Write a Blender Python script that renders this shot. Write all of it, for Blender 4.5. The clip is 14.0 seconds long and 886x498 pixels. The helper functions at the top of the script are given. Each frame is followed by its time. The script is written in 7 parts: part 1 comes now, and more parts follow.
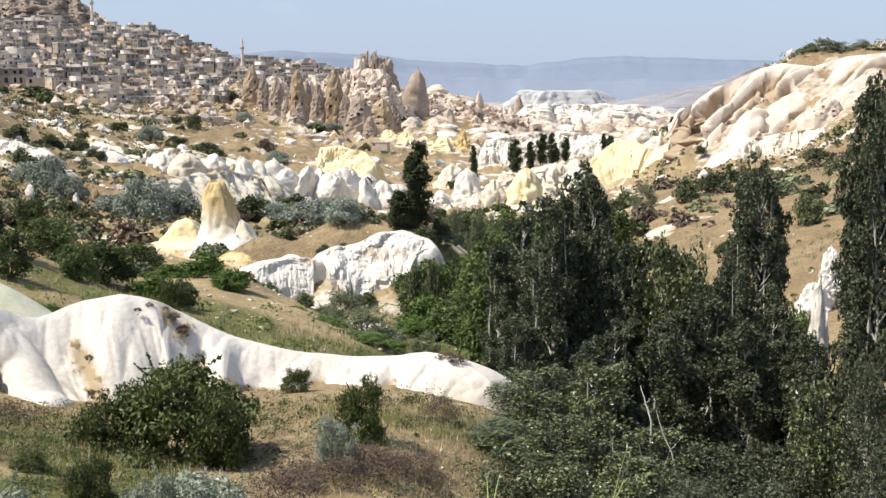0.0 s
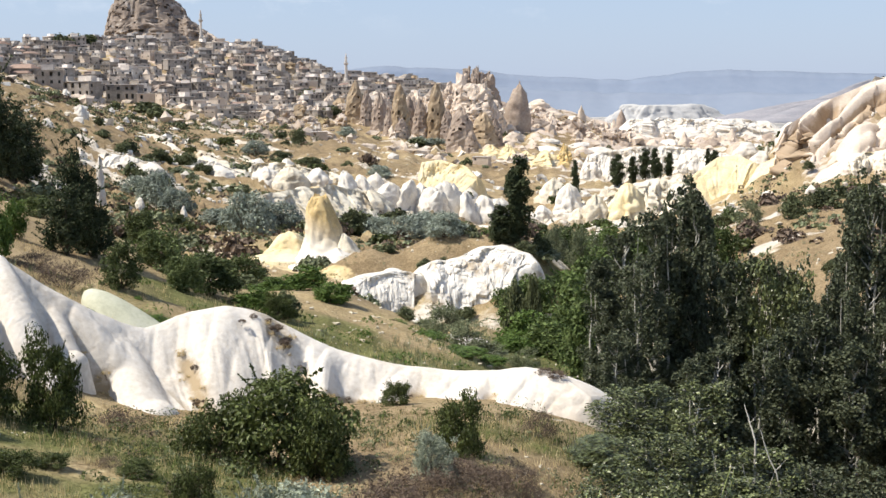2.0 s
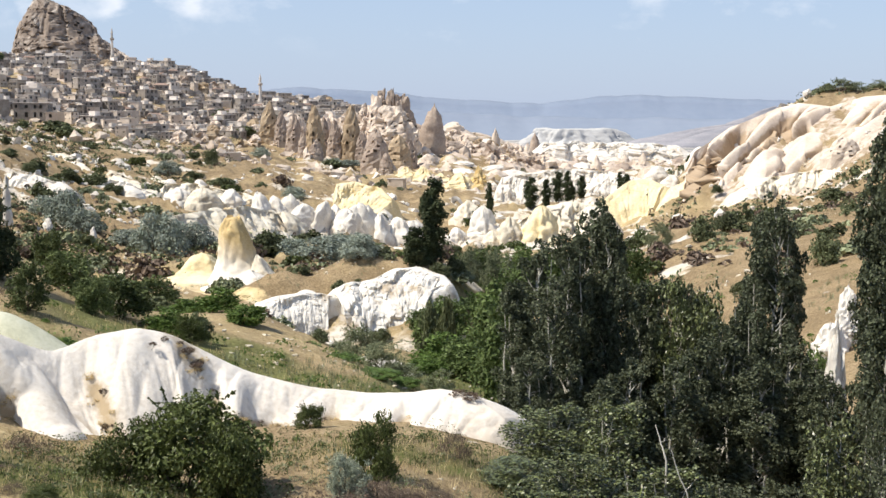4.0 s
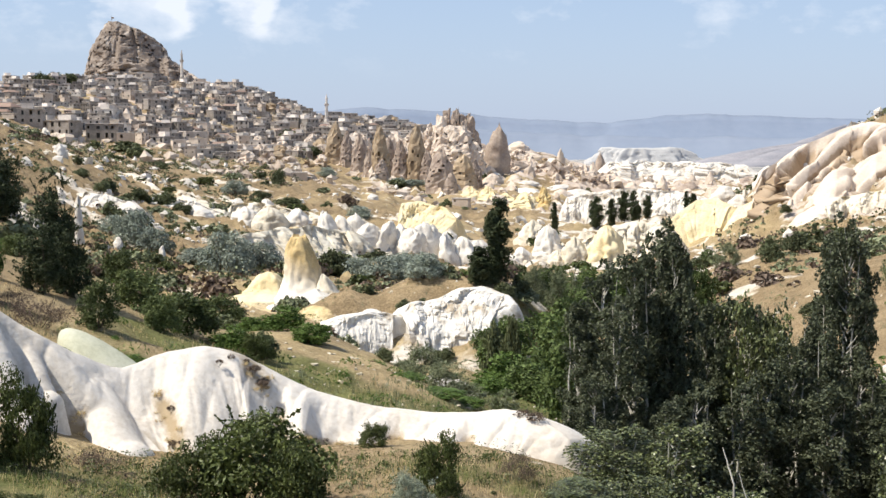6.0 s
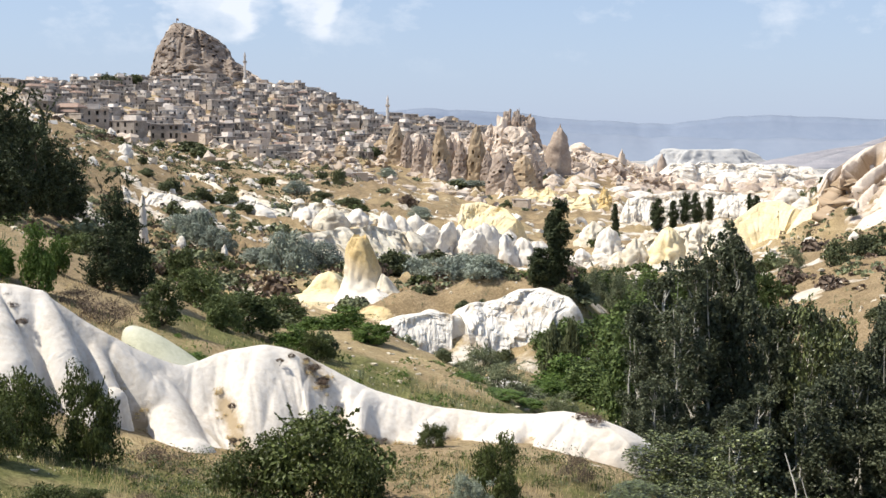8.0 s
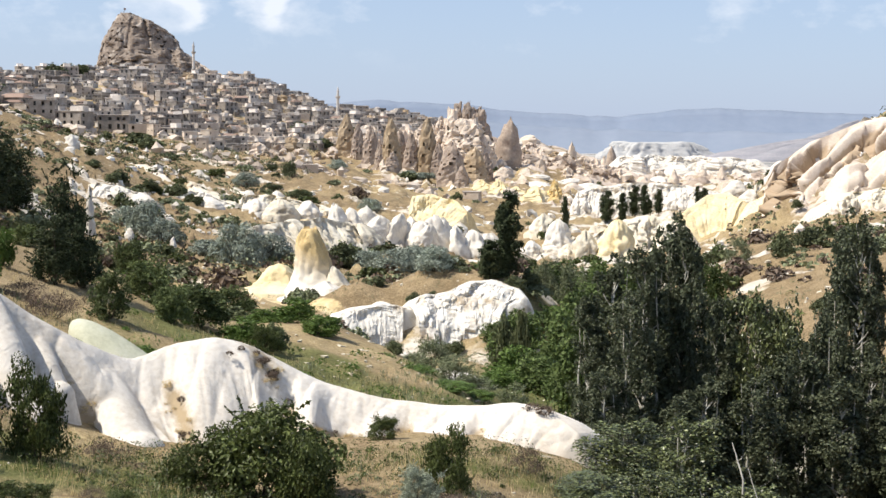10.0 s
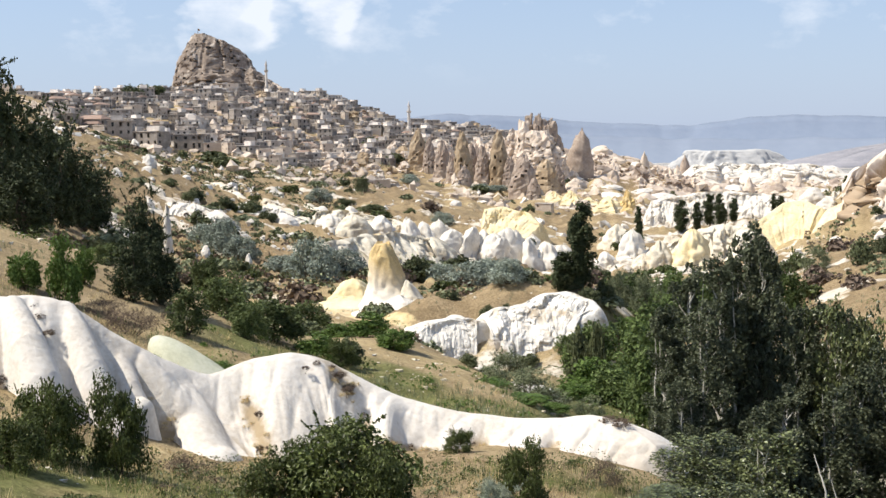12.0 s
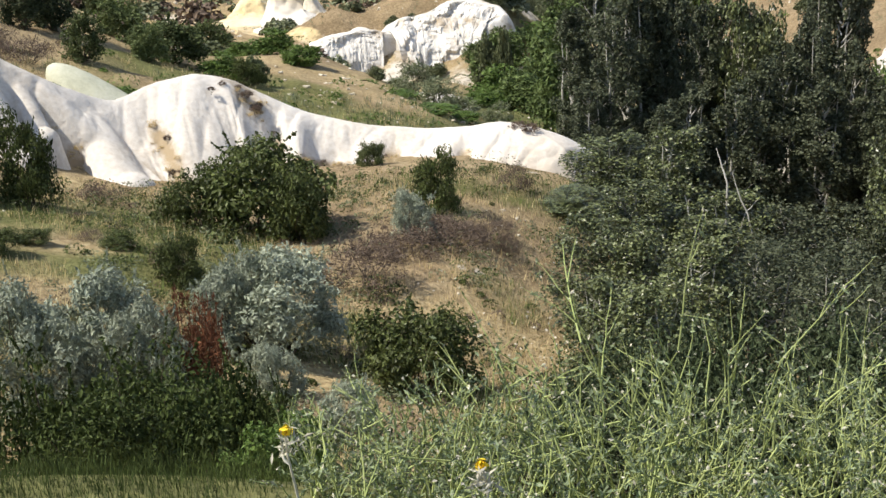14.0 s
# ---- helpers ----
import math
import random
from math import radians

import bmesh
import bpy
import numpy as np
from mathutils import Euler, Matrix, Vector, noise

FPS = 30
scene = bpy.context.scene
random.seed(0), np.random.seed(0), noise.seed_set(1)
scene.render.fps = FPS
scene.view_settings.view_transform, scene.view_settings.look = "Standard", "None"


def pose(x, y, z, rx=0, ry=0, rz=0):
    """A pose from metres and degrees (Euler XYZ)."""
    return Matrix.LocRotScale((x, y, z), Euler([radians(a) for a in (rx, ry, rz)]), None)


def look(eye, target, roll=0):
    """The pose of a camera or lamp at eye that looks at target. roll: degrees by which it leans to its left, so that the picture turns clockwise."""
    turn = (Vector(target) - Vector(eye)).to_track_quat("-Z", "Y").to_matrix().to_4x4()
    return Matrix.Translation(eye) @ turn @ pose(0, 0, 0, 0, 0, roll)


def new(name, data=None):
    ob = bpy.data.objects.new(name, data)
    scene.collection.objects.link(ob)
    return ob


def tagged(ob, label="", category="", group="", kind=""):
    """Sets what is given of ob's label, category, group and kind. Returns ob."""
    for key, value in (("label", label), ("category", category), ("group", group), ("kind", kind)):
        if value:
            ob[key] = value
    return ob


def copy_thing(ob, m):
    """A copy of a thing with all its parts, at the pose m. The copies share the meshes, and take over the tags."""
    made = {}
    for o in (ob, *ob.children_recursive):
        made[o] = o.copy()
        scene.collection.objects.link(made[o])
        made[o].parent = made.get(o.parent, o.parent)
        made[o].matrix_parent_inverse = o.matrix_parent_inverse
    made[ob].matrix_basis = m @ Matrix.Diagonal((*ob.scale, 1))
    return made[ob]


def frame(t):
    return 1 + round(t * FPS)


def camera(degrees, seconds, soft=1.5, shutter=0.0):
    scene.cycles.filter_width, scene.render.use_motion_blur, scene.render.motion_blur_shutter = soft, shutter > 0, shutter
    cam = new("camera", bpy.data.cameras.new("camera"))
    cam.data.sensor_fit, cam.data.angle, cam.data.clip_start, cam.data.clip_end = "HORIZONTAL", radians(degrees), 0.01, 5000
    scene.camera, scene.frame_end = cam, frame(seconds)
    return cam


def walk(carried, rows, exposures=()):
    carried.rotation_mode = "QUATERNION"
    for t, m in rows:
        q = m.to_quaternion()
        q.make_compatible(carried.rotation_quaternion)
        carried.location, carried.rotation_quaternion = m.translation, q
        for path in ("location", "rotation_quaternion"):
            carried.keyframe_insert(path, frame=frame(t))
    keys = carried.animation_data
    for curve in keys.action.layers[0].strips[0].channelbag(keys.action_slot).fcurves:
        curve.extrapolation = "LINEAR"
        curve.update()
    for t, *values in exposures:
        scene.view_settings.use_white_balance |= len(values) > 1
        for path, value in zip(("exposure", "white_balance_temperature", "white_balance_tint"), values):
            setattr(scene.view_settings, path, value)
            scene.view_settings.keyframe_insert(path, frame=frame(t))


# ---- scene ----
# ---- the camera: it turns about one standpoint on the slope ----
cam = camera(40.0, 14.0)
PATH = [
    (0, 0.00, -7.70, 0.00),
    (0.5, 2.06, -6.87, 0.47),
    (1, 4.08, -6.74, 0.93),
    (1.5, 4.61, -6.94, 0.19),
    (2, 4.77, -7.01, 0.17),
    (2.5, 5.20, -6.76, 0.43),
    (3, 3.08, -6.31, -0.18),
    (3.2, 1.38, -6.23, -0.55),
    (5.3, 0.53, -5.57, -0.35),
    (5.5, 1.66, -5.48, 0.17),
    (6, 3.79, -5.07, -0.27),
    (6.5, 3.96, -5.25, -0.87),
    (7, 5.54, -4.94, -0.34),
    (7.5, 6.54, -4.80, -0.38),
    (7.7, 6.62, -4.93, -0.41),
    (9.8, 4.91, -5.30, -0.57),
    (10, 4.28, -5.40, -0.59),
    (10.5, 4.71, -5.38, -0.26),
    (11, 4.96, -5.25, -0.14),
    (11.5, 7.40, -5.05, 0.76),
    (12, 7.72, -4.79, 0.58),
    (12.3, 6.97, -5.81, 0.66),
    (12.5, 5.81, -7.29, 0.17),
    (13, 4.70, -10.48, 0.67),
    (13.5, 4.11, -14.04, 2.45),
    (13.7, 3.78, -16.09, 2.04),
    (14, 3.79, -18.40, 2.71),
]
walk(cam, [(t, pose(0, 0, 1.6, 90 + pitch, 0, yaw) @ pose(0, 0, 0, 0, 0, -roll)) for t, yaw, pitch, roll in PATH])

# ---- sky and sun ----
SUN_AZ, SUN_EL = radians(-101), radians(54)     # from the left, a little behind
world = bpy.data.worlds.new("world")
scene.world = world
world.use_nodes = True
wn, wl = world.node_tree.nodes, world.node_tree.links
sky = wn.new("ShaderNodeTexSky")
sky.sky_type, sky.sun_disc = "NISHITA", False
sky.sun_elevation, sky.sun_rotation = SUN_EL, SUN_AZ
sky.altitude, sky.air_density, sky.dust_density, sky.ozone_density = 1200, 1.0, 0.6, 2.0
background = wn["Background"]
background.inputs["Strength"].default_value = 0.11
coords = wn.new("ShaderNodeTexCoord")
squash = wn.new("ShaderNodeMapping")
squash.inputs["Scale"].default_value = (1, 1, 1.9)
squash.inputs["Location"].default_value = (0.62, 0.1, 0.35)
wl.new(coords.outputs["Generated"], squash.inputs["Vector"])
split = wn.new("ShaderNodeSeparateXYZ")
wl.new(coords.outputs["Generated"], split.inputs["Vector"])
puffs = wn.new("ShaderNodeTexNoise")
puffs.inputs["Scale"].default_value, puffs.inputs["Detail"].default_value, puffs.inputs["Roughness"].default_value = 14.0, 9, 0.6
wl.new(squash.outputs["Vector"], puffs.inputs["Vector"])
cover = wn.new("ShaderNodeValToRGB")
cover.color_ramp.elements[0].position, cover.color_ramp.elements[1].position = 0.55, 0.88
ragged_noise, ragged_shift, ragged_way = wn.new("ShaderNodeTexNoise"), wn.new("ShaderNodeVectorMath"), wn.new("ShaderNodeVectorMath")
ragged_noise.inputs["Scale"].default_value, ragged_noise.inputs["Detail"].default_value = 16.0, 6
wl.new(squash.outputs["Vector"], ragged_noise.inputs["Vector"])
ragged_shift.operation, ragged_way.operation = "MULTIPLY_ADD", "NORMALIZE"
ragged_shift.inputs[1].default_value = (0.11, 0.11, 0.07)
wl.new(ragged_noise.outputs["Color"], ragged_shift.inputs[0])
wl.new(coords.outputs["Generated"], ragged_shift.inputs[2])
ragged_back = wn.new("ShaderNodeVectorMath")
ragged_back.operation = "SUBTRACT"
ragged_back.inputs[1].default_value = (0.055, 0.055, 0.035)
wl.new(ragged_shift.outputs["Vector"], ragged_back.inputs[0])
wl.new(ragged_back.outputs["Vector"], ragged_way.inputs[0])
banks = puffs.outputs["Fac"]                        # cumulus banks beyond the castle hill
for cloud_dir, spread, weight in [((-0.296, 0.950, 0.102), 1.69, 0.230), ((-0.270, 0.957, 0.104), 1.95, 0.290), ((-0.248, 0.963, 0.098), 1.95, 0.290), ((-0.221, 0.969, 0.110), 1.82, 0.330), ((-0.203, 0.974, 0.098), 1.43, 0.250), ((-0.153, 0.983, 0.096), 1.69, 0.250), ((-0.125, 0.986, 0.108), 1.17, 0.290), ((-0.089, 0.991, 0.098), 1.17, 0.310), ((-0.071, 0.993, 0.089), 1.04, 0.210), ((0.042, 0.994, 0.096), 0.78, 0.330), ((-0.345, 0.935, 0.080), 2.60, 0.140), ((-0.398, 0.914, 0.080), 2.34, 0.100), ((-0.190, 0.971, 0.145), 5.20, 0.080), ((-0.153, 0.984, 0.082), 1.56, 0.170)]:
    toward = wn.new("ShaderNodeVectorMath")
    toward.operation = "DOT_PRODUCT"
    toward.inputs[1].default_value = cloud_dir
    wl.new(ragged_way.outputs["Vector"], toward.inputs[0])
    near_it = wn.new("ShaderNodeMapRange")
    near_it.interpolation_type = "SMOOTHSTEP"
    for k, v in (("From Min", math.cos(radians(spread))), ("From Max", 1.0), ("To Min", 0.0), ("To Max", weight)):
        near_it.inputs[k].default_value = v
    wl.new(toward.outputs["Value"], near_it.inputs["Value"])
    both = wn.new("ShaderNodeMath")
    wl.new(banks, both.inputs[0])
    wl.new(near_it.outputs["Result"], both.inputs[1])
    banks = both.outputs["Value"]
overhead_fill = wn.new("ShaderNodeMapRange")             # unseen thicker cloud high up, added to lift and whiten the fill light
for k, v in (("From Min", 0.25), ("From Max", 0.65), ("To Min", 0.0), ("To Max", 0.13)):
    overhead_fill.inputs[k].default_value = v
wl.new(split.outputs["Z"], overhead_fill.inputs["Value"])
all_cover = wn.new("ShaderNodeMath")
wl.new(banks, all_cover.inputs[0])
wl.new(overhead_fill.outputs["Result"], all_cover.inputs[1])
wl.new(all_cover.outputs["Value"], cover.inputs["Fac"])
lift = wn.new("ShaderNodeMapRange")
lift.interpolation_type = "SMOOTHSTEP"
for k, v in (("From Min", 0.045), ("From Max", 0.095), ("To Min", 0.0), ("To Max", 0.68)):
    lift.inputs[k].default_value = v
wl.new(split.outputs["Z"], lift.inputs["Value"])
amount = wn.new("ShaderNodeMath")
amount.operation = "MULTIPLY"
wl.new(cover.outputs["Color"], amount.inputs[0])
wl.new(lift.outputs["Result"], amount.inputs[1])
clouds = wn.new("ShaderNodeMixRGB")
clouds.inputs["Color2"].default_value = (6.8, 6.95, 7.3, 1)
wl.new(amount.outputs["Value"], clouds.inputs["Fac"])
haze_amount = wn.new("ShaderNodeMapRange")          # pale summer haze low in the sky
for k, v in (("From Min", 0.0), ("From Max", 0.30), ("To Min", 0.95), ("To Max", 0.0)):
    haze_amount.inputs[k].default_value = v
wl.new(split.outputs["Z"], haze_amount.inputs["Value"])
haze = wn.new("ShaderNodeMixRGB")
haze.inputs["Color2"].default_value = (3.0, 3.55, 4.75, 1)
wl.new(haze_amount.outputs["Result"], haze.inputs["Fac"])
wl.new(sky.outputs["Color"], haze.inputs["Color1"])
wl.new(haze.outputs["Color"], clouds.inputs["Color1"])
wl.new(clouds.outputs["Color"], background.inputs["Color"])

sun = new("sun", bpy.data.lights.new("sun", "SUN"))
sun.data.energy, sun.data.angle, sun.data.color = 4.4, radians(0.55), (1.0, 0.93, 0.82)
sun_from = Vector((math.sin(SUN_AZ) * math.cos(SUN_EL), math.cos(SUN_AZ) * math.cos(SUN_EL), math.sin(SUN_EL)))
sun.matrix_world = look(sun_from * 50, (0, 0, 0))
scene.view_settings.exposure = 0.52


# ---- materials ----
def material(name, colours, scale=1.0, rough=0.9, bump=0.3, bump_scale=None, specular=0.2, fine=9.0, stretch=(1, 1, 1), island=0.0, per_object=0.0, translucent=0.0, stain=None):
    """Two scales of noise between the colours, fine relief, and variation from piece to piece."""
    m = bpy.data.materials.new(name)
    m.use_nodes = True
    n, l = m.node_tree.nodes, m.node_tree.links
    bsdf = n["Principled BSDF"]
    bsdf.inputs["Roughness"].default_value, bsdf.inputs["Specular IOR Level"].default_value = rough, specular
    tc, mp = n.new("ShaderNodeTexCoord"), n.new("ShaderNodeMapping")
    mp.inputs["Scale"].default_value = stretch
    l.new(tc.outputs["Object"], mp.inputs["Vector"])
    big, small = n.new("ShaderNodeTexNoise"), n.new("ShaderNodeTexNoise")
    for node, s in ((big, 1 / scale), (small, fine / scale)):
        node.inputs["Scale"].default_value, node.inputs["Detail"].default_value, node.inputs["Roughness"].default_value = s, 5, 0.6
        l.new(mp.outputs["Vector"], node.inputs["Vector"])
    mix = n.new("ShaderNodeMath")
    mix.operation = "MULTIPLY_ADD"
    mix.inputs[1].default_value = 0.45
    l.new(small.outputs["Fac"], mix.inputs[0])
    half = n.new("ShaderNodeMath")
    half.operation = "MULTIPLY_ADD"
    half.inputs[1].default_value, half.inputs[2].default_value = 0.55, 0.0
    l.new(big.outputs["Fac"], half.inputs[0])
    l.new(half.outputs["Value"], mix.inputs[2])
    ramp = n.new("ShaderNodeValToRGB")
    ramp.color_ramp.elements.remove(ramp.color_ramp.elements[1])
    for i, c in enumerate(colours):
        p = 0.32 + 0.36 * i / max(1, len(colours) - 1)
        e = ramp.color_ramp.elements[0] if i == 0 else ramp.color_ramp.elements.new(p)
        e.position, e.color = p, (*c, 1)
    l.new(mix.outputs["Value"], ramp.inputs["Fac"])
    colour = ramp.outputs["Color"]
    if stain:                                  # earth and lichen lodged in the surface
        blot, edge, dirt = n.new("ShaderNodeTexNoise"), n.new("ShaderNodeMapRange"), n.new("ShaderNodeMixRGB")
        blot.inputs["Scale"].default_value, blot.inputs["Detail"].default_value, blot.inputs["Roughness"].default_value = 0.45 / scale, 9, 0.68
        l.new(tc.outputs["Object"], blot.inputs["Vector"])
        edge.inputs["From Min"].default_value, edge.inputs["From Max"].default_value, edge.inputs["To Max"].default_value = 0.52, 0.66, stain[1]
        l.new(blot.outputs["Fac"], edge.inputs["Value"])
        l.new(edge.outputs["Result"], dirt.inputs["Fac"])
        l.new(colour, dirt.inputs["Color1"])
        dirt.inputs["Color2"].default_value = (*stain[0], 1)
        colour = dirt.outputs["Color"]
    for weight, node_type, socket in ((island, "ShaderNodeNewGeometry", "Random Per Island"), (per_object, "ShaderNodeObjectInfo", "Random")):
        if weight:
            src, rng, hsv = n.new(node_type), n.new("ShaderNodeMapRange"), n.new("ShaderNodeHueSaturation")
            rng.inputs["To Min"].default_value, rng.inputs["To Max"].default_value = 1 - weight, 1 + weight
            l.new(src.outputs[socket], rng.inputs["Value"])
            l.new(rng.outputs["Result"], hsv.inputs["Value"])
            l.new(colour, hsv.inputs["Color"])
            colour = hsv.outputs["Color"]
    l.new(colour, bsdf.inputs["Base Color"])
    if bump:
        b = n.new("ShaderNodeBump")
        b.inputs["Strength"].default_value, b.inputs["Distance"].default_value = bump, 0.12 * scale
        l.new(mix.outputs["Value"], b.inputs["Height"])
        l.new(b.outputs["Normal"], bsdf.inputs["Normal"])
    if translucent:
        t, s = n.new("ShaderNodeBsdfTranslucent"), n.new("ShaderNodeMixShader")
        s.inputs["Fac"].default_value = translucent
        l.new(colour, t.inputs["Color"])
        l.new(bsdf.outputs["BSDF"], s.inputs[1])
        l.new(t.outputs["BSDF"], s.inputs[2])
        l.new(s.outputs["Shader"], n["Material Output"].inputs["Surface"])
    return m


WHITE = [(0.54, 0.49, 0.42), (0.71, 0.67, 0.60), (0.78, 0.75, 0.69)]
EARTH = (0.36, 0.27, 0.16)
white_tuff = material("white_tuff", WHITE, 2.5, bump=0.45, fine=9, stretch=(1, 1, 0.6), stain=(EARTH, 0.6))
ridge_tuff = material("smooth_white_tuff", [(0.56, 0.50, 0.42), (0.70, 0.65, 0.575), (0.76, 0.72, 0.66)], 3.0, bump=0.2, fine=16, stain=((0.56, 0.47, 0.36), 0.55))


def earthed(m, lo, hi, colour, scale):
    """Lets earth lie on a rock where its mesh says that soil has lodged."""
    n, l = m.node_tree.nodes, m.node_tree.links
    at, tc, blot, add, edge, mix = n.new("ShaderNodeAttribute"), n.new("ShaderNodeTexCoord"), n.new("ShaderNodeTexNoise"), n.new("ShaderNodeMath"), n.new("ShaderNodeMapRange"), n.new("ShaderNodeMixRGB")
    at.attribute_name = "soil"
    blot.inputs["Scale"].default_value, blot.inputs["Detail"].default_value, blot.inputs["Roughness"].default_value = scale, 8, 0.7
    l.new(tc.outputs["Object"], blot.inputs["Vector"])
    l.new(at.outputs["Fac"], add.inputs[0])
    l.new(blot.outputs["Fac"], add.inputs[1])
    l.new(add.outputs["Value"], edge.inputs["Value"])
    edge.inputs["From Min"].default_value, edge.inputs["From Max"].default_value, edge.inputs["To Max"].default_value = lo, hi, 0.9
    l.new(edge.outputs["Result"], mix.inputs["Fac"])
    mix.inputs["Color2"].default_value = (*colour, 1)
    l.new(n["Principled BSDF"].inputs["Base Color"].links[0].from_socket, mix.inputs["Color1"])
    l.new(mix.outputs["Color"], n["Principled BSDF"].inputs["Base Color"])


earthed(ridge_tuff, 0.95, 1.38, (0.35, 0.265, 0.155), 2.6)
pale_tuff = material("pale_tuff", [(0.50, 0.44, 0.33), (0.68, 0.62, 0.50), (0.76, 0.72, 0.62)], 3.5, bump=0.5, per_object=0.08, stain=(EARTH, 0.8))
yellow_tuff = material("yellow_tuff", [(0.58, 0.47, 0.26), (0.75, 0.635, 0.39), (0.79, 0.72, 0.53)], 5, bump=0.4, stretch=(1, 1, 1.6), per_object=0.06, stain=((0.66, 0.60, 0.48), 0.6))
scarp_tuff = material("scarp_tuff", [(0.60, 0.55, 0.48), (0.74, 0.71, 0.65), (0.80, 0.78, 0.73)], 1.0, bump=0.5, fine=9, stain=(EARTH, 0.75))
hill_tuff = material("hill_tuff", [(0.54, 0.44, 0.345), (0.66, 0.565, 0.465), (0.73, 0.65, 0.56)], 5, bump=0.4, per_object=0.06, stain=((0.58, 0.46, 0.35), 0.5))
earthed(hill_tuff, 0.85, 1.25, (0.37, 0.275, 0.18), 0.8)
ochre_tuff = material("ochre_tuff", [(0.40, 0.28, 0.11), (0.58, 0.43, 0.20), (0.66, 0.55, 0.34)], 2.5, bump=0.5, per_object=0.06)
chimney_tuff = material("banded_tuff", [(0.42, 0.30, 0.135), (0.60, 0.45, 0.22), (0.69, 0.56, 0.33)], 1.6, bump=0.6)
cn, cl = chimney_tuff.node_tree.nodes, chimney_tuff.node_tree.links           # an ochre cap over a pale foot
c_at, c_xyz, c_fade, c_mix = cn.new("ShaderNodeTexCoord"), cn.new("ShaderNodeSeparateXYZ"), cn.new("ShaderNodeMapRange"), cn.new("ShaderNodeMixRGB")
c_fade.inputs["From Min"].default_value, c_fade.inputs["From Max"].default_value = 2.0, 5.6
c_mix.inputs["Color1"].default_value = (0.72, 0.68, 0.60, 1)
cl.new(c_at.outputs["Object"], c_xyz.inputs["Vector"])
c_tilt = cn.new("ShaderNodeMath")
c_tilt.operation = "MULTIPLY_ADD"
c_tilt.inputs[1].default_value = 0.45
cl.new(c_xyz.outputs["X"], c_tilt.inputs[0])
cl.new(c_xyz.outputs["Z"], c_tilt.inputs[2])
cl.new(c_tilt.outputs["Value"], c_fade.inputs["Value"])
cl.new(c_fade.outputs["Result"], c_mix.inputs["Fac"])
cl.new(cn["Principled BSDF"].inputs["Base Color"].links[0].from_socket, c_mix.inputs["Color2"])
cl.new(c_mix.outputs["Color"], cn["Principled BSDF"].inputs["Base Color"])
green_tuff = material("greenish_tuff", [(0.44, 0.44, 0.32), (0.56, 0.56, 0.42), (0.64, 0.63, 0.52)], 1.5, bump=0.3)
pink_tuff = material("pink_tuff", [(0.46, 0.36, 0.28), (0.64, 0.54, 0.44), (0.74, 0.66, 0.57)], 7, bump=0.5, per_object=0.12, stain=(EARTH, 0.6))
grey_tuff = material("grey_tuff", [(0.24, 0.18, 0.145), (0.36, 0.29, 0.235), (0.50, 0.42, 0.34)], 9, bump=0.6, fine=7, per_object=0.12)
cone_tuff = material("cone_tuff", [(0.25, 0.18, 0.115), (0.38, 0.29, 0.19), (0.52, 0.43, 0.32)], 7, bump=0.6, fine=7, per_object=0.12)
castle_tuff = material("castle_tuff", [(0.15, 0.115, 0.09), (0.255, 0.205, 0.165), (0.40, 0.335, 0.28)], 4, bump=0.6, fine=7, per_object=0.08, stain=((0.66, 0.59, 0.51), 0.85))
bark_pale = material("pale_bark", [(0.26, 0.24, 0.20), (0.46, 0.44, 0.38), (0.58, 0.56, 0.50)], 0.4, bump=0.6, stretch=(1, 1, 0.3))
bark_dark = material("dark_bark", [(0.07, 0.055, 0.04), (0.14, 0.11, 0.08)], 0.4, bump=0.6, stretch=(1, 1, 0.3))
leaf_poplar = material("poplar_leaf", [(0.056, 0.069, 0.038), (0.128, 0.143, 0.084)], 2.5, 0.5, 0, specular=0.24, island=0.55, translucent=0.28)
leaf_sapling = material("sapling_leaf", [(0.032, 0.045, 0.018), (0.215, 0.24, 0.10)], 0.5, 0.36, 0, specular=0.5, island=0.85, per_object=0.15, translucent=0.15)
leaf_dark = material("dark_leaf", [(0.044, 0.060, 0.017), (0.128, 0.152, 0.046)], 0.6, 0.5, 0, specular=0.3, island=0.6, per_object=0.12, translucent=0.25)
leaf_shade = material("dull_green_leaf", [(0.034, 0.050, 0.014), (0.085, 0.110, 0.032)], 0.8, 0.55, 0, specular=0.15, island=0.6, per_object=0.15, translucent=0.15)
leaf_valley = material("valley_green_leaf", [(0.072, 0.108, 0.034), (0.165, 0.215, 0.076)], 1.6, 0.55, 0, specular=0.18, island=0.5, per_object=0.25, translucent=0.3)
leaf_mid = material("mid_green_leaf", [(0.068, 0.092, 0.034), (0.155, 0.188, 0.072)], 1.6, 0.55, 0, specular=0.18, island=0.5, per_object=0.25, translucent=0.3)
leaf_bright = material("bright_leaf", [(0.075, 0.130, 0.026), (0.145, 0.21, 0.055)], 1.2, 0.55, 0, island=0.4, translucent=0.25)
leaf_far = material("far_leaf", [(0.072, 0.086, 0.042), (0.148, 0.165, 0.080)], 2.0, 0.6, 0, island=0.4, per_object=0.25, translucent=0.25)
leaf_silver = material("silver_leaf", [(0.17, 0.20, 0.14), (0.42, 0.455, 0.345)], 0.5, 0.6, 0, island=0.35, per_object=0.12, translucent=0.1)
leaf_oleaster = material("oleaster_leaf", [(0.19, 0.22, 0.18), (0.32, 0.36, 0.295)], 1.5, 0.6, 0, specular=0.15, island=0.35, per_object=0.15, translucent=0.1)
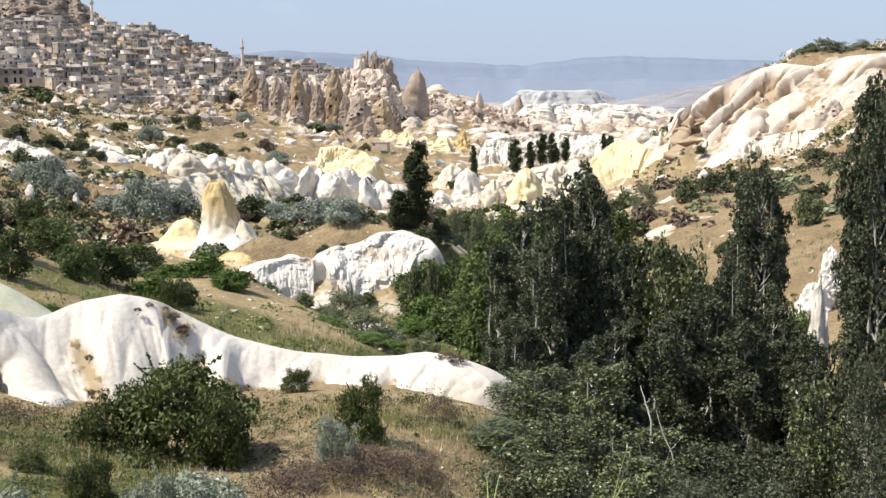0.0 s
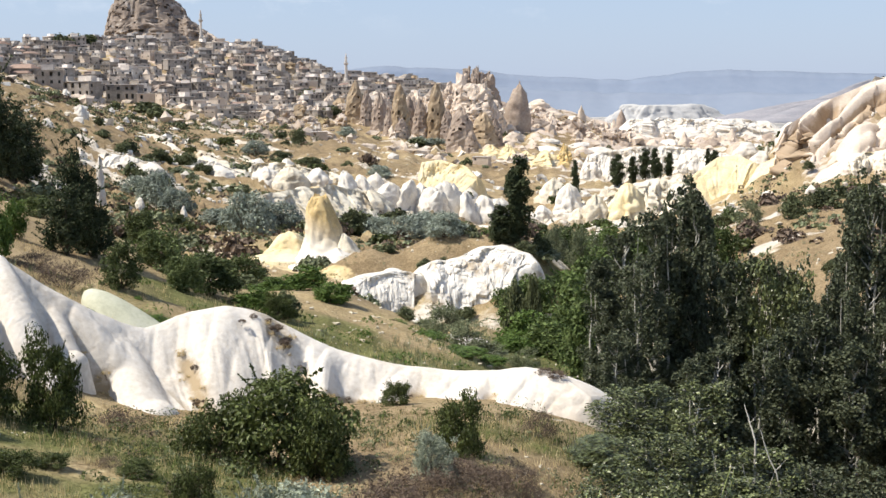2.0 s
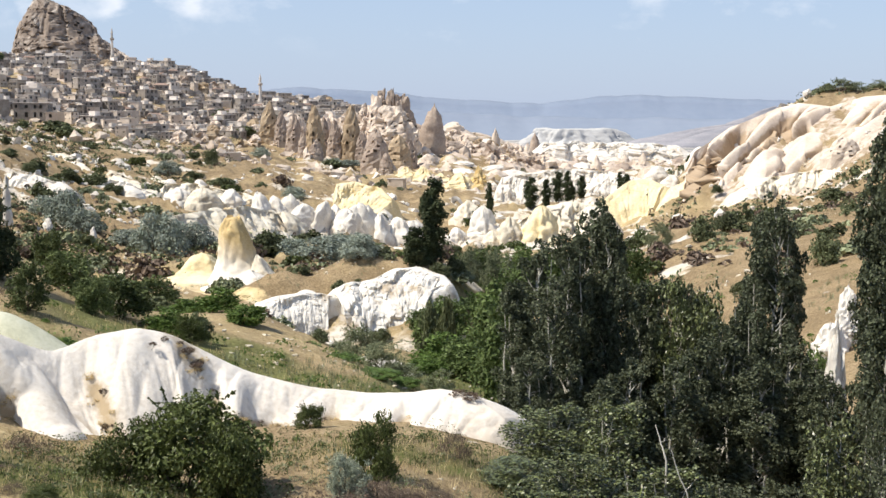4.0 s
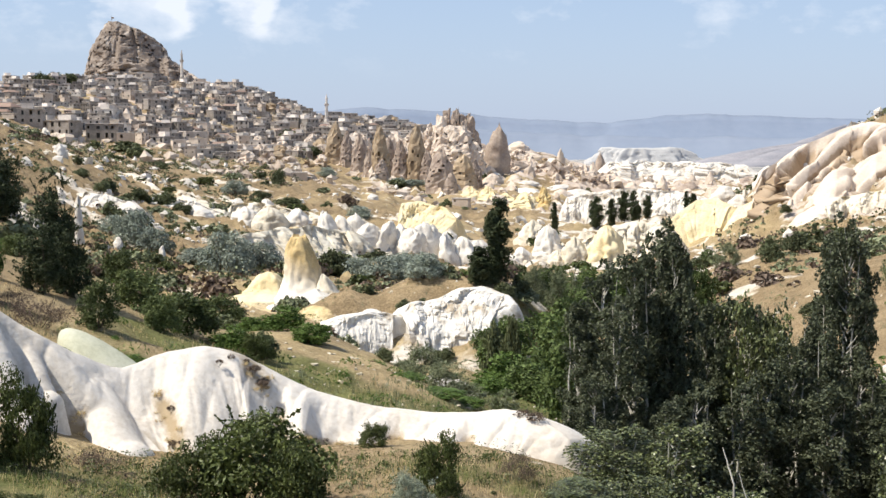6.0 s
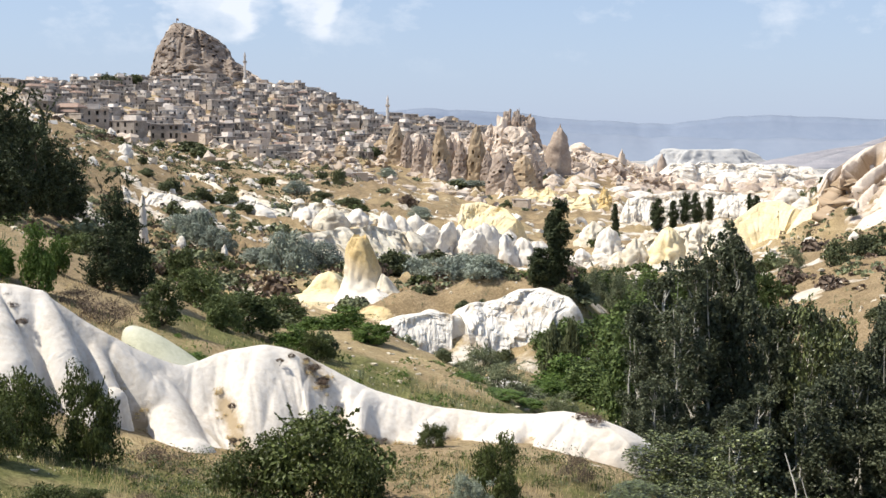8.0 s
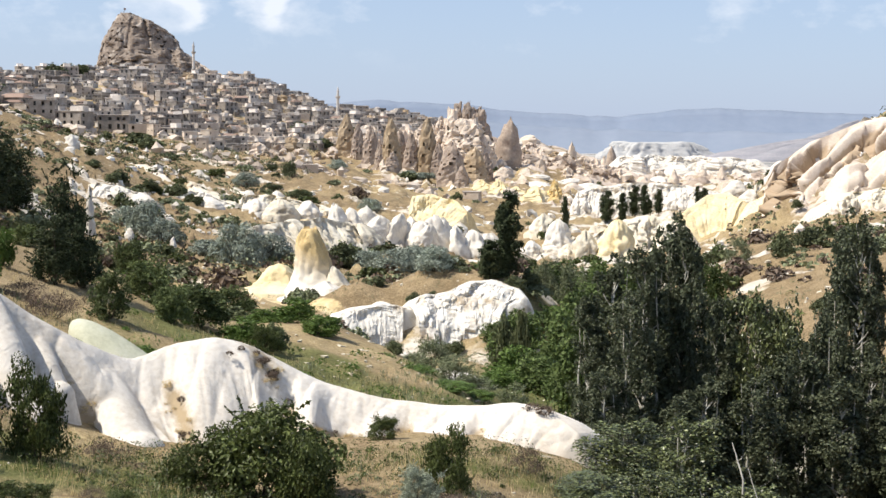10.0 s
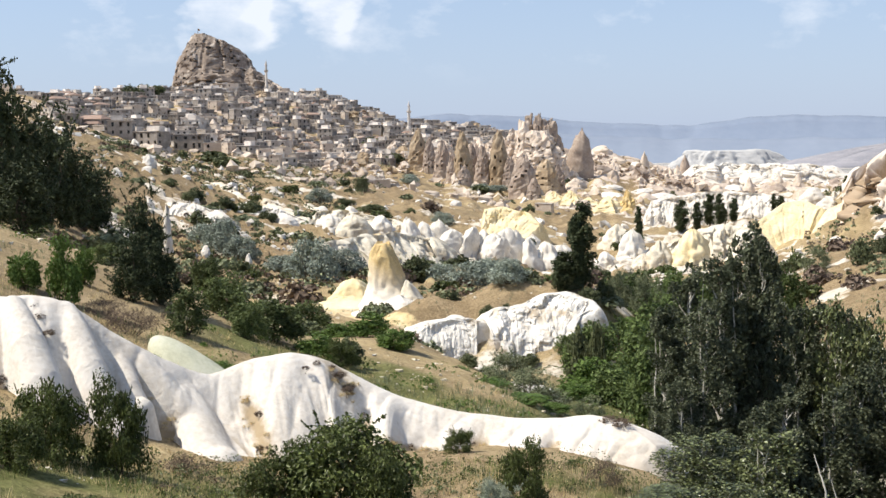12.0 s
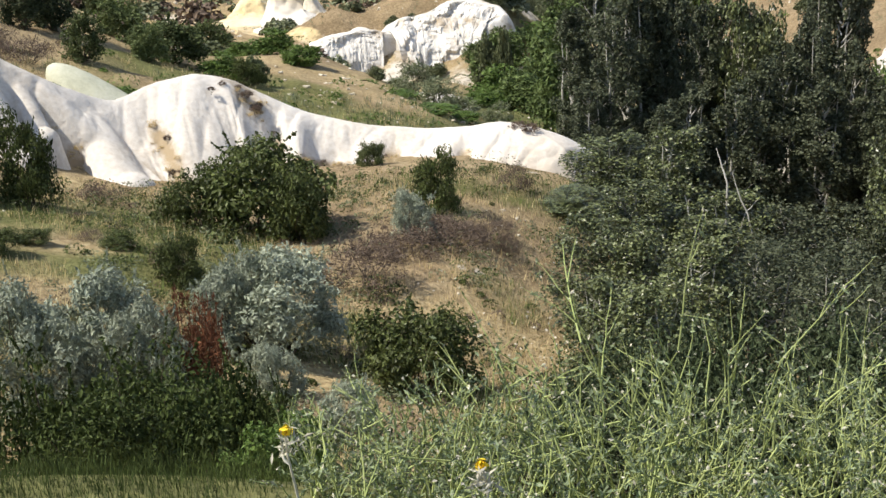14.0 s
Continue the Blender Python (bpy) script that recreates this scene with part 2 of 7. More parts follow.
leaf_deep = material("deep_green_leaf", [(0.030, 0.042, 0.020), (0.072, 0.088, 0.040)], 2.0, 0.6, 0, specular=0.15, island=0.4, per_object=0.1)
leaf_grey = material("grey_green_leaf", [(0.14, 0.165, 0.09), (0.24, 0.26, 0.15)], 1.5, 0.6, 0, island=0.4, per_object=0.15, translucent=0.1)
leaf_dry = material("dry_leaf", [(0.10, 0.072, 0.058), (0.21, 0.16, 0.115)], 1.0, 0.8, 0, island=0.4)
leaf_rust = material("rust_leaf", [(0.15, 0.06, 0.035), (0.26, 0.12, 0.06)], 0.5, 0.8, 0, island=0.4)
weed_green = material("weed_stem", [(0.30, 0.36, 0.12), (0.48, 0.53, 0.22)], 0.15, 0.6, 0, island=0.3, translucent=0.1)
weed_dull = material("weed_leaf", [(0.13, 0.17, 0.085), (0.27, 0.32, 0.19)], 0.1, 0.7, 0, island=0.45, translucent=0.15)
thicket_leaf = material("thicket_leaf", [(0.034, 0.050, 0.020), (0.095, 0.120, 0.060)], 0.15, 0.6, 0, specular=0.15, island=0.6, translucent=0.15)
bud_white = material("dry_bud", [(0.40, 0.38, 0.28), (0.55, 0.52, 0.42)], 0.05, 0.8, 0, island=0.2)
petal = material("yellow_petal", [(0.75, 0.52, 0.02), (0.85, 0.65, 0.04)], 0.05, 0.6, 0)
straw = material("straw", [(0.52, 0.41, 0.21), (0.70, 0.58, 0.34)], 4, 0.85, 0, island=0.3, translucent=0.3)
grass_green = material("green_grass", [(0.10, 0.14, 0.035), (0.18, 0.22, 0.07)], 3, 0.8, 0, island=0.35, translucent=0.2)
stone_wall = material("stone_wall", [(0.19, 0.162, 0.138), (0.35, 0.31, 0.268), (0.54, 0.485, 0.43)], 3, bump=0.4, per_object=0.25, island=0.3)
plaster = material("plaster_wall", [(0.40, 0.36, 0.315), (0.68, 0.635, 0.575)], 4, bump=0.2, per_object=0.18, island=0.2)
concrete = material("concrete_roof", [(0.36, 0.32, 0.285), (0.66, 0.61, 0.55)], 3, bump=0.3, per_object=0.25, island=0.4)
tile_red = material("tile_roof", [(0.24, 0.165, 0.13), (0.34, 0.25, 0.20)], 2, bump=0.5, per_object=0.15)
pane = material("window_pane", [(0.02, 0.022, 0.025), (0.035, 0.037, 0.04)], 1, 0.15, 0, specular=0.5)
wood = material("door_wood", [(0.10, 0.06, 0.035), (0.18, 0.11, 0.06)], 0.5, 0.7, 0.3)
# aerial haze painted into the mountains' base colour
haze_blue = material("haze_tinted_mountain", [(0.195, 0.238, 0.312), (0.232, 0.273, 0.345)], 300, 1.0, 0, specular=0.0)
# paler copy, standing in for haze that thickens at the mountains' foot
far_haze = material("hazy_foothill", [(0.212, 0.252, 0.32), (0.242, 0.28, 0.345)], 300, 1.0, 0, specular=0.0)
# mesa rock greyed: distance haze is mixed into its base colour
mesa_haze = material("distant_mesa", [(0.36, 0.36, 0.36), (0.47, 0.465, 0.455), (0.56, 0.55, 0.53)], 30, 1.0, 0.4, specular=0.0)
# bluish grey puts the haze over the layered hills into their colour
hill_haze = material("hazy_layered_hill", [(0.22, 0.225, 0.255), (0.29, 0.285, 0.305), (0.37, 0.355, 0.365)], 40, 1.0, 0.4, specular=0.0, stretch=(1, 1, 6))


def ground_material():
    """Dry grass, green grass and bare tuff, mixed by what covers each place."""
    m = bpy.data.materials.new("ground_cover")
    m.use_nodes = True
    n, l = m.node_tree.nodes, m.node_tree.links
    bsdf = n["Principled BSDF"]
    bsdf.inputs["Roughness"].default_value, bsdf.inputs["Specular IOR Level"].default_value = 0.95, 0.1
    tc = n.new("ShaderNodeTexCoord")

    def noise_at(scale, detail=6):
        t = n.new("ShaderNodeTexNoise")
        t.inputs["Scale"].default_value, t.inputs["Detail"].default_value, t.inputs["Roughness"].default_value = scale, detail, 0.65
        l.new(tc.outputs["Object"], t.inputs["Vector"])
        return t.outputs["Fac"]

    def ramp_of(fac, stops):
        r = n.new("ShaderNodeValToRGB")
        r.color_ramp.elements.remove(r.color_ramp.elements[1])
        for i, (p, c) in enumerate(stops):
            e = r.color_ramp.elements[0] if i == 0 else r.color_ramp.elements.new(p)
            e.position, e.color = p, (*c, 1)
        l.new(fac, r.inputs["Fac"])
        return r.outputs["Color"]

    def mixed(fac, a, b):
        x = n.new("ShaderNodeMixRGB")
        l.new(fac, x.inputs["Fac"])
        l.new(a, x.inputs["Color1"])
        l.new(b, x.inputs["Color2"])
        return x.outputs["Color"]

    def cover_of(name, wobble, lo, hi):
        at = n.new("ShaderNodeAttribute")
        at.attribute_name = name
        add = n.new("ShaderNodeMath")
        add.operation = "MULTIPLY_ADD"
        add.inputs[1].default_value = 0.5
        l.new(wobble, add.inputs[0])
        l.new(at.outputs["Fac"], add.inputs[2])
        r = n.new("ShaderNodeMapRange")
        r.inputs["From Min"].default_value, r.inputs["From Max"].default_value = lo, hi
        l.new(add.outputs["Value"], r.inputs["Value"])
        return r.outputs["Result"]

    near, mid, far = noise_at(5.0), noise_at(0.55, 9), noise_at(0.06)
    dry = ramp_of(near, [(0.3, (0.24, 0.18, 0.095)), (0.5, (0.45, 0.35, 0.19)), (0.68, (0.58, 0.475, 0.285))])
    brown = ramp_of(mid, [(0.35, (0.22, 0.165, 0.105)), (0.65, (0.38, 0.295, 0.185))])
    base = mixed(ramp_of(far, [(0.4, (0, 0, 0)), (0.62, (0.8, 0.8, 0.8))]), dry, brown)
    base = mixed(cover_of("brown", mid, 0.55, 0.95), base, ramp_of(near, [(0.3, (0.16, 0.115, 0.065)), (0.5, (0.31, 0.232, 0.135)), (0.7, (0.44, 0.34, 0.205))]))
    green = ramp_of(near, [(0.3, (0.095, 0.105, 0.035)), (0.7, (0.26, 0.255, 0.105))])
    base = mixed(cover_of("green", mid, 0.55, 0.95), base, green)
    stone = ramp_of(mid, [(0.3, (0.42, 0.36, 0.28)), (0.5, (0.61, 0.555, 0.47)), (0.7, (0.70, 0.65, 0.58))])
    warm = ramp_of(mid, [(0.3, (0.45, 0.33, 0.16)), (0.5, (0.64, 0.50, 0.27)), (0.7, (0.72, 0.62, 0.42))])
    pinkish = ramp_of(mid, [(0.3, (0.38, 0.29, 0.225)), (0.5, (0.54, 0.45, 0.37)), (0.7, (0.63, 0.55, 0.475))])
    stone = mixed(cover_of("yellow", far, 0.55, 0.95), stone, warm)
    stone = mixed(cover_of("pink", far, 0.55, 0.95), stone, pinkish)
    earth = ramp_of(noise_at(0.25, 8), [(0.42, (1, 1, 1)), (0.56, (0.55, 0.52, 0.48))])
    darker = n.new("ShaderNodeMixRGB")
    darker.blend_type = "MULTIPLY"
    darker.inputs["Fac"].default_value = 0.45
    l.new(base, darker.inputs["Color1"])
    l.new(earth, darker.inputs["Color2"])
    base = mixed(cover_of("rock", mid, 0.62, 0.74), darker.outputs["Color"], stone)
    plain = ramp_of(noise_at(0.014, 10), [(0.40, (0.22, 0.225, 0.215)), (0.52, (0.38, 0.355, 0.33)), (0.62, (0.66, 0.62, 0.58))])
    base = mixed(cover_of("plain", far, 0.5, 1.0), base, plain)
    l.new(base, bsdf.inputs["Base Color"])
    b = n.new("ShaderNodeBump")
    b.inputs["Strength"].default_value, b.inputs["Distance"].default_value = 0.7, 0.15
    l.new(near, b.inputs["Height"])
    coarse = n.new("ShaderNodeBump")
    coarse.inputs["Strength"].default_value, coarse.inputs["Distance"].default_value = 0.6, 1.0
    l.new(mid, coarse.inputs["Height"])
    l.new(coarse.outputs["Normal"], b.inputs["Normal"])
    l.new(b.outputs["Normal"], bsdf.inputs["Normal"])
    return m


# ---- building helpers ----
def mesh_from(name, verts, faces, mat, smooth=False):
    me = bpy.data.meshes.new(name)
    verts = np.asarray(verts, np.float32)
    faces = np.asarray(faces, np.int32)
    k = faces.shape[1]
    me.vertices.add(len(verts))
    me.vertices.foreach_set("co", verts.ravel())
    me.loops.add(faces.size)
    me.loops.foreach_set("vertex_index", faces.ravel())
    me.polygons.add(len(faces))
    me.polygons.foreach_set("loop_start", np.arange(0, faces.size, k, dtype=np.int32))
    me.polygons.foreach_set("use_smooth", np.full(len(faces), smooth))
    me.update(calc_edges=True)
    me.materials.append(mat)
    return me


def part(name, data, parent, label="", mat=None):
    """Links a mesh, or a bmesh, as one part under a thing."""
    if isinstance(data, bmesh.types.BMesh):
        me = bpy.data.meshes.new(name)
        data.to_mesh(me)
        data.free()
        me.materials.append(mat)
        data = me
    ob = new(name, data)
    ob.parent = parent
    return tagged(ob, label)


def thing(name, place, label, category, group="", kind="", turn=0.0, scale=(1, 1, 1)):
    e = new(name)
    e.empty_display_size = 0.2
    e.matrix_basis = Matrix.LocRotScale(place, Euler((0, 0, turn)), scale)
    return tagged(e, label, category, group, kind)


def on_ground(x, y, sink=0.0):
    return Vector((x, y, float(ground_height(np.array(x), np.array(y))) - sink))


# ---- the lie of the land ----
# Lie of the land: spot heights along the slopes, the gully and the town hill.
NEAR_SLOPE = [(0, 0, 0), (0, 2.2, -.05), (-2.1, 4.5, -.9), (2.2, 4.5, -1.0), (0, 11, -4.5), (-6, 10, -4.2), (7, 11, -5.0), (-3, 7, -2.9), (1.5, 7, -2.9), (-4.4, 20.5, -7.1), (-8, 17, -5.6),
              (-9, 25.4, -6.5), (.4, 27, -8.6), (-.9, 28, -7.9), (-6.9, 30.2, -7.7), (-11.9, 27.5, -6.4), (8, 24, -10.5), (14, 26, -11.5),
              (-16.4, 32, -5.7), (-12.1, 36, -8.0), (-5.4, 38.6, -8.4), (-1.5, 39.5, -8.5), (3, 41, -10.5)]
BEHIND_RIDGE = [(-30, 36, -2.5), (-21, 47, -6.5), (-12, 52, -9.5), (-9.4, 61, -11.8), (-2, 56, -12.5), (-4.1, 70, -13.5), (-10, 79, -12.6), (-16.5, 93.6, -13.4),
                (-23.6, 81.7, -10.8), (-33, 67, -4.5), (-33, 85, -7.2), (-46, 60, 1.0), (-48, 108, -9), (-8.2, 120, -20.9), (-18, 117, -19.8), (-17.8, 124.7, -20.2), (-2.5, 122, -21.2), (-8, 123, -21.2), (-13, 123.5, -20.8), (-10, 106, -19.6), (-22, 104, -16.6), (-25, 143, -18.0)]
GULLY = [(6, 46, -16.5), (12, 48.5, -18), (9, 36, -14), (9, 62, -19), (6, 85, -20.5), (2, 105, -21), (1, 128, -22), (3, 165, -23), (-2, 205, -24.5), (-5, 245, -25.6),
         (12, 300, -26), (32, 400, -28)]
RIGHT_BANK = [(24, 42, -14), (34, 30, -8), (26, 70, -13), (24, 95, -15), (26, 128, -15.8), (38, 196, -15.2), (60, 130, -6), (57, 268, -17.3), (46, 306, -24), (100, 220, -3),
              (82, 288, -8), (103, 313, 7.5), (91, 316, 5.0), (73, 311, -5.0), (62, 335, -13), (150, 330, 16), (120, 420, 2), (60, 480, -26)]
MIDDLE = [(-8, 135, -14.5), (-5.3, 134.5, -14.2), (-3, 133.5, -14.6), (-18.9, 132.7, -15.6), (-13.5, 134, -15.1), (0.5, 133, -18), (-18, 139, -15.9), (-8, 150, -16.2), (-32, 158, -18.0), (-48, 194, -19), (-20, 189, -19.4), (-22, 250, -23.6), (-40, 262, -21), (-80, 200, -14), (-85, 270, -13),
          (-30, 330, -22), (-101, 314, -11.5), (-128, 326, -1.5), (-176, 380, 9), (-70, 420, -17), (0, 450, -27), (-60, 600, -20), (-150, 480, -7)]
TOWN_HILL = [(-225, 610, 1.0), (-295, 635, 19), (-150, 600, -8), (-300, 800, 34), (-373, 1013, 52), (-340, 1050, 55), (-287, 1010, 48), (-216, 976, 39), (-145, 888, 11),
             (-180, 760, 6), (-106, 944, 14), (-43, 758, -13), (-17, 740, -15), (0, 1000, -8), (55, 880, -25), (150, 800, -25), (-500, 900, 50), (-450, 500, 38)]
FAR_LAND = [(-600, 1500, 30), (-100, 1500, -30), (300, 1500, -38), (430, 2970, -49), (-900, 3000, -30), (1500, 3000, -30), (0, 4800, -62), (3000, 3700, -40), (-3000, 3700, -40), (500, 600, 10),
            (-60, -10, 8), (60, -10, -2), (0, -12, .4), (0, -60, 5), (-300, -300, 20), (300, -300, 10), (0, -4800, 0), (-4800, 0, 20), (4800, 0, 0)]


def hash2(ix, iy, seed):
    h = (ix.astype(np.int64) * 374761393 + iy.astype(np.int64) * 668265263 + seed * 974711) & 0x7FFFFFFF
    h = ((h ^ (h >> 13)) * 1274126177) & 0x7FFFFFFF
    return ((h ^ (h >> 16)) & 0xFFFF) / 65535.0


def vnoise(x, y, seed=0):
    """Smooth value noise between 0 and 1."""
    fx, fy = np.floor(x), np.floor(y)
    u, v = x - fx, y - fy
    u, v = u * u * (3 - 2 * u), v * v * (3 - 2 * v)
    a, b = hash2(fx, fy, seed), hash2(fx + 1, fy, seed)
    c, d = hash2(fx, fy + 1, seed), hash2(fx + 1, fy + 1, seed)
    return (a * (1 - u) + b * u) * (1 - v) + (c * (1 - u) + d * u) * v


def fbm(x, y, octaves=4, seed=0):
    s, a, n = 0.0, 0.5, 0.0
    for k in range(octaves):
        s, n = s + a * vnoise(x * 2 ** k + 17 * k, y * 2 ** k - 31 * k, seed + k), n + a
        a *= 0.5
    return s / n


def step(a, b, x):
    t = np.clip((x - a) / (b - a), 0, 1)
    return t * t * (3 - 2 * t)


def warp(x, y):
    """Squeezes far distances, so that near and far spot heights weigh alike."""
    r = np.hypot(x, y)
    k = np.log1p(r / 12.0) / np.maximum(r, 1e-6)
    return x * k, y * k


SPOTS = np.array(NEAR_SLOPE + BEHIND_RIDGE + GULLY + RIGHT_BANK + MIDDLE + TOWN_HILL + FAR_LAND, float)
SU, SV = warp(SPOTS[:, 0], SPOTS[:, 1])
SR = np.hypot(SU[:, None] - SU[None], SV[:, None] - SV[None])
SMAT = np.zeros((len(SPOTS) + 3, len(SPOTS) + 3))
SMAT[:-3, :-3] = np.sqrt(SR ** 2 + 0.006)
SMAT[:-3, -3], SMAT[:-3, -2], SMAT[:-3, -1] = 1, SU, SV
SMAT[-3:, :-3] = SMAT[:-3, -3:].T
SCOEF = np.linalg.solve(SMAT, np.concatenate([SPOTS[:, 2], np.zeros(3)]))


def badland(x, y):
    """How far a place lies in the bare rock country beyond the meadows, 0 to 1."""
    r, a = np.hypot(x, y), np.degrees(np.arctan2(x, y))
    return step(215, 260, r) * step(2200, 1500, r) * step(-17, -9, a - (r - 260) * 0.004) * (1 - 0.6 * step(8, 10, a) * step(420, 330, r))


def land(x, y):
    """Height of the ground."""
    x, y = np.asarray(x, float), np.asarray(y, float)
    u, v = warp(x, y)
    z = SCOEF[-3] + SCOEF[-2] * u + SCOEF[-1] * v
    for k in range(len(SPOTS)):
        z = z + SCOEF[k] * np.sqrt((u - SU[k]) ** 2 + (v - SV[k]) ** 2 + 0.006)
    r = np.hypot(x, y)
    z = z + (fbm(x / 1.3, y / 1.3, 3, 3) - 0.5) * 0.22 * step(2, 12, r) + (fbm(x / 6, y / 6, 3, 5) - 0.5) * 0.7 * step(12, 60, r)
    z = z + (fbm(x / 25, y / 25, 4, 9) - 0.5) * 3.0 * step(80, 400, r)
    z = z - 1.15 * np.exp(-((x + 3.0) / 7) ** 2 - ((y - 138.5) / 7) ** 2)                # the meadow is level behind the scarp
    west = step(-2, -8, np.degrees(np.arctan2(x, y)))
    along, across = 0.64 * x - 0.77 * y, 0.77 * x + 0.64 * y
    t = (fbm(x / 30, y / 14, 4, 11) * (1 - west) + fbm(along / 60, across / 11, 4, 12) * west) * 7         # ledges; on the western slope they slant downhill
    z = z + (t - np.floor(t) - 0.5) ** 3 * 7.0 * step(90, 220, r) * step(1100, 800, r)
    return z


def hill_folds(x, y):
    """How far a place lies on the bare fluted face of the eastern hill, 0 to 1."""
    r, a = np.hypot(x, y), np.degrees(np.arctan2(x, y))
    return step(10.5, 12.5, a) * step(268, 280, r) * step(334, 322, r - 10 * fbm(x / 20, y / 20, 2, 40)) * step(40, 34, a)


def lumps(x, y):
    """Rounded bosses and folds of bare rock, in metres above the ground."""
    r, a = np.hypot(x, y), np.degrees(np.arctan2(x, y))
    s = 7.0 + 16.0 * step(250, 1200, r)
    n = 1 - np.abs(2 * vnoise(x / s, y / (s * 1.3), 21) - 1)
    m = 1 - np.abs(2 * vnoise(x / s * 2.1 + 7, y / s * 1.7, 22) - 1)
    bosses = badland(x, y) * (1 - 0.45 * step(285, 330, r) * step(640, 600, r) * step(3, -2, a)) * (n * 5.0 + m * 2.0 - 3.4) * (0.6 + 0.9 * step(250, 900, r))
    t = a / 2.0 + (r - 300) * 0.016 + 1.5 * fbm(x / 24, y / 24, 2, 41)
    f = 1 - np.abs(2 * (t - np.floor(t)) - 1)
    g = 1 - np.abs(2 * vnoise(x / 5, y / 9, 43) - 1)
    return np.maximum(bosses, -1.0) * (1 - hill_folds(x, y)) + hill_folds(x, y) * (np.sqrt(f) * 2.2 + g * 1.4 - 3.0)


def ground_height(x, y):
    return land(x, y) + lumps(x, y)


def ground_sheet():
    """One sheet from the standpoint to the horizon, finer where the valley opens."""
    angles = np.radians(np.concatenate([np.linspace(-180, -36, 36)[:-1], np.arange(-36, 25, 0.15), np.linspace(25, 180, 40)[:-1]]))
    radii = np.concatenate([[0.0], np.geomspace(0.6, 60, 190)[:-1], np.geomspace(60, 1100, 360)[:-1], np.geomspace(1100, 4850, 60)])
    A, R = np.meshgrid(angles, radii)
    X, Y = R * np.sin(A), R * np.cos(A)
    Z = ground_height(X, Y)
    na, nr = len(angles), len(radii)
    i, j = np.meshgrid(np.arange(nr - 1), np.arange(na))
    j2 = (j + 1) % na
    faces = np.stack([i * na + j, i * na + j2, (i + 1) * na + j2, (i + 1) * na + j], -1).reshape(-1, 4)
    me = mesh_from("ground", np.stack([X, Y, Z], -1).reshape(-1, 3), faces[:, ::-1], ground_material(), True)
    deg = np.degrees(A)
    bad, fold = badland(X, Y), hill_folds(X, Y)
    west = step(-3, -8, deg) * step(600, 480, R)
    along, across = 0.64 * X - 0.77 * Y, 0.77 * X + 0.64 * Y
    slope_rock = (fbm(X / 9, Y / 9, 4, 60) * (1 - west) + fbm(along / 34, across / 5.5, 4, 61) * west - 0.5) * 2.4
    middle = step(60, 140, R) * step(1200, 900, R)
    browner = 1 - 0.75 * step(285, 330, R) * step(640, 600, R) * step(3, -2, deg)
    rock = np.maximum.reduce([bad * browner * (0.30 + slope_rock * 0.8 + lumps(X, Y) * 0.08), fold * (0.30 + (lumps(X, Y) + 1.5) * 0.16), middle * (slope_rock * 1.2 - 0.16)])
    for sx, sy, sr in ((-25, 146, 9), (-12, 123, 10), (-4, 121, 8), (-22, 122, 7), (-30, 112, 6), (2.5, 40.5, 2.0), (-0.93, 26.99, 0.35), (-1.37, 26.80, 0.22), (-0.98, 26.82, 0.2), (-0.59, 27.05, 0.22), (-0.20, 27.17, 0.2), (0.20, 27.39, 0.2), (-1.29, 61.31, 0.8), (0.45, 37.71, 0.5)):   # scree
        rock = np.maximum(rock, 0.5 * np.exp(-((X - sx) ** 2 + (Y - sy) ** 2) / sr ** 2) + 0.1 * slope_rock * (R < 170))
    # the town hill is stony between its houses
    town = step(600, 700, R) * step(1250, 1100, R) * step(-30, -24, deg) * step(-2, -6, deg)
    rock = np.maximum(rock, town * (0.4 + slope_rock * 0.6))
    green = (fbm(X / 7, Y / 7, 3, 70) - 0.26) * 2.3 * step(125, 85, R) * np.where(R > 45, step(-24, -14, deg + 14 * fbm(X / 15, Y / 15, 2, 71) - 6), 0.0) + 0.5 * step(12, 3, np.abs(X - 3)) * step(40, 70, Y) * step(230, 160, Y)
    green = np.maximum(green, (fbm(X / 3.5, Y / 3.5, 4, 73) - 0.36 + 0.22 * step(-5, -10, X)) * 2.3 * step(39, 33, R))
    green = np.maximum(green, 0.9 * step(5.6, 4.2, R) * step(-0.2, -1.3, X + 1.2 * (fbm(X / 0.8, Y / 0.8, 3, 79) - 0.5)) * step(0.5, 2.5, Y))
    brown = np.maximum((fbm(X / 2.6, Y / 2.6, 4, 75) - 0.39) * 2.2 * step(60, 34, R), 0.55 * step(9, 12, deg) * step(230, 270, R) * step(420, 380, R))
    brown = np.maximum(brown, (0.62 + 0.8 * fbm(X / 9, Y / 9, 4, 78)) * step(3, 6, deg) * step(60, 90, R) * step(300, 240, R))
    brown = np.maximum(brown, (fbm(X / 16, Y / 16, 4, 76) - 0.33) * 2.6 * step(110, 200, R) * step(1200, 900, R))
    brown = np.maximum(brown, (0.16 + 0.85 * fbm(along / 30, across / 8, 4, 81)) * step(-6, -9, deg) * step(170, 210, R) * step(660, 600, R))
    brown = np.maximum(brown, (0.30 + 0.7 * fbm(X / 4, Y / 4, 4, 82)) * step(-14, -11, deg) * step(5, 1, deg) * step(122, 130, R) * step(180, 165, R))
    green = green * np.where(R > 45, step(9, 5, deg), 1.0)
    yellow = bad * (fbm(X / 40, Y / 40, 3, 80) - 0.46) * 2.4 * step(800, 500, R) + step(-20, -10, deg) * step(100, 130, R) * step(190, 150, R) * 0.35 + 0.3 * middle * (deg < -9)
    pink = np.maximum(fold * 0.7, step(480, 700, R) * 0.75)
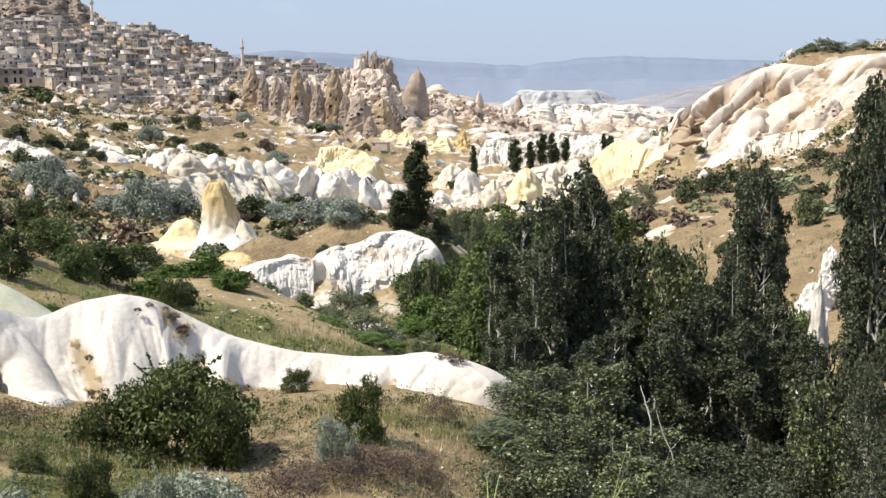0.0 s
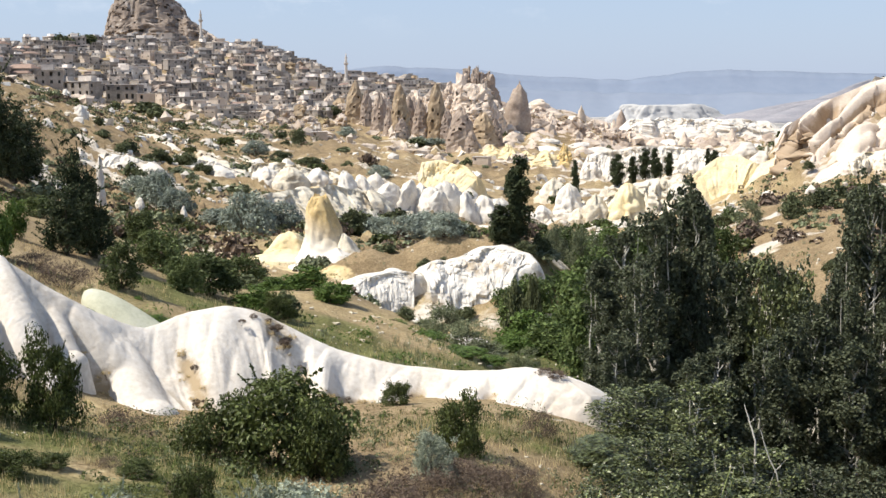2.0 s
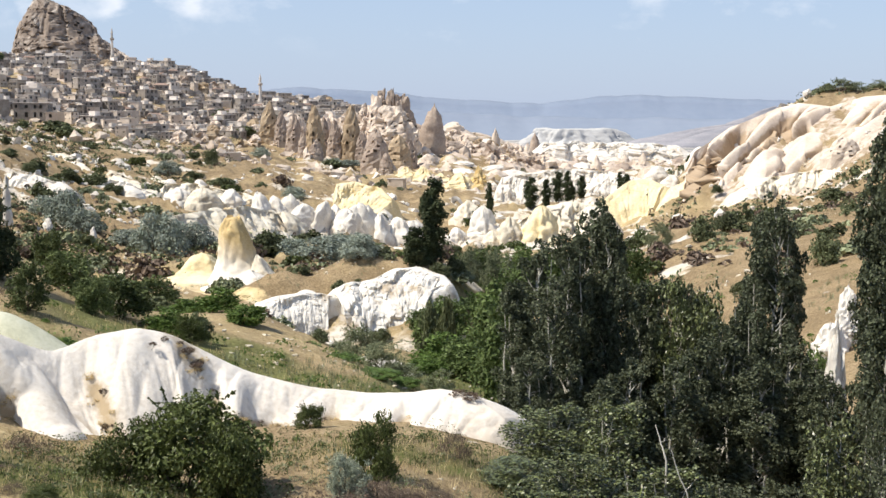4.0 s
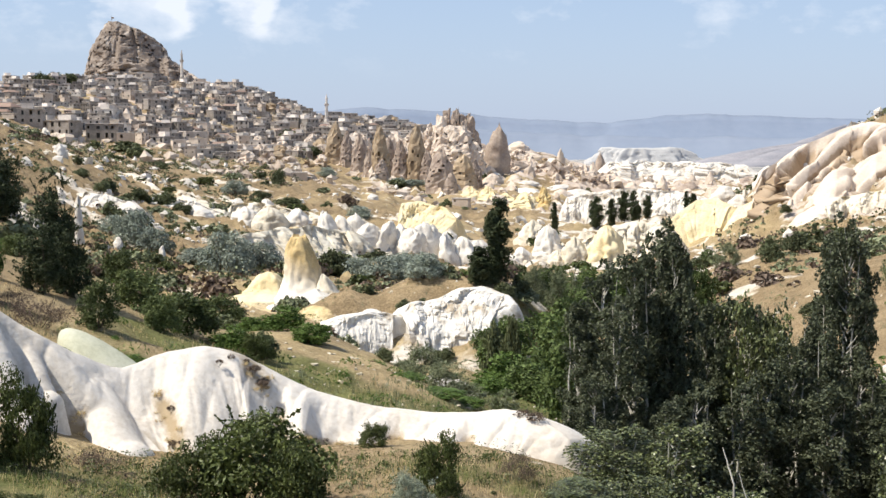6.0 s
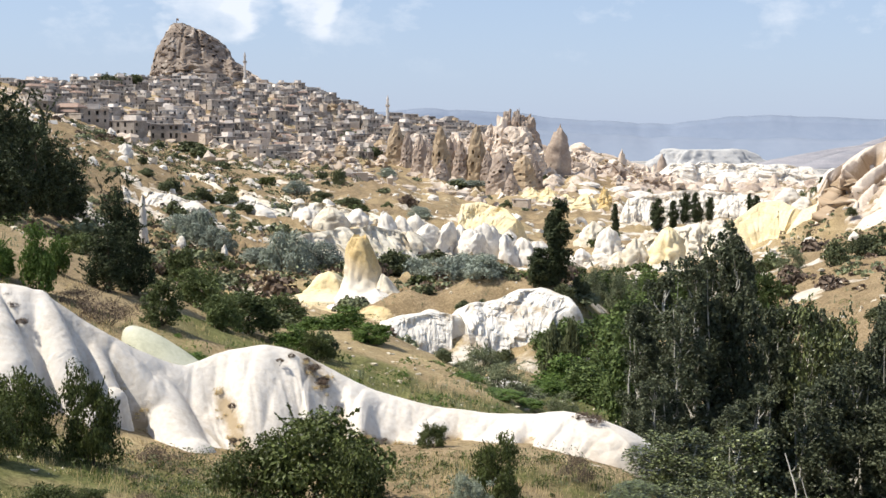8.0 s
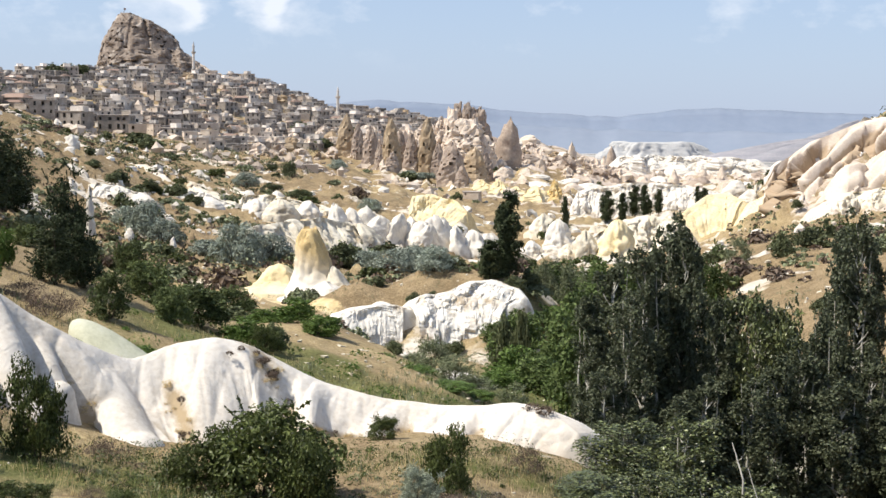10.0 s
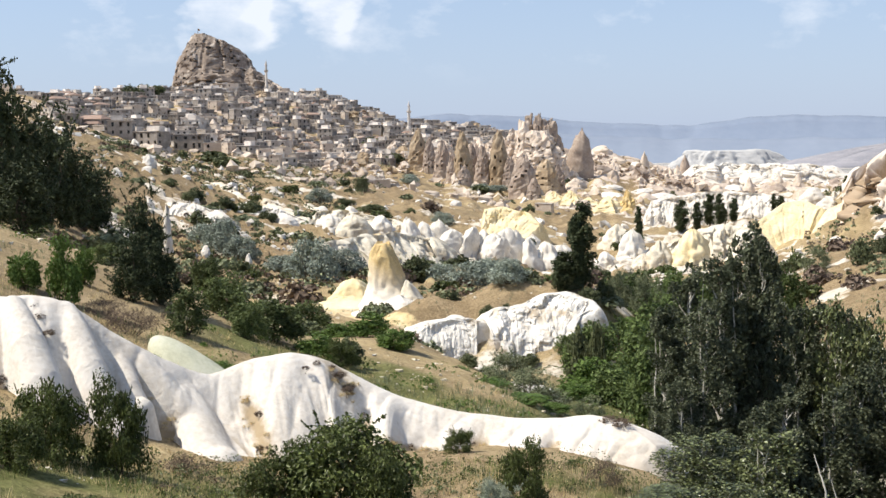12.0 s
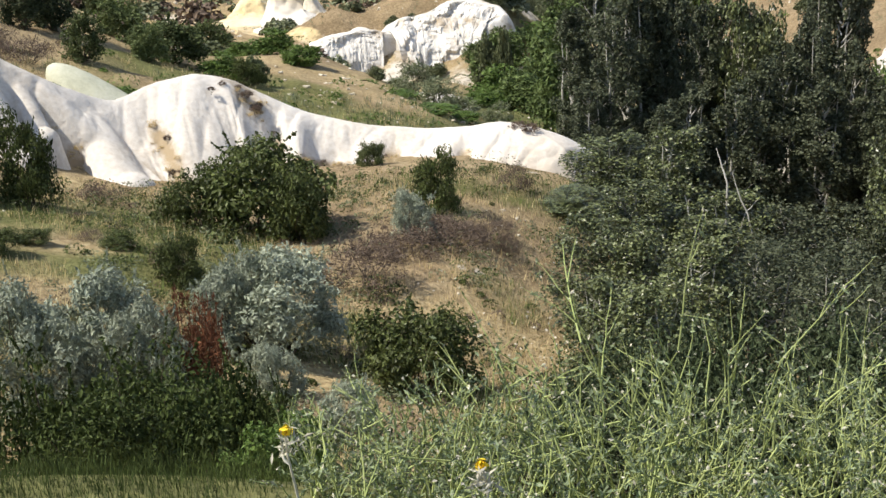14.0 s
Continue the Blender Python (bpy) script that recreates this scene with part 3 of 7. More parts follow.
    plain = step(1150, 1900, R) * (deg > -60)
    for key, v in (("rock", rock), ("green", green), ("yellow", yellow), ("pink", pink), ("brown", brown), ("plain", plain)):
        me.attributes.new(key, "FLOAT", "POINT").data.foreach_set("value", np.clip(v, 0, 1).astype(np.float32).ravel())
    return tagged(new("ground", me), "dry grassy valley ground with bare pale tuff", "ground", kind="structure")


ground_sheet()


def mountains():
    """Two long ranges along the horizon; their blue haze is put into the base colour."""
    for name, r, base, amp, seed, mat in (("backdrop_mountains", 4780, 20, 1.0, 5, haze_blue), ("backdrop_foothills", 4300, -45, 0.35, 9, far_haze)):
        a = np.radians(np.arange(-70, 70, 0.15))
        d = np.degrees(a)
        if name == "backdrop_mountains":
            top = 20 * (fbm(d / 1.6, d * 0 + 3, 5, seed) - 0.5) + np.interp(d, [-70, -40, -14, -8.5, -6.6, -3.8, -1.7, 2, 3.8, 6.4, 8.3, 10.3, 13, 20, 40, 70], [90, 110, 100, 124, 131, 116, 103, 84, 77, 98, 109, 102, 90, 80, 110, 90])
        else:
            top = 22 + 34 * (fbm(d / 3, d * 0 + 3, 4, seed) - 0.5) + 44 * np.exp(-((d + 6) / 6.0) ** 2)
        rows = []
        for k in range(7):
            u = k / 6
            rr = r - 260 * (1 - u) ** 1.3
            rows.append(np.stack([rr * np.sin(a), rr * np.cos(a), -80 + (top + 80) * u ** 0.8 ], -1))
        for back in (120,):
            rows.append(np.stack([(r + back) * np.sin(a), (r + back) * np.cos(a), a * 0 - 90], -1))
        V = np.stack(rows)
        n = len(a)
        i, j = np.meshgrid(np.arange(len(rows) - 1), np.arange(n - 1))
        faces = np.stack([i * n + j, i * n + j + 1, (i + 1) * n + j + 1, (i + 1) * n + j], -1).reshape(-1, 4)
        tagged(new(name, mesh_from(name, V.reshape(-1, 3), faces, mat, True)), "mountain range along the horizon, blue haze painted into its colour", "mountains", kind="structure")


mountains()


# ---- bare rock ----
def rock_mesh(name, w, d, h, power=0.6, flutes=0.0, count=9, rough=0.12, lean=(0, 0), seed=0, caves=0, mat=None, rings=18, segs=36, top=0.05, sink=1.5, flat=1.0, ledge=0.0, grain=3.0, flare=0.0, slant=0.0, blocky=0.0, profile=None):
    """A boss, cone or tower of tuff: radius falls towards the top as (1 - height) ** power, with clefts, flutes and ledges.
    Caves are cut into it."""
    rng = random.Random(seed)
    bm = bmesh.new()
    grid = []
    for i in range(rings + 1):
        u = i / rings
        f = max(top, (1 - u ** flat) ** power) if u < 1 else top
        if profile:
            f = float(np.interp(u, [p[0] for p in profile], [p[1] for p in profile]))
        row = []
        for j in range(segs):
            t = 2 * math.pi * j / segs
            p = Vector((math.cos(t) * 1.3 + seed * 3.3, math.sin(t) * 1.3, u * 2.0 * h / max(w, 1) + seed * 1.7))
            n1 = noise.noise(p)
            cleft = sum(0.55 ** o * (abs(noise.noise(p * grain * 0.6 * 1.9 ** o)) * 2.4 - 0.75) for o in range(4))
            fl = abs(math.sin(t * count * 0.5 + 1.6 * noise.noise(Vector((seed, t, u * 1.5))) + seed)) - 0.6
            k = f * (1 + rough * 1.2 * n1 + rough * 0.75 * cleft + flutes * fl * (1 - 0.4 * u))
            if blocky:                         # square-broken blocks and shelves
                k += f * blocky * (math.floor(4 * noise.noise(p * grain)) / 4 + math.floor(3 * noise.noise(p * grain * 2.3)) / 6 + 0.15)
            k *= 1 + flare * (1 - u) ** 4
            if ledge:
                k += ledge * f * (0.5 - ((u * 7 + 0.8 * noise.noise(p * 1.5)) % 1.0))
            z = u * h * (1 + min(1.0, rough / 0.12) ** 2 * (0.10 * n1 + 0.05 * cleft)) - (sink if i == 0 else 0) - slant * w * 0.5 * k * math.cos(t) * u ** 3
            row.append(bm.verts.new((w / 2 * k * math.cos(t) + lean[0] * u * h, d / 2 * k * math.sin(t) + lean[1] * u * h, z)))
        grid.append(row)
    faces = {}
    for i in range(rings):
        for j in range(segs):
            faces[i, j] = bm.faces.new((grid[i][j], grid[i][(j + 1) % segs], grid[i + 1][(j + 1) % segs], grid[i + 1][j]))
            faces[i, j].smooth = not blocky
    bm.faces.new(grid[rings])
    bm.normal_update()
    chosen = set()
    for _ in range(caves):
        i, j = rng.randrange(2, max(3, rings - 3)), rng.randrange(int(segs * 0.5), segs)
        if not any((i + a, j + b) in chosen for a in (-1, 0, 1) for b in (-1, 0, 1)):
            chosen.add((i, j))
    for key in chosen:
        f = faces[key]
        c, nrm = f.calc_center_median(), f.normal.copy()
        depth = 2.4 * math.sqrt(f.calc_area()) + 0.6
        out = bmesh.ops.inset_individual(bm, faces=[f], thickness=0.1 * math.sqrt(f.calc_area()), depth=0)
        made = bmesh.ops.extrude_discrete_faces(bm, faces=[f])["faces"][0]
        made.smooth = False
        for v in made.verts:
            v.co -= nrm * depth
    me = bpy.data.meshes.new(name)
    bm.to_mesh(me)
    bm.free()
    me.materials.append(mat)
    return me


def rock(name, spec, label, category="rock", group="", mat=None, depth=0.9, turn=0.0, sink=0.3, **kw):
    x, y, h, w = spec
    me = rock_mesh(name, w, w * depth, h, mat=mat, sink=max(1.5, 0.3 * h), **kw)
    ob = new(name, me)
    ob.matrix_basis = Matrix.Translation(on_ground(x, y, sink)) @ pose(0, 0, 0, 0, 0, turn)
    return tagged(ob, label, category, group)


def castle():
    """The castle rock: a flat-headed block with a sheer western edge, a deep cleft and a shoulder that steps down to the east."""
    levels = [(-8, -40, 64), (0, -36, 58), (7.5, -34, 50), (12, -33, 43), (15, -32.3, 40), (20, -31, 34), (27.4, -29, 32), (35, -25, 25.5), (41, -21, 15), (46, -18, 4.5), (49, -15, -6)]
    zs, ls, rs = (np.array([row[k] for row in levels], float) for k in range(3))
    rings, segs = 58, 120
    z = np.linspace(-8, 49, rings)[:, None]
    t = (2 * math.pi * np.arange(segs) / segs)[None]
    step_z = z + 2.5 * (np.floor(3 * vnoise(z / 4.0, t * 0 + 2, 317)) / 3 - 0.4) + 0.6 * np.sin(z * 1.1 + 2.0 * np.cos(t * 3))                      # broken, stepped edges
    left, right = np.interp(step_z, zs, ls), np.interp(step_z, zs, rs)
    c, s = np.cos(t), np.sin(t)
    c, s = np.sign(c) * np.abs(c) ** 0.7, np.sign(s) * np.abs(s) ** 0.7
    x = (left + right) / 2 + (right - left) / 2 * c
    deep = np.interp(z, [-8, 20, 40, 49], [36, 24, 17, 7])
    y = deep * s
    front = (s < 0) * np.minimum(1, np.abs(s) * 2)
    ridged = np.abs(2 * vnoise(x / 13.0 + 3, z / 60.0, 311) - 1) * 5.0 + np.abs(2 * vnoise(x / 5.0, z / 26.0, 312) - 1) * 1.5
    blocks = np.floor(3 * vnoise(x / 9.0, z / 14.0, 313)) * 1.5 + np.floor(3 * vnoise(x / 3.6, z / 3.2, 314)) * 0.7 * step(0.45, 0.6, vnoise(x / 11, z / 9, 318))
    cleft = 6.0 * np.exp(-((x - 9.5 + 0.10 * z) / 1.7) ** 2) * step(6, 16, z) + 3.0 * np.exp(-((x + 12 - 0.15 * z) / 1.4) ** 2) * step(14, 24, z)
    rubble = step(20, 8, z) * (np.floor(3 * vnoise(x / 5.0, z / 3.0, 315)) * 1.8)
    y = y + front * (ridged + blocks + cleft - rubble - 3.0)
    zz = z + (blocks - 3.0) * 0.35 * (z > 30) + 1.2 * (vnoise(x / 5, y / 5, 316) - 0.5)
    bm = bmesh.new()
    V = [[bm.verts.new((x[i, j], y[i, j], zz[i, j])) for j in range(segs)] for i in range(rings)]
    F = {(i, j): bm.faces.new((V[i][j], V[i][(j + 1) % segs], V[i + 1][(j + 1) % segs], V[i + 1][j])) for i in range(rings - 1) for j in range(segs)}
    bm.faces.new(V[-1])
    bm.normal_update()
    g, chosen = random.Random(9), set()
    for _ in range(150):
        i, j = g.randrange(9, 52), g.randrange(segs // 2 + 4, segs - 4)
        if (i, j) not in chosen and (i, j + 1) not in chosen and (i, j - 1) not in chosen and (i - 1, j) not in chosen and (i + 1, j) not in chosen:
            chosen.add((i, j))
    wide_rooms = set()
    for i, j in sorted(chosen)[::3]:                                             # wider rooms
        cells = {(i + a, j + b) for a in (0, 1) for b in (0, 1)}
        if not ((cells - {(i, j)}) & chosen or cells & wide_rooms):
            wide_rooms |= cells
            block = [F[c] for c in sorted(cells)]
            nrm = block[0].normal.copy()
            out = bmesh.ops.extrude_face_region(bm, geom=block)["geom"]
            bmesh.ops.delete(bm, geom=block, context="FACES")
            for v in [o for o in out if isinstance(o, bmesh.types.BMVert)]:
                v.co -= nrm * 4.0
            chosen.discard((i, j))
    for key in sorted(chosen):
        f = F[key]
        nrm = f.normal.copy()
        made = bmesh.ops.extrude_discrete_faces(bm, faces=[f])["faces"][0]
        for v in made.verts:
            v.co -= nrm * 2.5
    me = bpy.data.meshes.new("castle_rock")
    bm.to_mesh(me)
    bm.free()
    me.materials.append(castle_tuff)
    ob = new("castle_rock", me)
    ob.matrix_basis = pose(-334.9, 1016.2, 51.2, 0, 0, 17.4)
    tagged(ob, "great brown castle rock honeycombed with cave rooms", "castle rock")
    pole = thing("flagpole", ob.matrix_basis @ Vector((-12, 0, 47)), "thin flagpole on the castle rock", "flagpole")
    bm = bmesh.new()
    bmesh.ops.create_cone(bm, segments=8, radius1=0.35, radius2=0.2, depth=9, matrix=Matrix.Translation((0, 0, 1.5)))
    part("pole", bm, pole, mat=castle_tuff)
    part("flag", mesh_from("flag", [(0, 0, 4.2), (1.8, 0, 4.0), (1.8, 0, 5.6), (0, 0, 6), (0, .1, 4.2), (1.8, .1, 4.0), (1.8, .1, 5.6), (0, .1, 6)], [(0, 1, 2, 3), (7, 6, 5, 4), (0, 4, 5, 1), (3, 2, 6, 7), (1, 5, 6, 2)], tile_red), pole, "small dull red flag")


RIDGE_TUFTS = []


def ridge():
    """The white tuff ridge below the standpoint: a sharp wavy crest with rounded buttresses on the near side."""
    crest = [(-20.62, 34.86, -2.4), (-19.16, 36.25, -3.03), (-18.4, 36.64, -2.99), (-17.47, 37.09, -3.18), (-16.06, 37.73, -4.37), (-14.47, 38.57, -5.44), (-13.36, 39.29, -6.07), (-12.36, 39.93, -5.65), (-10.93, 40.55, -5.37), (-9.88, 41.13, -5.67), (-8.93, 41.35, -6.26), (-7.38, 41.65, -7.09), (-5.38, 41.65, -7.62), (-3.4, 41.66, -7.86), (-1.82, 41.46, -7.79), (-0.47, 41.2, -7.54), (0.67, 40.79, -7.78), (1.67, 39.97, -8.29), (2.28, 39.43, -8.98)]
    xy = np.array([c[:2] for c in crest])
    seg = np.concatenate([[0], np.cumsum(np.hypot(*np.diff(xy, axis=0).T))])
    s = np.linspace(0, seg[-1], 420)

    def smooth(v):
        v = np.interp(s, seg, v)
        kern = np.hanning(27)
        return np.convolve(np.pad(v, 13, "edge"), kern / kern.sum(), "valid")

    cx, cy, cz = smooth(xy[:, 0]), smooth(xy[:, 1]), smooth([c[2] for c in crest])
    tx, ty = np.gradient(cx), np.gradient(cy)
    k = np.hypot(tx, ty)
    nx, ny = ty / k, -tx / k               # towards the near side
    q = np.concatenate([np.linspace(-1, 0, 30)[:-1], np.linspace(0, 1, 90), np.linspace(1, 1.7, 46)[1:]])
    S, Q = np.meshgrid(s, q)
    wide = np.interp(S + 1.2 * np.maximum(Q, 0), [0.0, 2.9, 6.4, 9.2, 11.1, 13.5, 15.1, 17.1, 19.1, 22.0, 24.5, 25.3], [3.0, 2.8, 2.2, 1.9, 3.6, 3.4, 3.0, 2.0, 1.8, 2.4, 2.0, 1.5])
    lobes = sum(a * np.exp(-(((S + sk * np.maximum(Q, 0)) - c) / wd) ** 2) for c, a, wd, sk in [(2.7, 0.5, 0.80, -0.9), (4.1, 0.4, 0.70, -0.8), (5.7, 0.7, 0.85, -3.1), (10.5, 0.4, 1.00, 0.0), (12.3, 0.4, 0.50, -0.8), (14.7, 0.5, 0.60, -0.4)])
    reach = wide + lobes * np.clip(Q * 1.6, 0, 1) + 0.9 * (fbm(S / 1.6, Q * 0.6, 3, 90) - 0.5) * np.maximum(Q, 0)
    D = np.where(Q > 0, Q * reach, Q * 6.0)
    X = np.interp(S, s, cx) + D * np.interp(S, s, nx)
    Y = np.interp(S, s, cy) + D * np.interp(S, s, ny)
    zc = np.interp(S, s, cz)
    zb = land(X, Y) - 0.35
    shape = np.where(Q > 0, np.clip(Q, 0, 1) ** 1.25, np.abs(np.minimum(Q, 0)) ** 1.15)
    bulge = 0.60 * lobes * np.sin(np.pi * np.clip(Q, 0, 1))
    Z = zc + (zb - zc) * shape + bulge * (Q > 0) + 0.10 * (fbm(X / 0.8, Y / 0.8, 3, 95) - 0.5)
    rills = (1 - np.abs(2 * vnoise(S * 1.5 + 1.6 * np.maximum(Q, 0), Q * 0.9, 97) - 1)) ** 3 + 0.5 * (1 - np.abs(2 * vnoise(S * 3.7, Q * 1.6, 98) - 1)) ** 3
    Z = Z - 0.09 * rills * (0.3 + 1.4 * fbm(S / 5, Q * 0.4, 2, 99)) * np.clip(Q * 5, 0, 1)
    n = len(s)
    # soil climbs the foot of the face in tongues, and grit lies below the highest crest
    soil = np.clip((Q - 0.62 + 0.7 * (fbm(S / 2.2, Q * 1.2, 3, 190) - 0.5)) * 3.5, 0, 1) * (lobes < 0.5)
    grit = np.exp(-((S - 12.913303534358171 - 1.2 * Q) / 1.1) ** 2) * np.clip(1.2 - Q * 1.3, 0, 1) * (Q > 0) * 0.75
    soil = np.maximum(soil, grit)
    for c, sk, wd in [(5.4, -1.1, 0.70), (9.3, -0.8, 0.60), (2.6, -0.7, 0.35), (13.9, -0.2, 0.35), (18.1, 0.0, 0.50), (21.0, 0.3, 0.40)]:                # earthy gullies between the buttresses
        g = np.exp(-((S + sk * np.maximum(Q, 0) - c) / (wd * (0.5 + 0.8 * np.clip(Q, 0, 1)))) ** 2) * np.clip((Q - 0.12) * 3, 0, 1)
        soil = np.maximum(soil, 0.95 * g)
        Z = Z - 0.42 * g * np.clip((1 - Q) * 4, 0, 1)
    # rounded tongues of rock run down from the crest to blunt noses
    for spine, r0, r1 in (
            ([(-14.45, 38.9, -5.71), (-13.88, 38.26, -6.18), (-13.28, 37.52, -6.68), (-12.69, 36.77, -7.24), (-12.21, 36.2, -7.7)], 0.45, 1.0), ([(-17.52, 37.29, -3.1), (-16.59, 36.29, -3.9), (-15.79, 35.44, -4.85), (-15.14, 34.85, -5.8), (-14.77, 34.58, -6.42)], 0.35, 0.75),
            ([(-18.65, 36.06, -2.95), (-17.43, 34.67, -3.93), (-16.56, 33.87, -4.97), (-16.11, 33.53, -5.73)], 0.4, 0.85), ([(-16.28, 38.06, -4.37), (-15.56, 37.18, -5.06), (-14.99, 36.54, -5.73), (-14.66, 36.25, -6.17)], 0.25, 0.5)):
        spine = np.array(spine)
        f = np.linspace(0, len(spine) - 1, 160)
        px, py, pz = (np.interp(f, np.arange(len(spine)), spine[:, c]) for c in range(3))
        far, rumple = np.full(X.shape, 1e9), 1 + 0.2 * (fbm(X / 0.9, Y / 0.9, 2, 330) - 0.5)
        tongue = np.full(X.shape, -1e3)
        for a, b, c, r in zip(px, py, pz, np.linspace(r0, r1, 160)):
            d = np.hypot(X - a, Y - b) / r * rumple
            dome = c - 0.95 * r * (1 - np.sqrt(np.clip(1 - d * d, 0, 1))) - np.maximum(d - 1, 0) * 2.4
            tongue = np.where(d < far, dome, tongue)
            far = np.minimum(far, d)
        soil = np.where((Q > 0.1) & (tongue > Z), 0.0, soil)
        Z = np.where(Q > 0, 0.5 * (Z + tongue + np.sqrt((Z - tongue) ** 2 + 0.02 * np.clip(Q * 4, 0, 1))), Z)
    ends = np.clip(np.minimum(S, seg[-1] - S) / 0.9, 0, 1) ** 0.6                 # both ends run into the ground
    Z = np.minimum(Z, zb - 0.1) + (Z - np.minimum(Z, zb - 0.1)) * ends
    pick = np.random.default_rng(8)
    ii, jj = np.nonzero((soil > 0.55) & (Q > 0.1) & (Q < 1) & (pick.random(Q.shape) < 0.03))
    RIDGE_TUFTS.extend((float(X[a, b]), float(Y[a, b]), float(Z[a, b])) for a, b in zip(ii, jj))
    e = thing("rock_ridge", Vector((cx[0], cy[0], 0)), "smooth white tuff ridge with rounded buttresses above dry grass", "rock ridge")
    V = np.stack([X - cx[0], Y - cy[0], Z], -1)
    for name, lo, hi in (("back_slope", 0, 30), ("near_face", 29, len(q))):
        rows = hi - lo
        i, j = np.meshgrid(np.arange(rows - 1), np.arange(n - 1))
        faces = np.stack([i * n + j, (i + 1) * n + j, (i + 1) * n + j + 1, i * n + j + 1], -1).reshape(-1, 4)
        me = mesh_from(name, V[lo:hi].reshape(-1, 3), faces, ridge_tuff, True)
        me.attributes.new("soil", "FLOAT", "POINT").data.foreach_set("value", soil[lo:hi].astype(np.float32).ravel())
        part(name, me, e)


ridge()


def scarp(name, crest, reach, mat, label, category="rock scarp", group="", seed=0, rough=0.5, cell=3.0, back=4.0, block=0.0, lip=0.35):
    """A cliff below a crest line: clefts and bosses in its near face, its back run into the slope."""
    xyz = np.array(crest)
    seg = np.concatenate([[0], np.cumsum(np.hypot(*np.diff(xyz[:, :2], axis=0).T))])
    s = np.linspace(0, seg[-1], int(min(420, 60 + seg[-1] * 6)))
    cx, cy, cz = (np.interp(s, seg, xyz[:, k]) for k in range(3))
    tx, ty = np.gradient(cx), np.gradient(cy)
    k = np.hypot(tx, ty)
    nx, ny = ty / k, -tx / k
    q = np.concatenate([np.linspace(-1, 0, 8)[:-1], np.linspace(0, 1, 46), [1.15]])
    S, Q = np.meshgrid(s, q)
    near = np.clip(Q, 0, 1)
    taper = np.clip(np.minimum(S, seg[-1] - S) / (0.05 * seg[-1]), 0, 1) ** 0.5
    H = np.maximum(1.5, cz - land(cx + reach * nx, cy + reach * ny))[None]
    clefts = sum(0.6 ** o * (np.abs(2 * vnoise(S / cell * 1.9 ** o + 9 * o, near * np.abs(H) / cell * 0.7 * 1.9 ** o, seed + o) - 1) * 2 - 0.9) for o in range(5))
    D = np.where(Q > 0, near * reach + np.minimum(1, near * 6) * clefts * rough * cell * 0.5, Q * back)
    if block:                              # square-broken ledges and joints
        v = near * np.abs(H) / cell
        D = D + np.minimum(1, near * 8) * block * cell * (np.floor(4 * vnoise(S / cell * 0.9, v * 1.3, seed + 31)) / 4 + np.floor(3 * vnoise(S / cell * 2.3, v * 2.6, seed + 32)) / 7 - 0.5)
    X, Y = cx[None] + D * nx[None], cy[None] + D * ny[None]
    zb = ground_height(X, Y) - 0.6
    top = cz[None] + (fbm(S / cell, S * 0, 3, seed + 7) - 0.5) * rough * cell * 0.5
    prof = near ** 1.3 * (1 - lip) + lip * near
    Z = np.where(Q > 0, top + (zb - top) * prof, top + (zb - top) * np.abs(np.minimum(Q, 0)) ** 2)
    Z = zb + (Z - zb) * taper
    n = len(s)
    e = thing(name, Vector((cx[0], cy[0], 0)), label, category, group)
    V = np.stack([X - cx[0], Y - cy[0], Z], -1)
    for piece, lo, hi in (("back_slope", 0, 8), ("rock_face", 7, len(q))):
        i, j = np.meshgrid(np.arange(hi - lo - 1), np.arange(n - 1))
        faces = np.stack([i * n + j, (i + 1) * n + j, (i + 1) * n + j + 1, i * n + j + 1], -1).reshape(-1, 4)
        part(piece, mesh_from(piece, V[lo:hi].reshape(-1, 3), faces, mat, not block), e)
    return e


def rib(start, end, r0, r1, high, mat, label, seed, group="ribs of the eastern hill"):
    """A rounded rib of tuff that runs down a slope and ends in a blunt nose."""
    n, m = 46, 22
    u, t = np.linspace(0, 1, n)[:, None], np.linspace(-0.25, 1.25, m)[None] * math.pi
    dx, dy = end[0] - start[0], end[1] - start[1]
    L = math.hypot(dx, dy)
    sx, sy = -dy / L, dx / L
    swing = 0.16 * L * (fbm(u * 2.3 + seed, u * 0 + seed, 2, seed) - 0.5)
    cx, cy = start[0] + dx * u + sx * swing, start[1] + dy * u + sy * swing
    ends = np.clip(np.minimum(u / 0.22, (1.0 - u) / 0.10), 0, 1) ** 0.5
    r = 1.0 * (r0 + (r1 - r0) * u) * (0.15 + 0.85 * ends) * (0.7 + 0.7 * fbm(u * 7, u * 0 + 3, 3, seed + 1))
    crease = np.abs(2 * vnoise(u * L / 4.5, t * 1.3 + seed, seed + 2) - 1) + 0.5 * np.abs(2 * vnoise(u * L / 2.0, t * 2.6 + seed, seed + 3) - 1)
    knobs = 1.15 - 0.42 * crease + 0.25 * (fbm(u * L / 1.4, t * 3 + seed, 3, seed + 4) - 0.5)
    X, Y = cx + sx * r * np.cos(t) * knobs, cy + sy * r * np.cos(t) * knobs
    Z = ground_height(cx, cy) - 0.4 + 0.62 * r * high * np.sin(t) * knobs
    i, j = np.meshgrid(np.arange(n - 1), np.arange(m - 1))
    faces = np.stack([i * m + j, (i + 1) * m + j, (i + 1) * m + j + 1, i * m + j + 1], -1).reshape(-1, 4)
    me = mesh_from("rock_rib", np.stack([X, Y, Z], -1).reshape(-1, 3), faces, mat, True)
    return tagged(new("rock_rib", me), label, "rock", group)



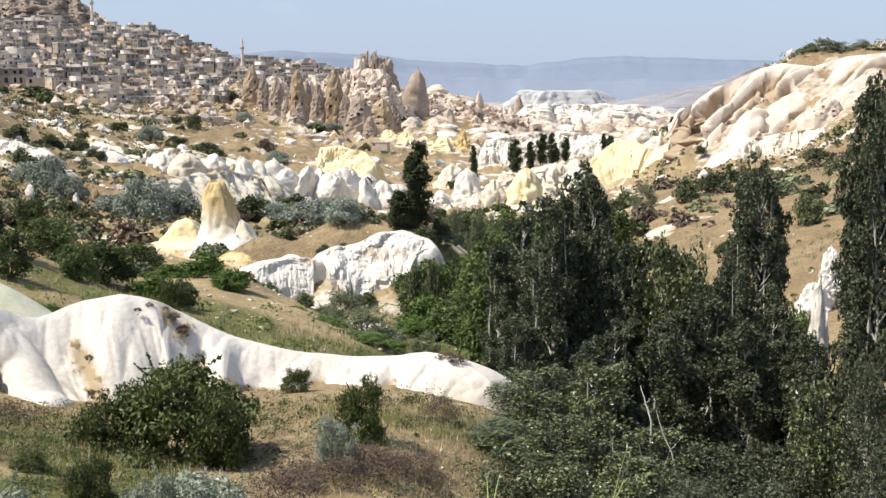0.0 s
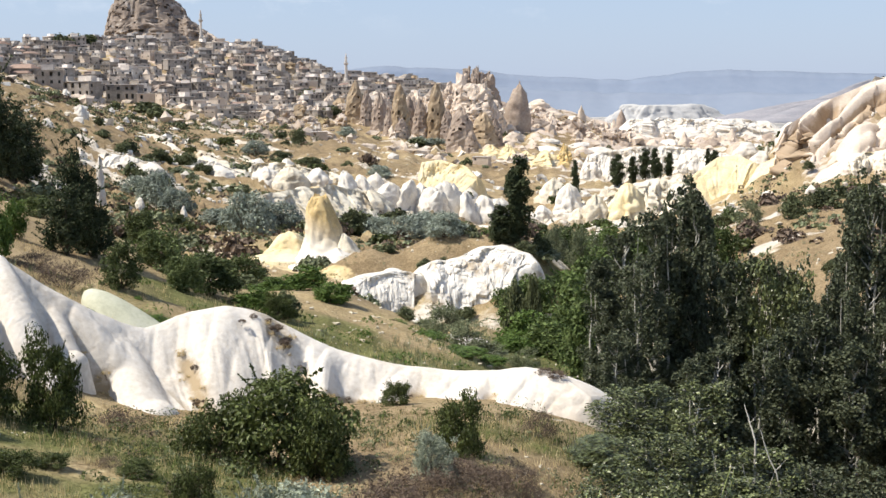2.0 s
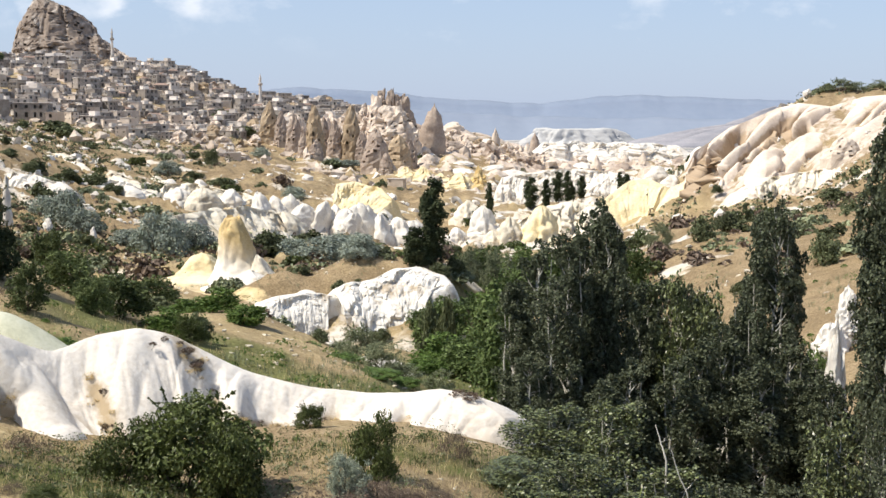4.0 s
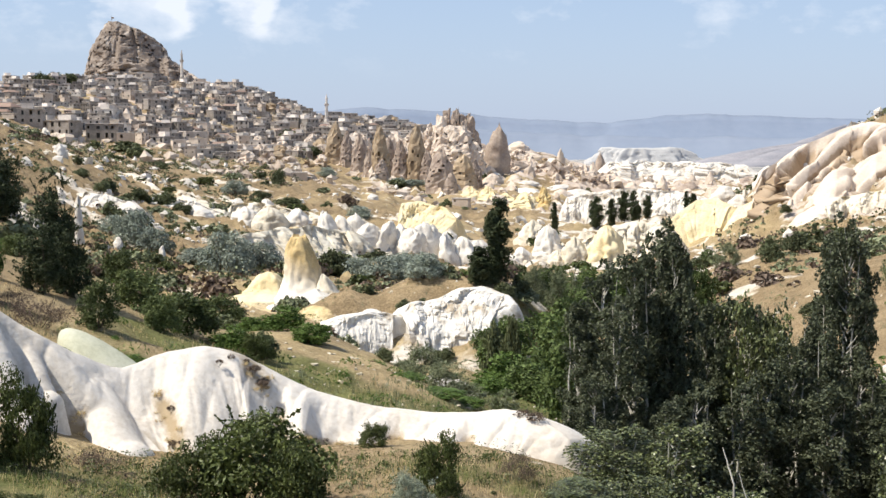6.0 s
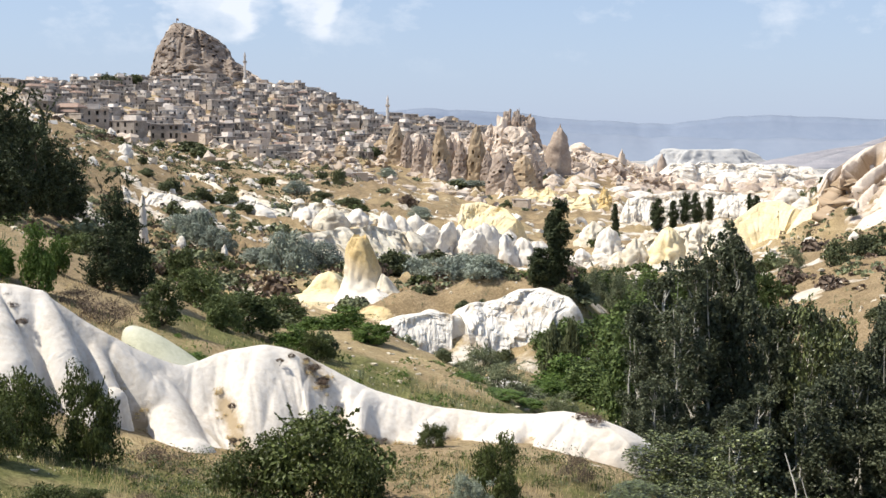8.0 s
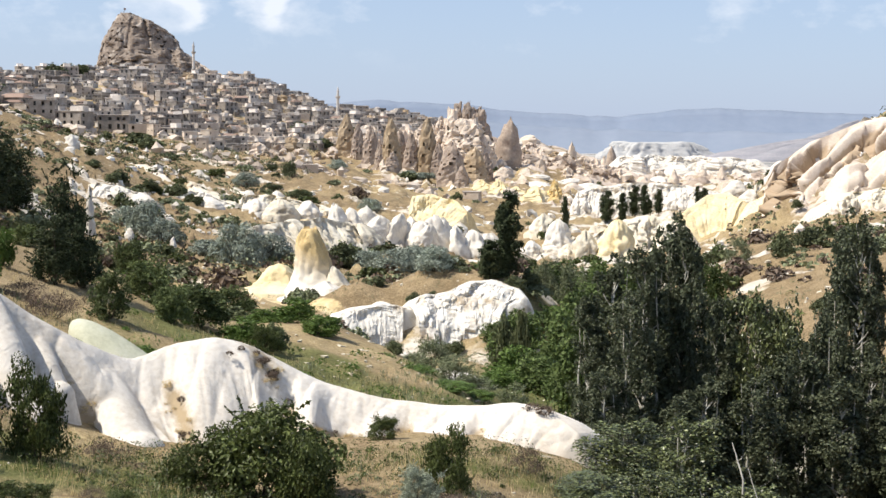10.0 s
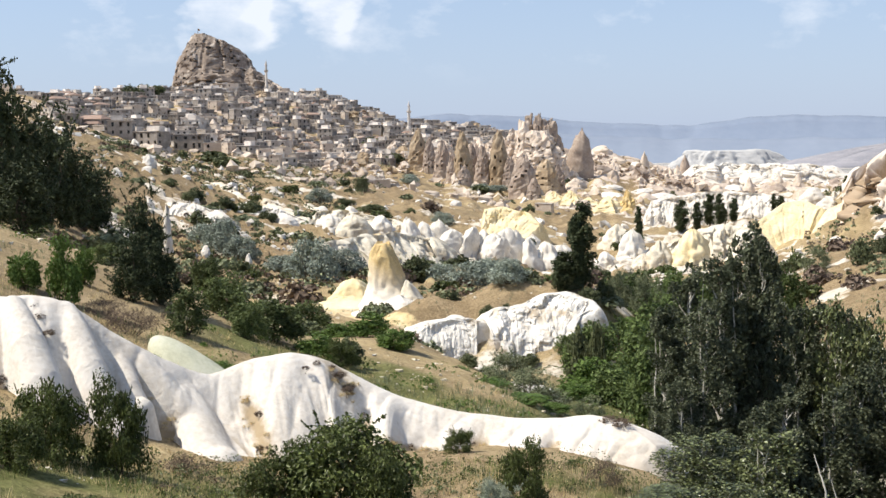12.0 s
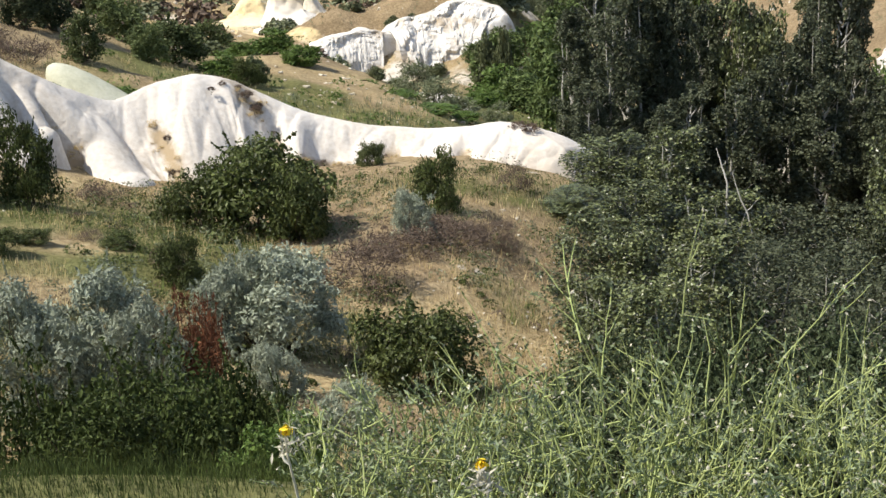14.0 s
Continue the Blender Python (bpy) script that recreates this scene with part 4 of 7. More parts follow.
# the leaning chimney and its shoulders
rock("tuff_chimney", (-26.0, 145.2, 8.6, 7.2), "leaning tuff chimney with a slanting ochre cap", "rock chimney", mat=chimney_tuff, flutes=0.04, count=5, lean=(-0.14, 0), seed=3, rough=0.10, caves=0, rings=36, segs=56, slant=0.16, profile=[(0, 1.5), (0.10, 1.15), (0.22, 0.88), (0.40, 0.66), (0.60, 0.57), (0.80, 0.48), (0.93, 0.38), (1.0, 0.26)])
rock("tuff_boss", (-32.0, 150.0, 3.3, 6.4), "low yellow tuff shoulder beside the chimney", "rock", mat=yellow_tuff, power=0.42, flutes=0.16, count=7, seed=5, rough=0.16, flare=0.5)
rock("tuff_boss", (-23.4, 144.2, 3.0, 3.6), "rounded pale knob beside the chimney", "rock", mat=pale_tuff, power=0.55, flutes=0.08, seed=6, depth=1.2, rough=0.12, flare=0.5, lean=(-0.2, 0))
rock("tuff_boss", (-24.2, 141.0, 2.1, 9.5), "white tuff skirt round the chimney foot", "rock", mat=white_tuff, power=1.1, flutes=0.12, count=8, seed=7, flare=0.3, rough=0.14)
rock("tuff_boss", (-32.2, 146.5, 1.1, 10.0), "pale yellow tuff skirt of the chimney", "rock", mat=yellow_tuff, power=1.0, flutes=0.12, count=8, seed=8, rough=0.14)

# the broken white scarps
scarp("white_scarp", [(-13.61, 127.78, -17.0), (-13.43, 128.3, -16.16), (-11.8, 129.06, -15.69), (-9.42, 129.66, -15.25), (-7.93, 130.16, -14.8), (-6.92, 130.62, -14.41), (-4.61, 130.92, -13.93), (-3.25, 130.56, -14.3), (-1.83, 129.99, -14.76), (-1.15, 128.99, -15.3), (-0.72, 127.5, -15.87)], 5.2, scarp_tuff, "broken white tuff scarp below a meadow", seed=401, cell=2.4, rough=0.55, back=2.2, block=0.22)
scarp("white_scarp", [(-20.73, 125.09, -17.95), (-19.98, 125.62, -17.11), (-18.75, 126.22, -16.63), (-16.85, 126.89, -16.44), (-14.49, 127.38, -16.51), (-13.6, 127.48, -16.81), (-13.35, 126.9, -18.05)], 2.6, scarp_tuff, "low layered pale scarp below the dome", seed=402, cell=1.8, rough=0.3, block=0.25)
rock("tuff_dome", (-16.2, 129.0, 2.0, 4.9), "smooth white tuff dome on the scarp", "rock dome", mat=white_tuff, power=0.5, rough=0.06, seed=21, segs=40, rings=20)
scarp("white_scarp", [(56.9, 898.2, -13.7), (66.7, 905.5, -12.5), (74.9, 890.9, -12.6), (85.0, 901.0, -11.8), (94.9, 907.0, -13.1), (102.2, 890.1, -11.9), (112.8, 902.0, -13.2), (120.7, 891.9, -12.2), (128.4, 882.7, -13.2), (139.3, 895.2, -12.5), (147.7, 890.8, -13.9), (157.7, 896.2, -15.2), (164.7, 884.8, -17.3)], 16.0, white_tuff, "long low white tuff bank across the plain", seed=414, cell=9, rough=0.7, block=0.25, back=14)
scarp("white_scarp", [(12.42, 439.82, -19.03), (19.53, 439.57, -17.19), (29.65, 439, -15.75), (41.73, 438.02, -15.11), (53.73, 436.71, -15.66), (62.4, 433.53, -17.53), (68.04, 424.58, -19.49)], 9.0, white_tuff, "long white tuff bank behind the poplars", seed=403, cell=5, rough=0.5, block=0.35)
scarp("yellow_scarp", [(35.04, 313.04, -20.77), (39.89, 317.5, -16.67), (44.44, 318.92, -13.36), (49.48, 318.18, -12.59), (53.21, 315.54, -14.66), (54.36, 313.32, -17.88)], 7.0, yellow_tuff, "smooth pale yellow tuff rock face", seed=404, cell=7, rough=0.14, group="yellow rocks")
scarp("yellow_scarp", [(51.98, 307.64, -18.95), (54.75, 310.2, -14.38), (58.37, 310.56, -12.68), (61.85, 309.89, -13.36), (63.31, 307.55, -16.1)], 6.0, yellow_tuff, "smooth pale yellow tuff rock face", seed=405, cell=7, rough=0.14, group="yellow rocks")
scarp("cream_scarp", [(10.08, 284.82, -24.73), (14.18, 287.65, -21.63), (19.62, 289.34, -18.81), (24.44, 290.98, -16.9), (29.12, 290.54, -16.73), (34.23, 287.97, -18.31), (36.29, 282.68, -21.23)], 8.0, pale_tuff, "broken cream tuff slope in the valley", seed=406, cell=5, rough=0.7)
scarp("cream_scarp", [(59.77, 273.55, -15.41), (64.8, 276.51, -12.14), (71.25, 276.98, -9.86), (78.62, 276.02, -8.8), (85.9, 274.89, -8), (92.72, 272.67, -6.92), (101.58, 269.49, -6.45)], 6.0, pale_tuff, "cream tuff ledge along the hill foot", seed=407, cell=5, rough=0.6)
scarp("cream_scarp", [(-72.07, 291.21, -14.21), (-66.93, 292.44, -13.74), (-61.36, 291.62, -14.23), (-55.8, 290.69, -14.99), (-48.62, 287.92, -16.17), (-45.73, 286.37, -17.53)], 5.0, pale_tuff, "broken cream scarp across the slope", seed=408, cell=3.5, rough=0.9)
scarp("cream_scarp", [(-34.06, 328.24, -15.31), (-28.02, 328.81, -14.73), (-21.71, 325.28, -16.06), (-17.2, 319.54, -19.01)], 8.0, yellow_tuff, "pale yellow tuff slope above the domes", seed=409, cell=5, rough=0.5)
scarp("white_scarp", [(-90.44, 243.76, -8.56), (-85.46, 243.44, -9.51), (-80.18, 242.07, -10.86), (-76.52, 238, -12.49)], 5.0, white_tuff, "white tuff ledge on the dry slope", seed=410, cell=3, rough=0.7)
scarp("white_scarp", [(-84.61, 287.82, -11.87), (-78.2, 287.56, -13.26), (-72.23, 286.02, -15.38)], 5.0, white_tuff, "white tuff ledge on the dry slope", seed=411, cell=3, rough=0.7)
rock("white_crag", (26.4, 81.99, 4.4, 2.0), "tall white tuff crag showing between the poplars", "rock", "white crags", mat=scarp_tuff, power=0.3, flutes=0.1, rough=0.2, blocky=0.08, grain=2.5, seed=421, segs=36, rings=24)
rock("white_crag", (24.9, 80.4, 2.6, 2.8), "white tuff crag showing between the poplars", "rock", "white crags", mat=scarp_tuff, power=0.3, flutes=0.1, rough=0.2, blocky=0.08, grain=2.5, seed=422, segs=36, rings=20)
scarp("pale_scarp", [(-48.44, 199.2, -14.22), (-44.98, 210.24, -14.1), (-38.86, 221.62, -14.11), (-33.4, 227.56, -15.39)], 6.0, pale_tuff, "pinkish eroded slope above the oleasters", seed=412, cell=4, rough=0.5)

# the row of white domes
for k, spec in enumerate([(-41.6, 260.9, 7.0, 5.6), (-39.2, 262.9, 5.1, 4.2), (-36.7, 264.8, 6.4, 4.2), (-33.2, 260.8, 5.0, 4.4), (-30.2, 262.6, 6.2, 4.9), (-27.6, 264.4, 5.0, 3.7), (-24.7, 260.3, 5.2, 4.1), (-21.9, 262.1, 7.9, 5.4), (-18.8, 263.8, 7.6, 4.4), (-15.6, 259.5, 7.5, 4.6), (-12.5, 261.2, 6.2, 5.1), (-9.7, 262.8, 5.1, 4.4), (-22.9, 260.2, 4.9, 3.6), (-14.2, 261.4, 4.1, 3.6), (-31.8, 264.7, 2.7, 3.5)]):
    rock("tuff_dome", spec, "tall rounded white tuff dome in a row", "rock dome", "row of white domes", mat=white_tuff, power=0.5, flat=1.35, flutes=0.20, count=5, rough=0.13, seed=40 + k, segs=32, depth=1.7, lean=(-0.22 + 0.05 * (k % 4), 0), turn=40 * k)
for k, spec in enumerate([(-34.23, 233.99, 5, 13.17), (-52.23, 278.41, 4.08, 7.89), (-57.37, 272.13, 3.75, 9.04), (-63.16, 272.76, 3.34, 7.8), (-30.65, 340.21, 5.09, 12.69), (-22.96, 331.78, 6.13, 10.81), (2.34, 314.19, 5.76, 8.75), (5.55, 283.69, 6.98, 7.9), (11.47, 270.53, 5.41, 6.29), (18.45, 271.05, 8.29, 10.09), (27.44, 293.09, 8.38, 13.67), (-0.51, 274.87, 2.62, 5.1), (7.71, 271.11, 2.64, 5.04)]):
    rock("tuff_boss", spec, "fluted cream tuff boss on the valley side", "rock", "tuff bosses", mat=(pale_tuff, white_tuff)[k % 2] if k not in (4, 5, 9) else yellow_tuff, power=0.55, flutes=0.22, count=9, rough=0.22, seed=60 + k, depth=1.3)

# the small yellow pyramids
for k, spec in enumerate([(7.84, 497.5, 9.13, 8.32), (0.23, 494.25, 6.31, 11.47), (-15.89, 536.2, 6.13, 9.96), (-23.32, 535.93, 4.84, 8.47), (-8.29, 526.59, 3.67, 9.78)]):
    rock("yellow_cone", spec, "small yellow tuff pyramid", "rock cone", "yellow pyramids", mat=ochre_tuff if k == 0 else yellow_tuff, power=0.75, flutes=0.2, count=5, rough=0.28, blocky=0.10, seed=90 + k, segs=26, rings=16, flare=0.5, depth=1.3, turn=35 * k)
for k, spec in enumerate([(60.87, 374.61, 4.42, 8.81), (64.05, 325.22, 5.01, 7.69), (56.42, 323.83, 3.36, 6.1)]):
    rock("white_crag", spec, "rounded white tuff boss at the hill foot", "rock", "white crags", mat=white_tuff, power=0.45, flutes=0.14, count=7, rough=0.2, seed=100 + k, segs=32)

# pale rocks on the western slope
for k, spec in enumerate([(-121.04, 310.97, 3.51, 4.65), (-84.83, 243.15, 3.12, 7.17), (-74.51, 273.79, 2.68, 9.22), (-113.03, 270.21, 2.04, 3.54), (-214.12, 534.13, 3.6, 5.88), (-57.47, 189.91, 2.58, 1.84), (-72.56, 194.11, 8.46, 1.92), (-93.64, 240.82, 2.15, 2.4), (-66.77, 196.54, 2.2, 2.51), (-46.41, 157, 1.49, 1.98), (-76.44, 321.4, 3.52, 6.13), (-67.33, 315.07, 3.61, 7.48)]):
    rock("slope_rock", spec, "weathered white tuff rock on the dry slope", "rock", "slope rocks", mat=white_tuff, power=0.55, flutes=0.15, rough=0.27, seed=120 + k, segs=24, rings=12, turn=-30)
rock("greenish_dome", (-17.65, 50.04, 1.79, 3.25), "smooth greenish white tuff dome behind the ridge", "rock dome", mat=green_tuff, power=0.5, rough=0.03, flutes=0.0, seed=140, lean=(-0.9, 0), segs=48, rings=24)
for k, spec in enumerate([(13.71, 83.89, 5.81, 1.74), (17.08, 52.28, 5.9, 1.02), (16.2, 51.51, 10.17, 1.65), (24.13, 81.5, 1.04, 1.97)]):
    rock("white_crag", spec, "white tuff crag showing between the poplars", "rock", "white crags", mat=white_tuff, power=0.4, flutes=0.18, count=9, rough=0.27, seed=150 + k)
rock("distant_mesa", (283.0, 2962.0, 38.0, 215.0), "pale flat-topped mesa far across the plain", "mesa", mat=mesa_haze, flutes=0.12, count=23, rough=0.2, seed=170, segs=110, rings=24, depth=0.4, profile=[(0, 1.2), (0.35, 1.0), (0.8, 0.86), (0.97, 0.8), (1.0, 0.6)])
rock("distant_mesa", (191.39, 2943.79, 30.38, 95.87), "low eastern spur of the pale mesa", "mesa", mat=mesa_haze, power=0.7, flutes=0.1, count=14, rough=0.25, seed=172, segs=60, depth=0.4)
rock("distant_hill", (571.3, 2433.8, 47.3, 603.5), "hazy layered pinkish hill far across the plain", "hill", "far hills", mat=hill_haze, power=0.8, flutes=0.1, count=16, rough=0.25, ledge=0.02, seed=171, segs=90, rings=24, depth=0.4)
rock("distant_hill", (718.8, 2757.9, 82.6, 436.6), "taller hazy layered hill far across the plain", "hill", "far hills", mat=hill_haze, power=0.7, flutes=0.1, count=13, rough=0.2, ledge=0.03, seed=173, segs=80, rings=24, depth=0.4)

# caved cones at the foot of the town
for k, spec in enumerate([(-100.1, 643.5, 22.8, 11.5), (-93.2, 637.8, 18.2, 7.2), (-83.6, 618.3, 19.6, 8.7), (-75.0, 586.9, 14.3, 5.5), (-69.8, 587.6, 25.1, 9.9), (-68.5, 618.0, 19.2, 6.9), (-68.9, 584.6, 10.7, 7.1), (-62.6, 614.4, 18.3, 8.0), (-54.5, 614.1, 29.0, 10.9), (-48.8, 611.4, 16.6, 8.5), (-38.8, 568.7, 19.6, 13.8), (-32.5, 544.0, 9.6, 6.6), (-29.6, 596.1, 16.9, 13.9), (-24.5, 613.9, 14.4, 7.4)]):
    rock("cave_cone", spec, "tapering grey-brown tuff cone with carved cave openings", "rock cone", "caved cones", mat=(cone_tuff, grey_tuff, grey_tuff, grey_tuff)[k % 4], flutes=0.10, count=7, rough=0.11, blocky=0.06, seed=180 + k, caves=16, segs=22, rings=16, profile=[(0, 1.12), (0.35, 1.0), (0.62, 0.78), (0.82, 0.5), (0.95, 0.26), (1, 0.1)])
rock("cave_cone", (-15.9, 691.2, 26.0, 14.8), "tall brown tuff cone with a pointed cap", "rock cone", "caved cones", mat=grey_tuff, flutes=0.08, count=6, rough=0.10, seed=200, caves=3, segs=36, rings=24, lean=(0.06, 0), profile=[(0, 1.15), (0.3, 1.0), (0.55, 0.82), (0.75, 0.58), (0.9, 0.3), (1, 0.06)])
for k, spec in enumerate([(-62.6, 697.2, 18.4, 19.5), (-52.2, 688.0, 23.9, 19.2), (-40.7, 693.8, 28.5, 25.8), (-28.8, 664.4, 20.5, 17.3), (-91.3, 683.9, 15.1, 14.1), (-73.8, 686.0, 17.6, 17.9), (-63.9, 656.9, 12.7, 11.0)]):
    rock("cave_cliff", spec, "pale pinkish tuff cliff riddled with dark cave rooms", "rock cliff", "cave cliffs", mat=pink_tuff, power=0.4, flutes=0.16, count=9, rough=0.16, blocky=0.16, grain=3.5, seed=201 + k, caves=60, segs=48, rings=22)
for k, spec in enumerate([(26.27, 889.8, 12.91, 9.09), (57.41, 927.95, 16.93, 12.09), (77.22, 687.28, 7.47, 7.06), (99.91, 735.15, 6.38, 8.27), (111.25, 738.55, 6.77, 6.93), (50.67, 906.81, 10.56, 9.28)]):
    rock("cave_cone", spec, "solitary tuff cone on the pale plain", "rock cone", "solitary cones", mat=pink_tuff if k != 1 else grey_tuff, power=0.75, flutes=0.12, count=5, rough=0.16, seed=210 + k, caves=3, segs=24)

# the castle rock above the roofs
castle()
rock("castle_shoulder", (-290.5, 1024.0, 13.0, 46.0), "low stepped pale shoulder beside the castle rock", "rock", mat=pink_tuff, power=0.8, flutes=0.2, count=9, rough=0.3, blocky=0.25, seed=302, caves=30, segs=44, rings=18)
# rounded bosses and small cones crowd the pale plain
boss_meshes = [rock_mesh("pale_boss", 12, 11, 7, (0.5, 0.42, 0.6, 0.5)[k], 0.2, 6, 0.22, seed=450 + k, caves=4, mat=(pink_tuff, white_tuff, pink_tuff, grey_tuff)[k], rings=10, segs=20, sink=3) for k in range(4)]
boss_rng = random.Random(451)
for k in range(120):
    a, r = boss_rng.uniform(-2, 12), boss_rng.uniform(560, 960)
    ob = new("pale_boss", boss_meshes[boss_rng.randrange(4)])
    s = boss_rng.uniform(0.4, 1.15)
    ob.matrix_basis = Matrix.Translation(on_ground(r * math.sin(radians(a)), r * math.cos(radians(a)), 0.6)) @ pose(0, 0, 0, 0, 0, boss_rng.uniform(0, 360)) @ Matrix.Diagonal((s * boss_rng.uniform(0.8, 2.2), s, s * boss_rng.uniform(0.3, 0.8), 1))
    tagged(ob, "rounded pale tuff boss with dark hollows on the plain", "rock", "bosses on the plain")

# a long broken terrace wall on the pale plain
scarp("terrace_wall", [(-1.4, 760, -19.7), (12.72, 764.89, -19.48), (26.83, 764.53, -20.18), (42.68, 763.81, -20.15), (56.36, 757.91, -20.68)], 2.5, stone_wall, "long broken brown stone terrace wall", "wall", seed=430, cell=5, rough=0.3)
scarp("terrace_wall", [(-31.02, 519.07, -25.15), (-22.62, 519.51, -24.21), (-16.45, 514.74, -24.92)], 1.5, stone_wall, "low stone terrace wall above the valley", "wall", seed=431, cell=4, rough=0.3)

# the fluted pale face of the eastern hill
def fluted_face(crest, foot, label):
    """A bare slope between a crest line and a foot line: rounded slanting ribs with earthy furrows between them."""
    n, m = 520, 120
    u, q = np.linspace(0, 1, n)[None], np.linspace(0, 1, m)[:, None]

    def along(line):
        a = np.array(line)
        seg = np.concatenate([[0], np.cumsum(np.linalg.norm(np.diff(a, axis=0), axis=1))])
        return np.stack([np.interp(u[0] * seg[-1], seg, a[:, k]) for k in range(3)], -1)[None], seg[-1]

    (top, length), (low, _) = along(crest), along(foot)
    low[..., 2] = np.minimum(low[..., 2], ground_height(low[..., 0], low[..., 1]) - 0.8)
    x, v = u * length, q * 30.0
    w = x + 0.85 * v + 5.0 * (fbm(x / 18, v / 18, 3, 520) - 0.5)                      # the ribs slant down to the west
    fold = np.abs(2 * vnoise(w / 3.9, v / 20, 521) - 1)
    fine = np.abs(2 * vnoise(w / 2.3, v / 9, 522) - 1)
    ribs = np.sqrt(fold) * 5.6 + np.sqrt(fine) * 1.2
    hollow = 5.5 * step(0.56, 0.66, fbm(w / 6, v / 9, 2, 523))                        # scooped pockets
    relief = (ribs - 4.2 - hollow) * np.minimum(1, q * 7) * np.minimum(1, (1 - q) * 10) * np.minimum(1, u * 7)
    base = top + (low - top) * (0.75 * q + 0.25 * q ** 2)[..., None]
    out = np.cross(np.gradient(base, axis=1), np.gradient(base, axis=0))
    out /= np.linalg.norm(out, axis=2)[..., None]
    out = out * np.where((out * base).sum(2) < 0, 1, -1)[..., None]
    V = base + out * relief[..., None]
    e = thing("hill_face", Vector((0, 0, 0)), label, "rock slope")
    soil = (np.clip(1.5 - fold * 3.3, 0, 1) * step(0.24, 0.46, fbm(x / 14, v / 14, 3, 524)) + 0.8 * step(0.56, 0.63, fbm(w / 6, v / 9, 2, 523))) * np.minimum(1, q * 8)
    for name, lo, hi in (("brow", 0, 37), ("ribbed_face", 36, m)):
        i, j = np.meshgrid(np.arange(hi - lo - 1), np.arange(n - 1), indexing="ij")
        me = mesh_from(name, V[lo:hi].reshape(-1, 3), np.stack([i * n + j, (i + 1) * n + j, (i + 1) * n + j + 1, i * n + j + 1], -1).reshape(-1, 4), hill_tuff, True)
        me.attributes.new("soil", "FLOAT", "POINT").data.foreach_set("value", np.clip(soil[lo:hi], 0, 1).astype(np.float32).ravel())
        part(name, me, e)


fluted_face([(58.07, 312.65, -8.46), (60.52, 315.24, -5.64), (64.75, 318.48, -3.38), (70.69, 321.32, 0.54), (76.42, 322.06, 2.74), (82.84, 321.5, 5.66), (88.29, 320.05, 7.1), (95.18, 315.98, 6.17), (101.71, 309.73, 8.61), (108.92, 303.02, 9.28), (119.61, 291.41, 10.83), (130.74, 281.08, 11.77)],
            [(54.8, 299.02, -11.32), (56.54, 293.61, -11.9), (60.11, 287.79, -12.43), (64.51, 283.76, -11.71), (68.78, 282.75, -9.32), (75.56, 278.95, -8.27), (83.25, 274.66, -7.11), (89.5, 270.58, -6.6), (96.34, 266.1, -5.86), (106.64, 257.81, -5.03), (116.78, 248.97, -4.81)], "bare pinkish white tuff slope of slanting fluted ribs")
rock("cave_cliff", (86.52, 276.26, 5.44, 8.87), "pinkish tuff wall with square carved rooms", "rock cliff", mat=hill_tuff, power=0.35, flutes=0.06, rough=0.12, blocky=0.10, seed=730, caves=22, segs=26, rings=10, depth=0.7)
for k, (start, end, r0, r1, high) in enumerate([((-8.15, 97.33), (-5.24, 81.51), 0.9, 1.0, 1.3), ((-7.4, 104.87), (-4.88, 97.71), 0.7, 0.8, 1.3), ((-10.9, 94.15), (-8.36, 83.61), 0.8, 0.9, 1.2), ((-5.24, 91.05), (-3.77, 86.8), 0.7, 0.8, 1.2), ((-15.01, 78.91), (-12.84, 77.41), 0.5, 0.5, 1.0), ((-9.86, 73.59), (-9.25, 72.06), 0.7, 0.6, 0.8)]):
    rib(start, end, r0, r1, high, white_tuff, "white tuff spur below the scarp", 760 + k, "white spurs")
for k, (start, end, r0, r1, high) in enumerate([((-99.07, 337.8), (-71.93, 282.92), 2.8, 2.2, 0.8), ((-94.89, 255.05), (-81.63, 243.79), 2.8, 2.4, 0.8), ((-118.84, 356.45), (-100.45, 331.9), 2.2, 1.8, 0.8), ((-73.09, 211.91), (-62.14, 194.44), 1.1, 0.9, 0.9), ((-47.85, 175.49), (-32.69, 151.18), 0.9, 0.7, 0.5), ((-72.65, 235.63), (-60.42, 230.27), 1.2, 1.0, 0.5), ((-87.12, 345.96), (-70.43, 302.46), 1.6, 1.4, 1.0), ((-70.88, 198.44), (-61.57, 185.16), 0.8, 0.8, 0.8), ((-5.98, 136.31), (-2.79, 249.46), 0.8, 0.8, 0.5)]):
    rib(start, end, r0, r1, high, pale_tuff, "pale tuff ledge slanting down the slope", 780 + k, "slanting ledges")
for k, spec in enumerate([(-45.9, 670.4, 29.2, 9.4), (-43.0, 674.6, 32.8, 7.5), (-38.2, 672.9, 33.2, 8.1), (-28.6, 675.4, 33.7, 15.1), (-36.9, 667.0, 24.6, 22.9)]):
    rock("cave_cliff", spec, "broken brown tuff tower riddled with carved rooms", "rock cliff", "carved towers", mat=(pink_tuff, grey_tuff, grey_tuff, grey_tuff, pink_tuff)[k], flutes=0.14, count=9, rough=0.16, blocky=0.17, grain=3.2, seed=800 + k, caves=(24, 24, 24, 30, 80)[k], segs=(20, 18, 18, 24, 40)[k], rings=(18, 18, 18, 18, 22)[k], profile=[(0, 1.15), (0.4, 1.0), (0.7, 0.82), (0.9, 0.62), (1, 0.4)], lean=((0, 0), (0, 0), (0, 0), (-0.15, 0), (0, 0))[k])
rib((-1.60, 27.23), (0.71, 27.16), 0.35, 0.42, 0.8, pale_tuff, "low crumbling pale ledge on the dry slope", 795, "slanting ledges")


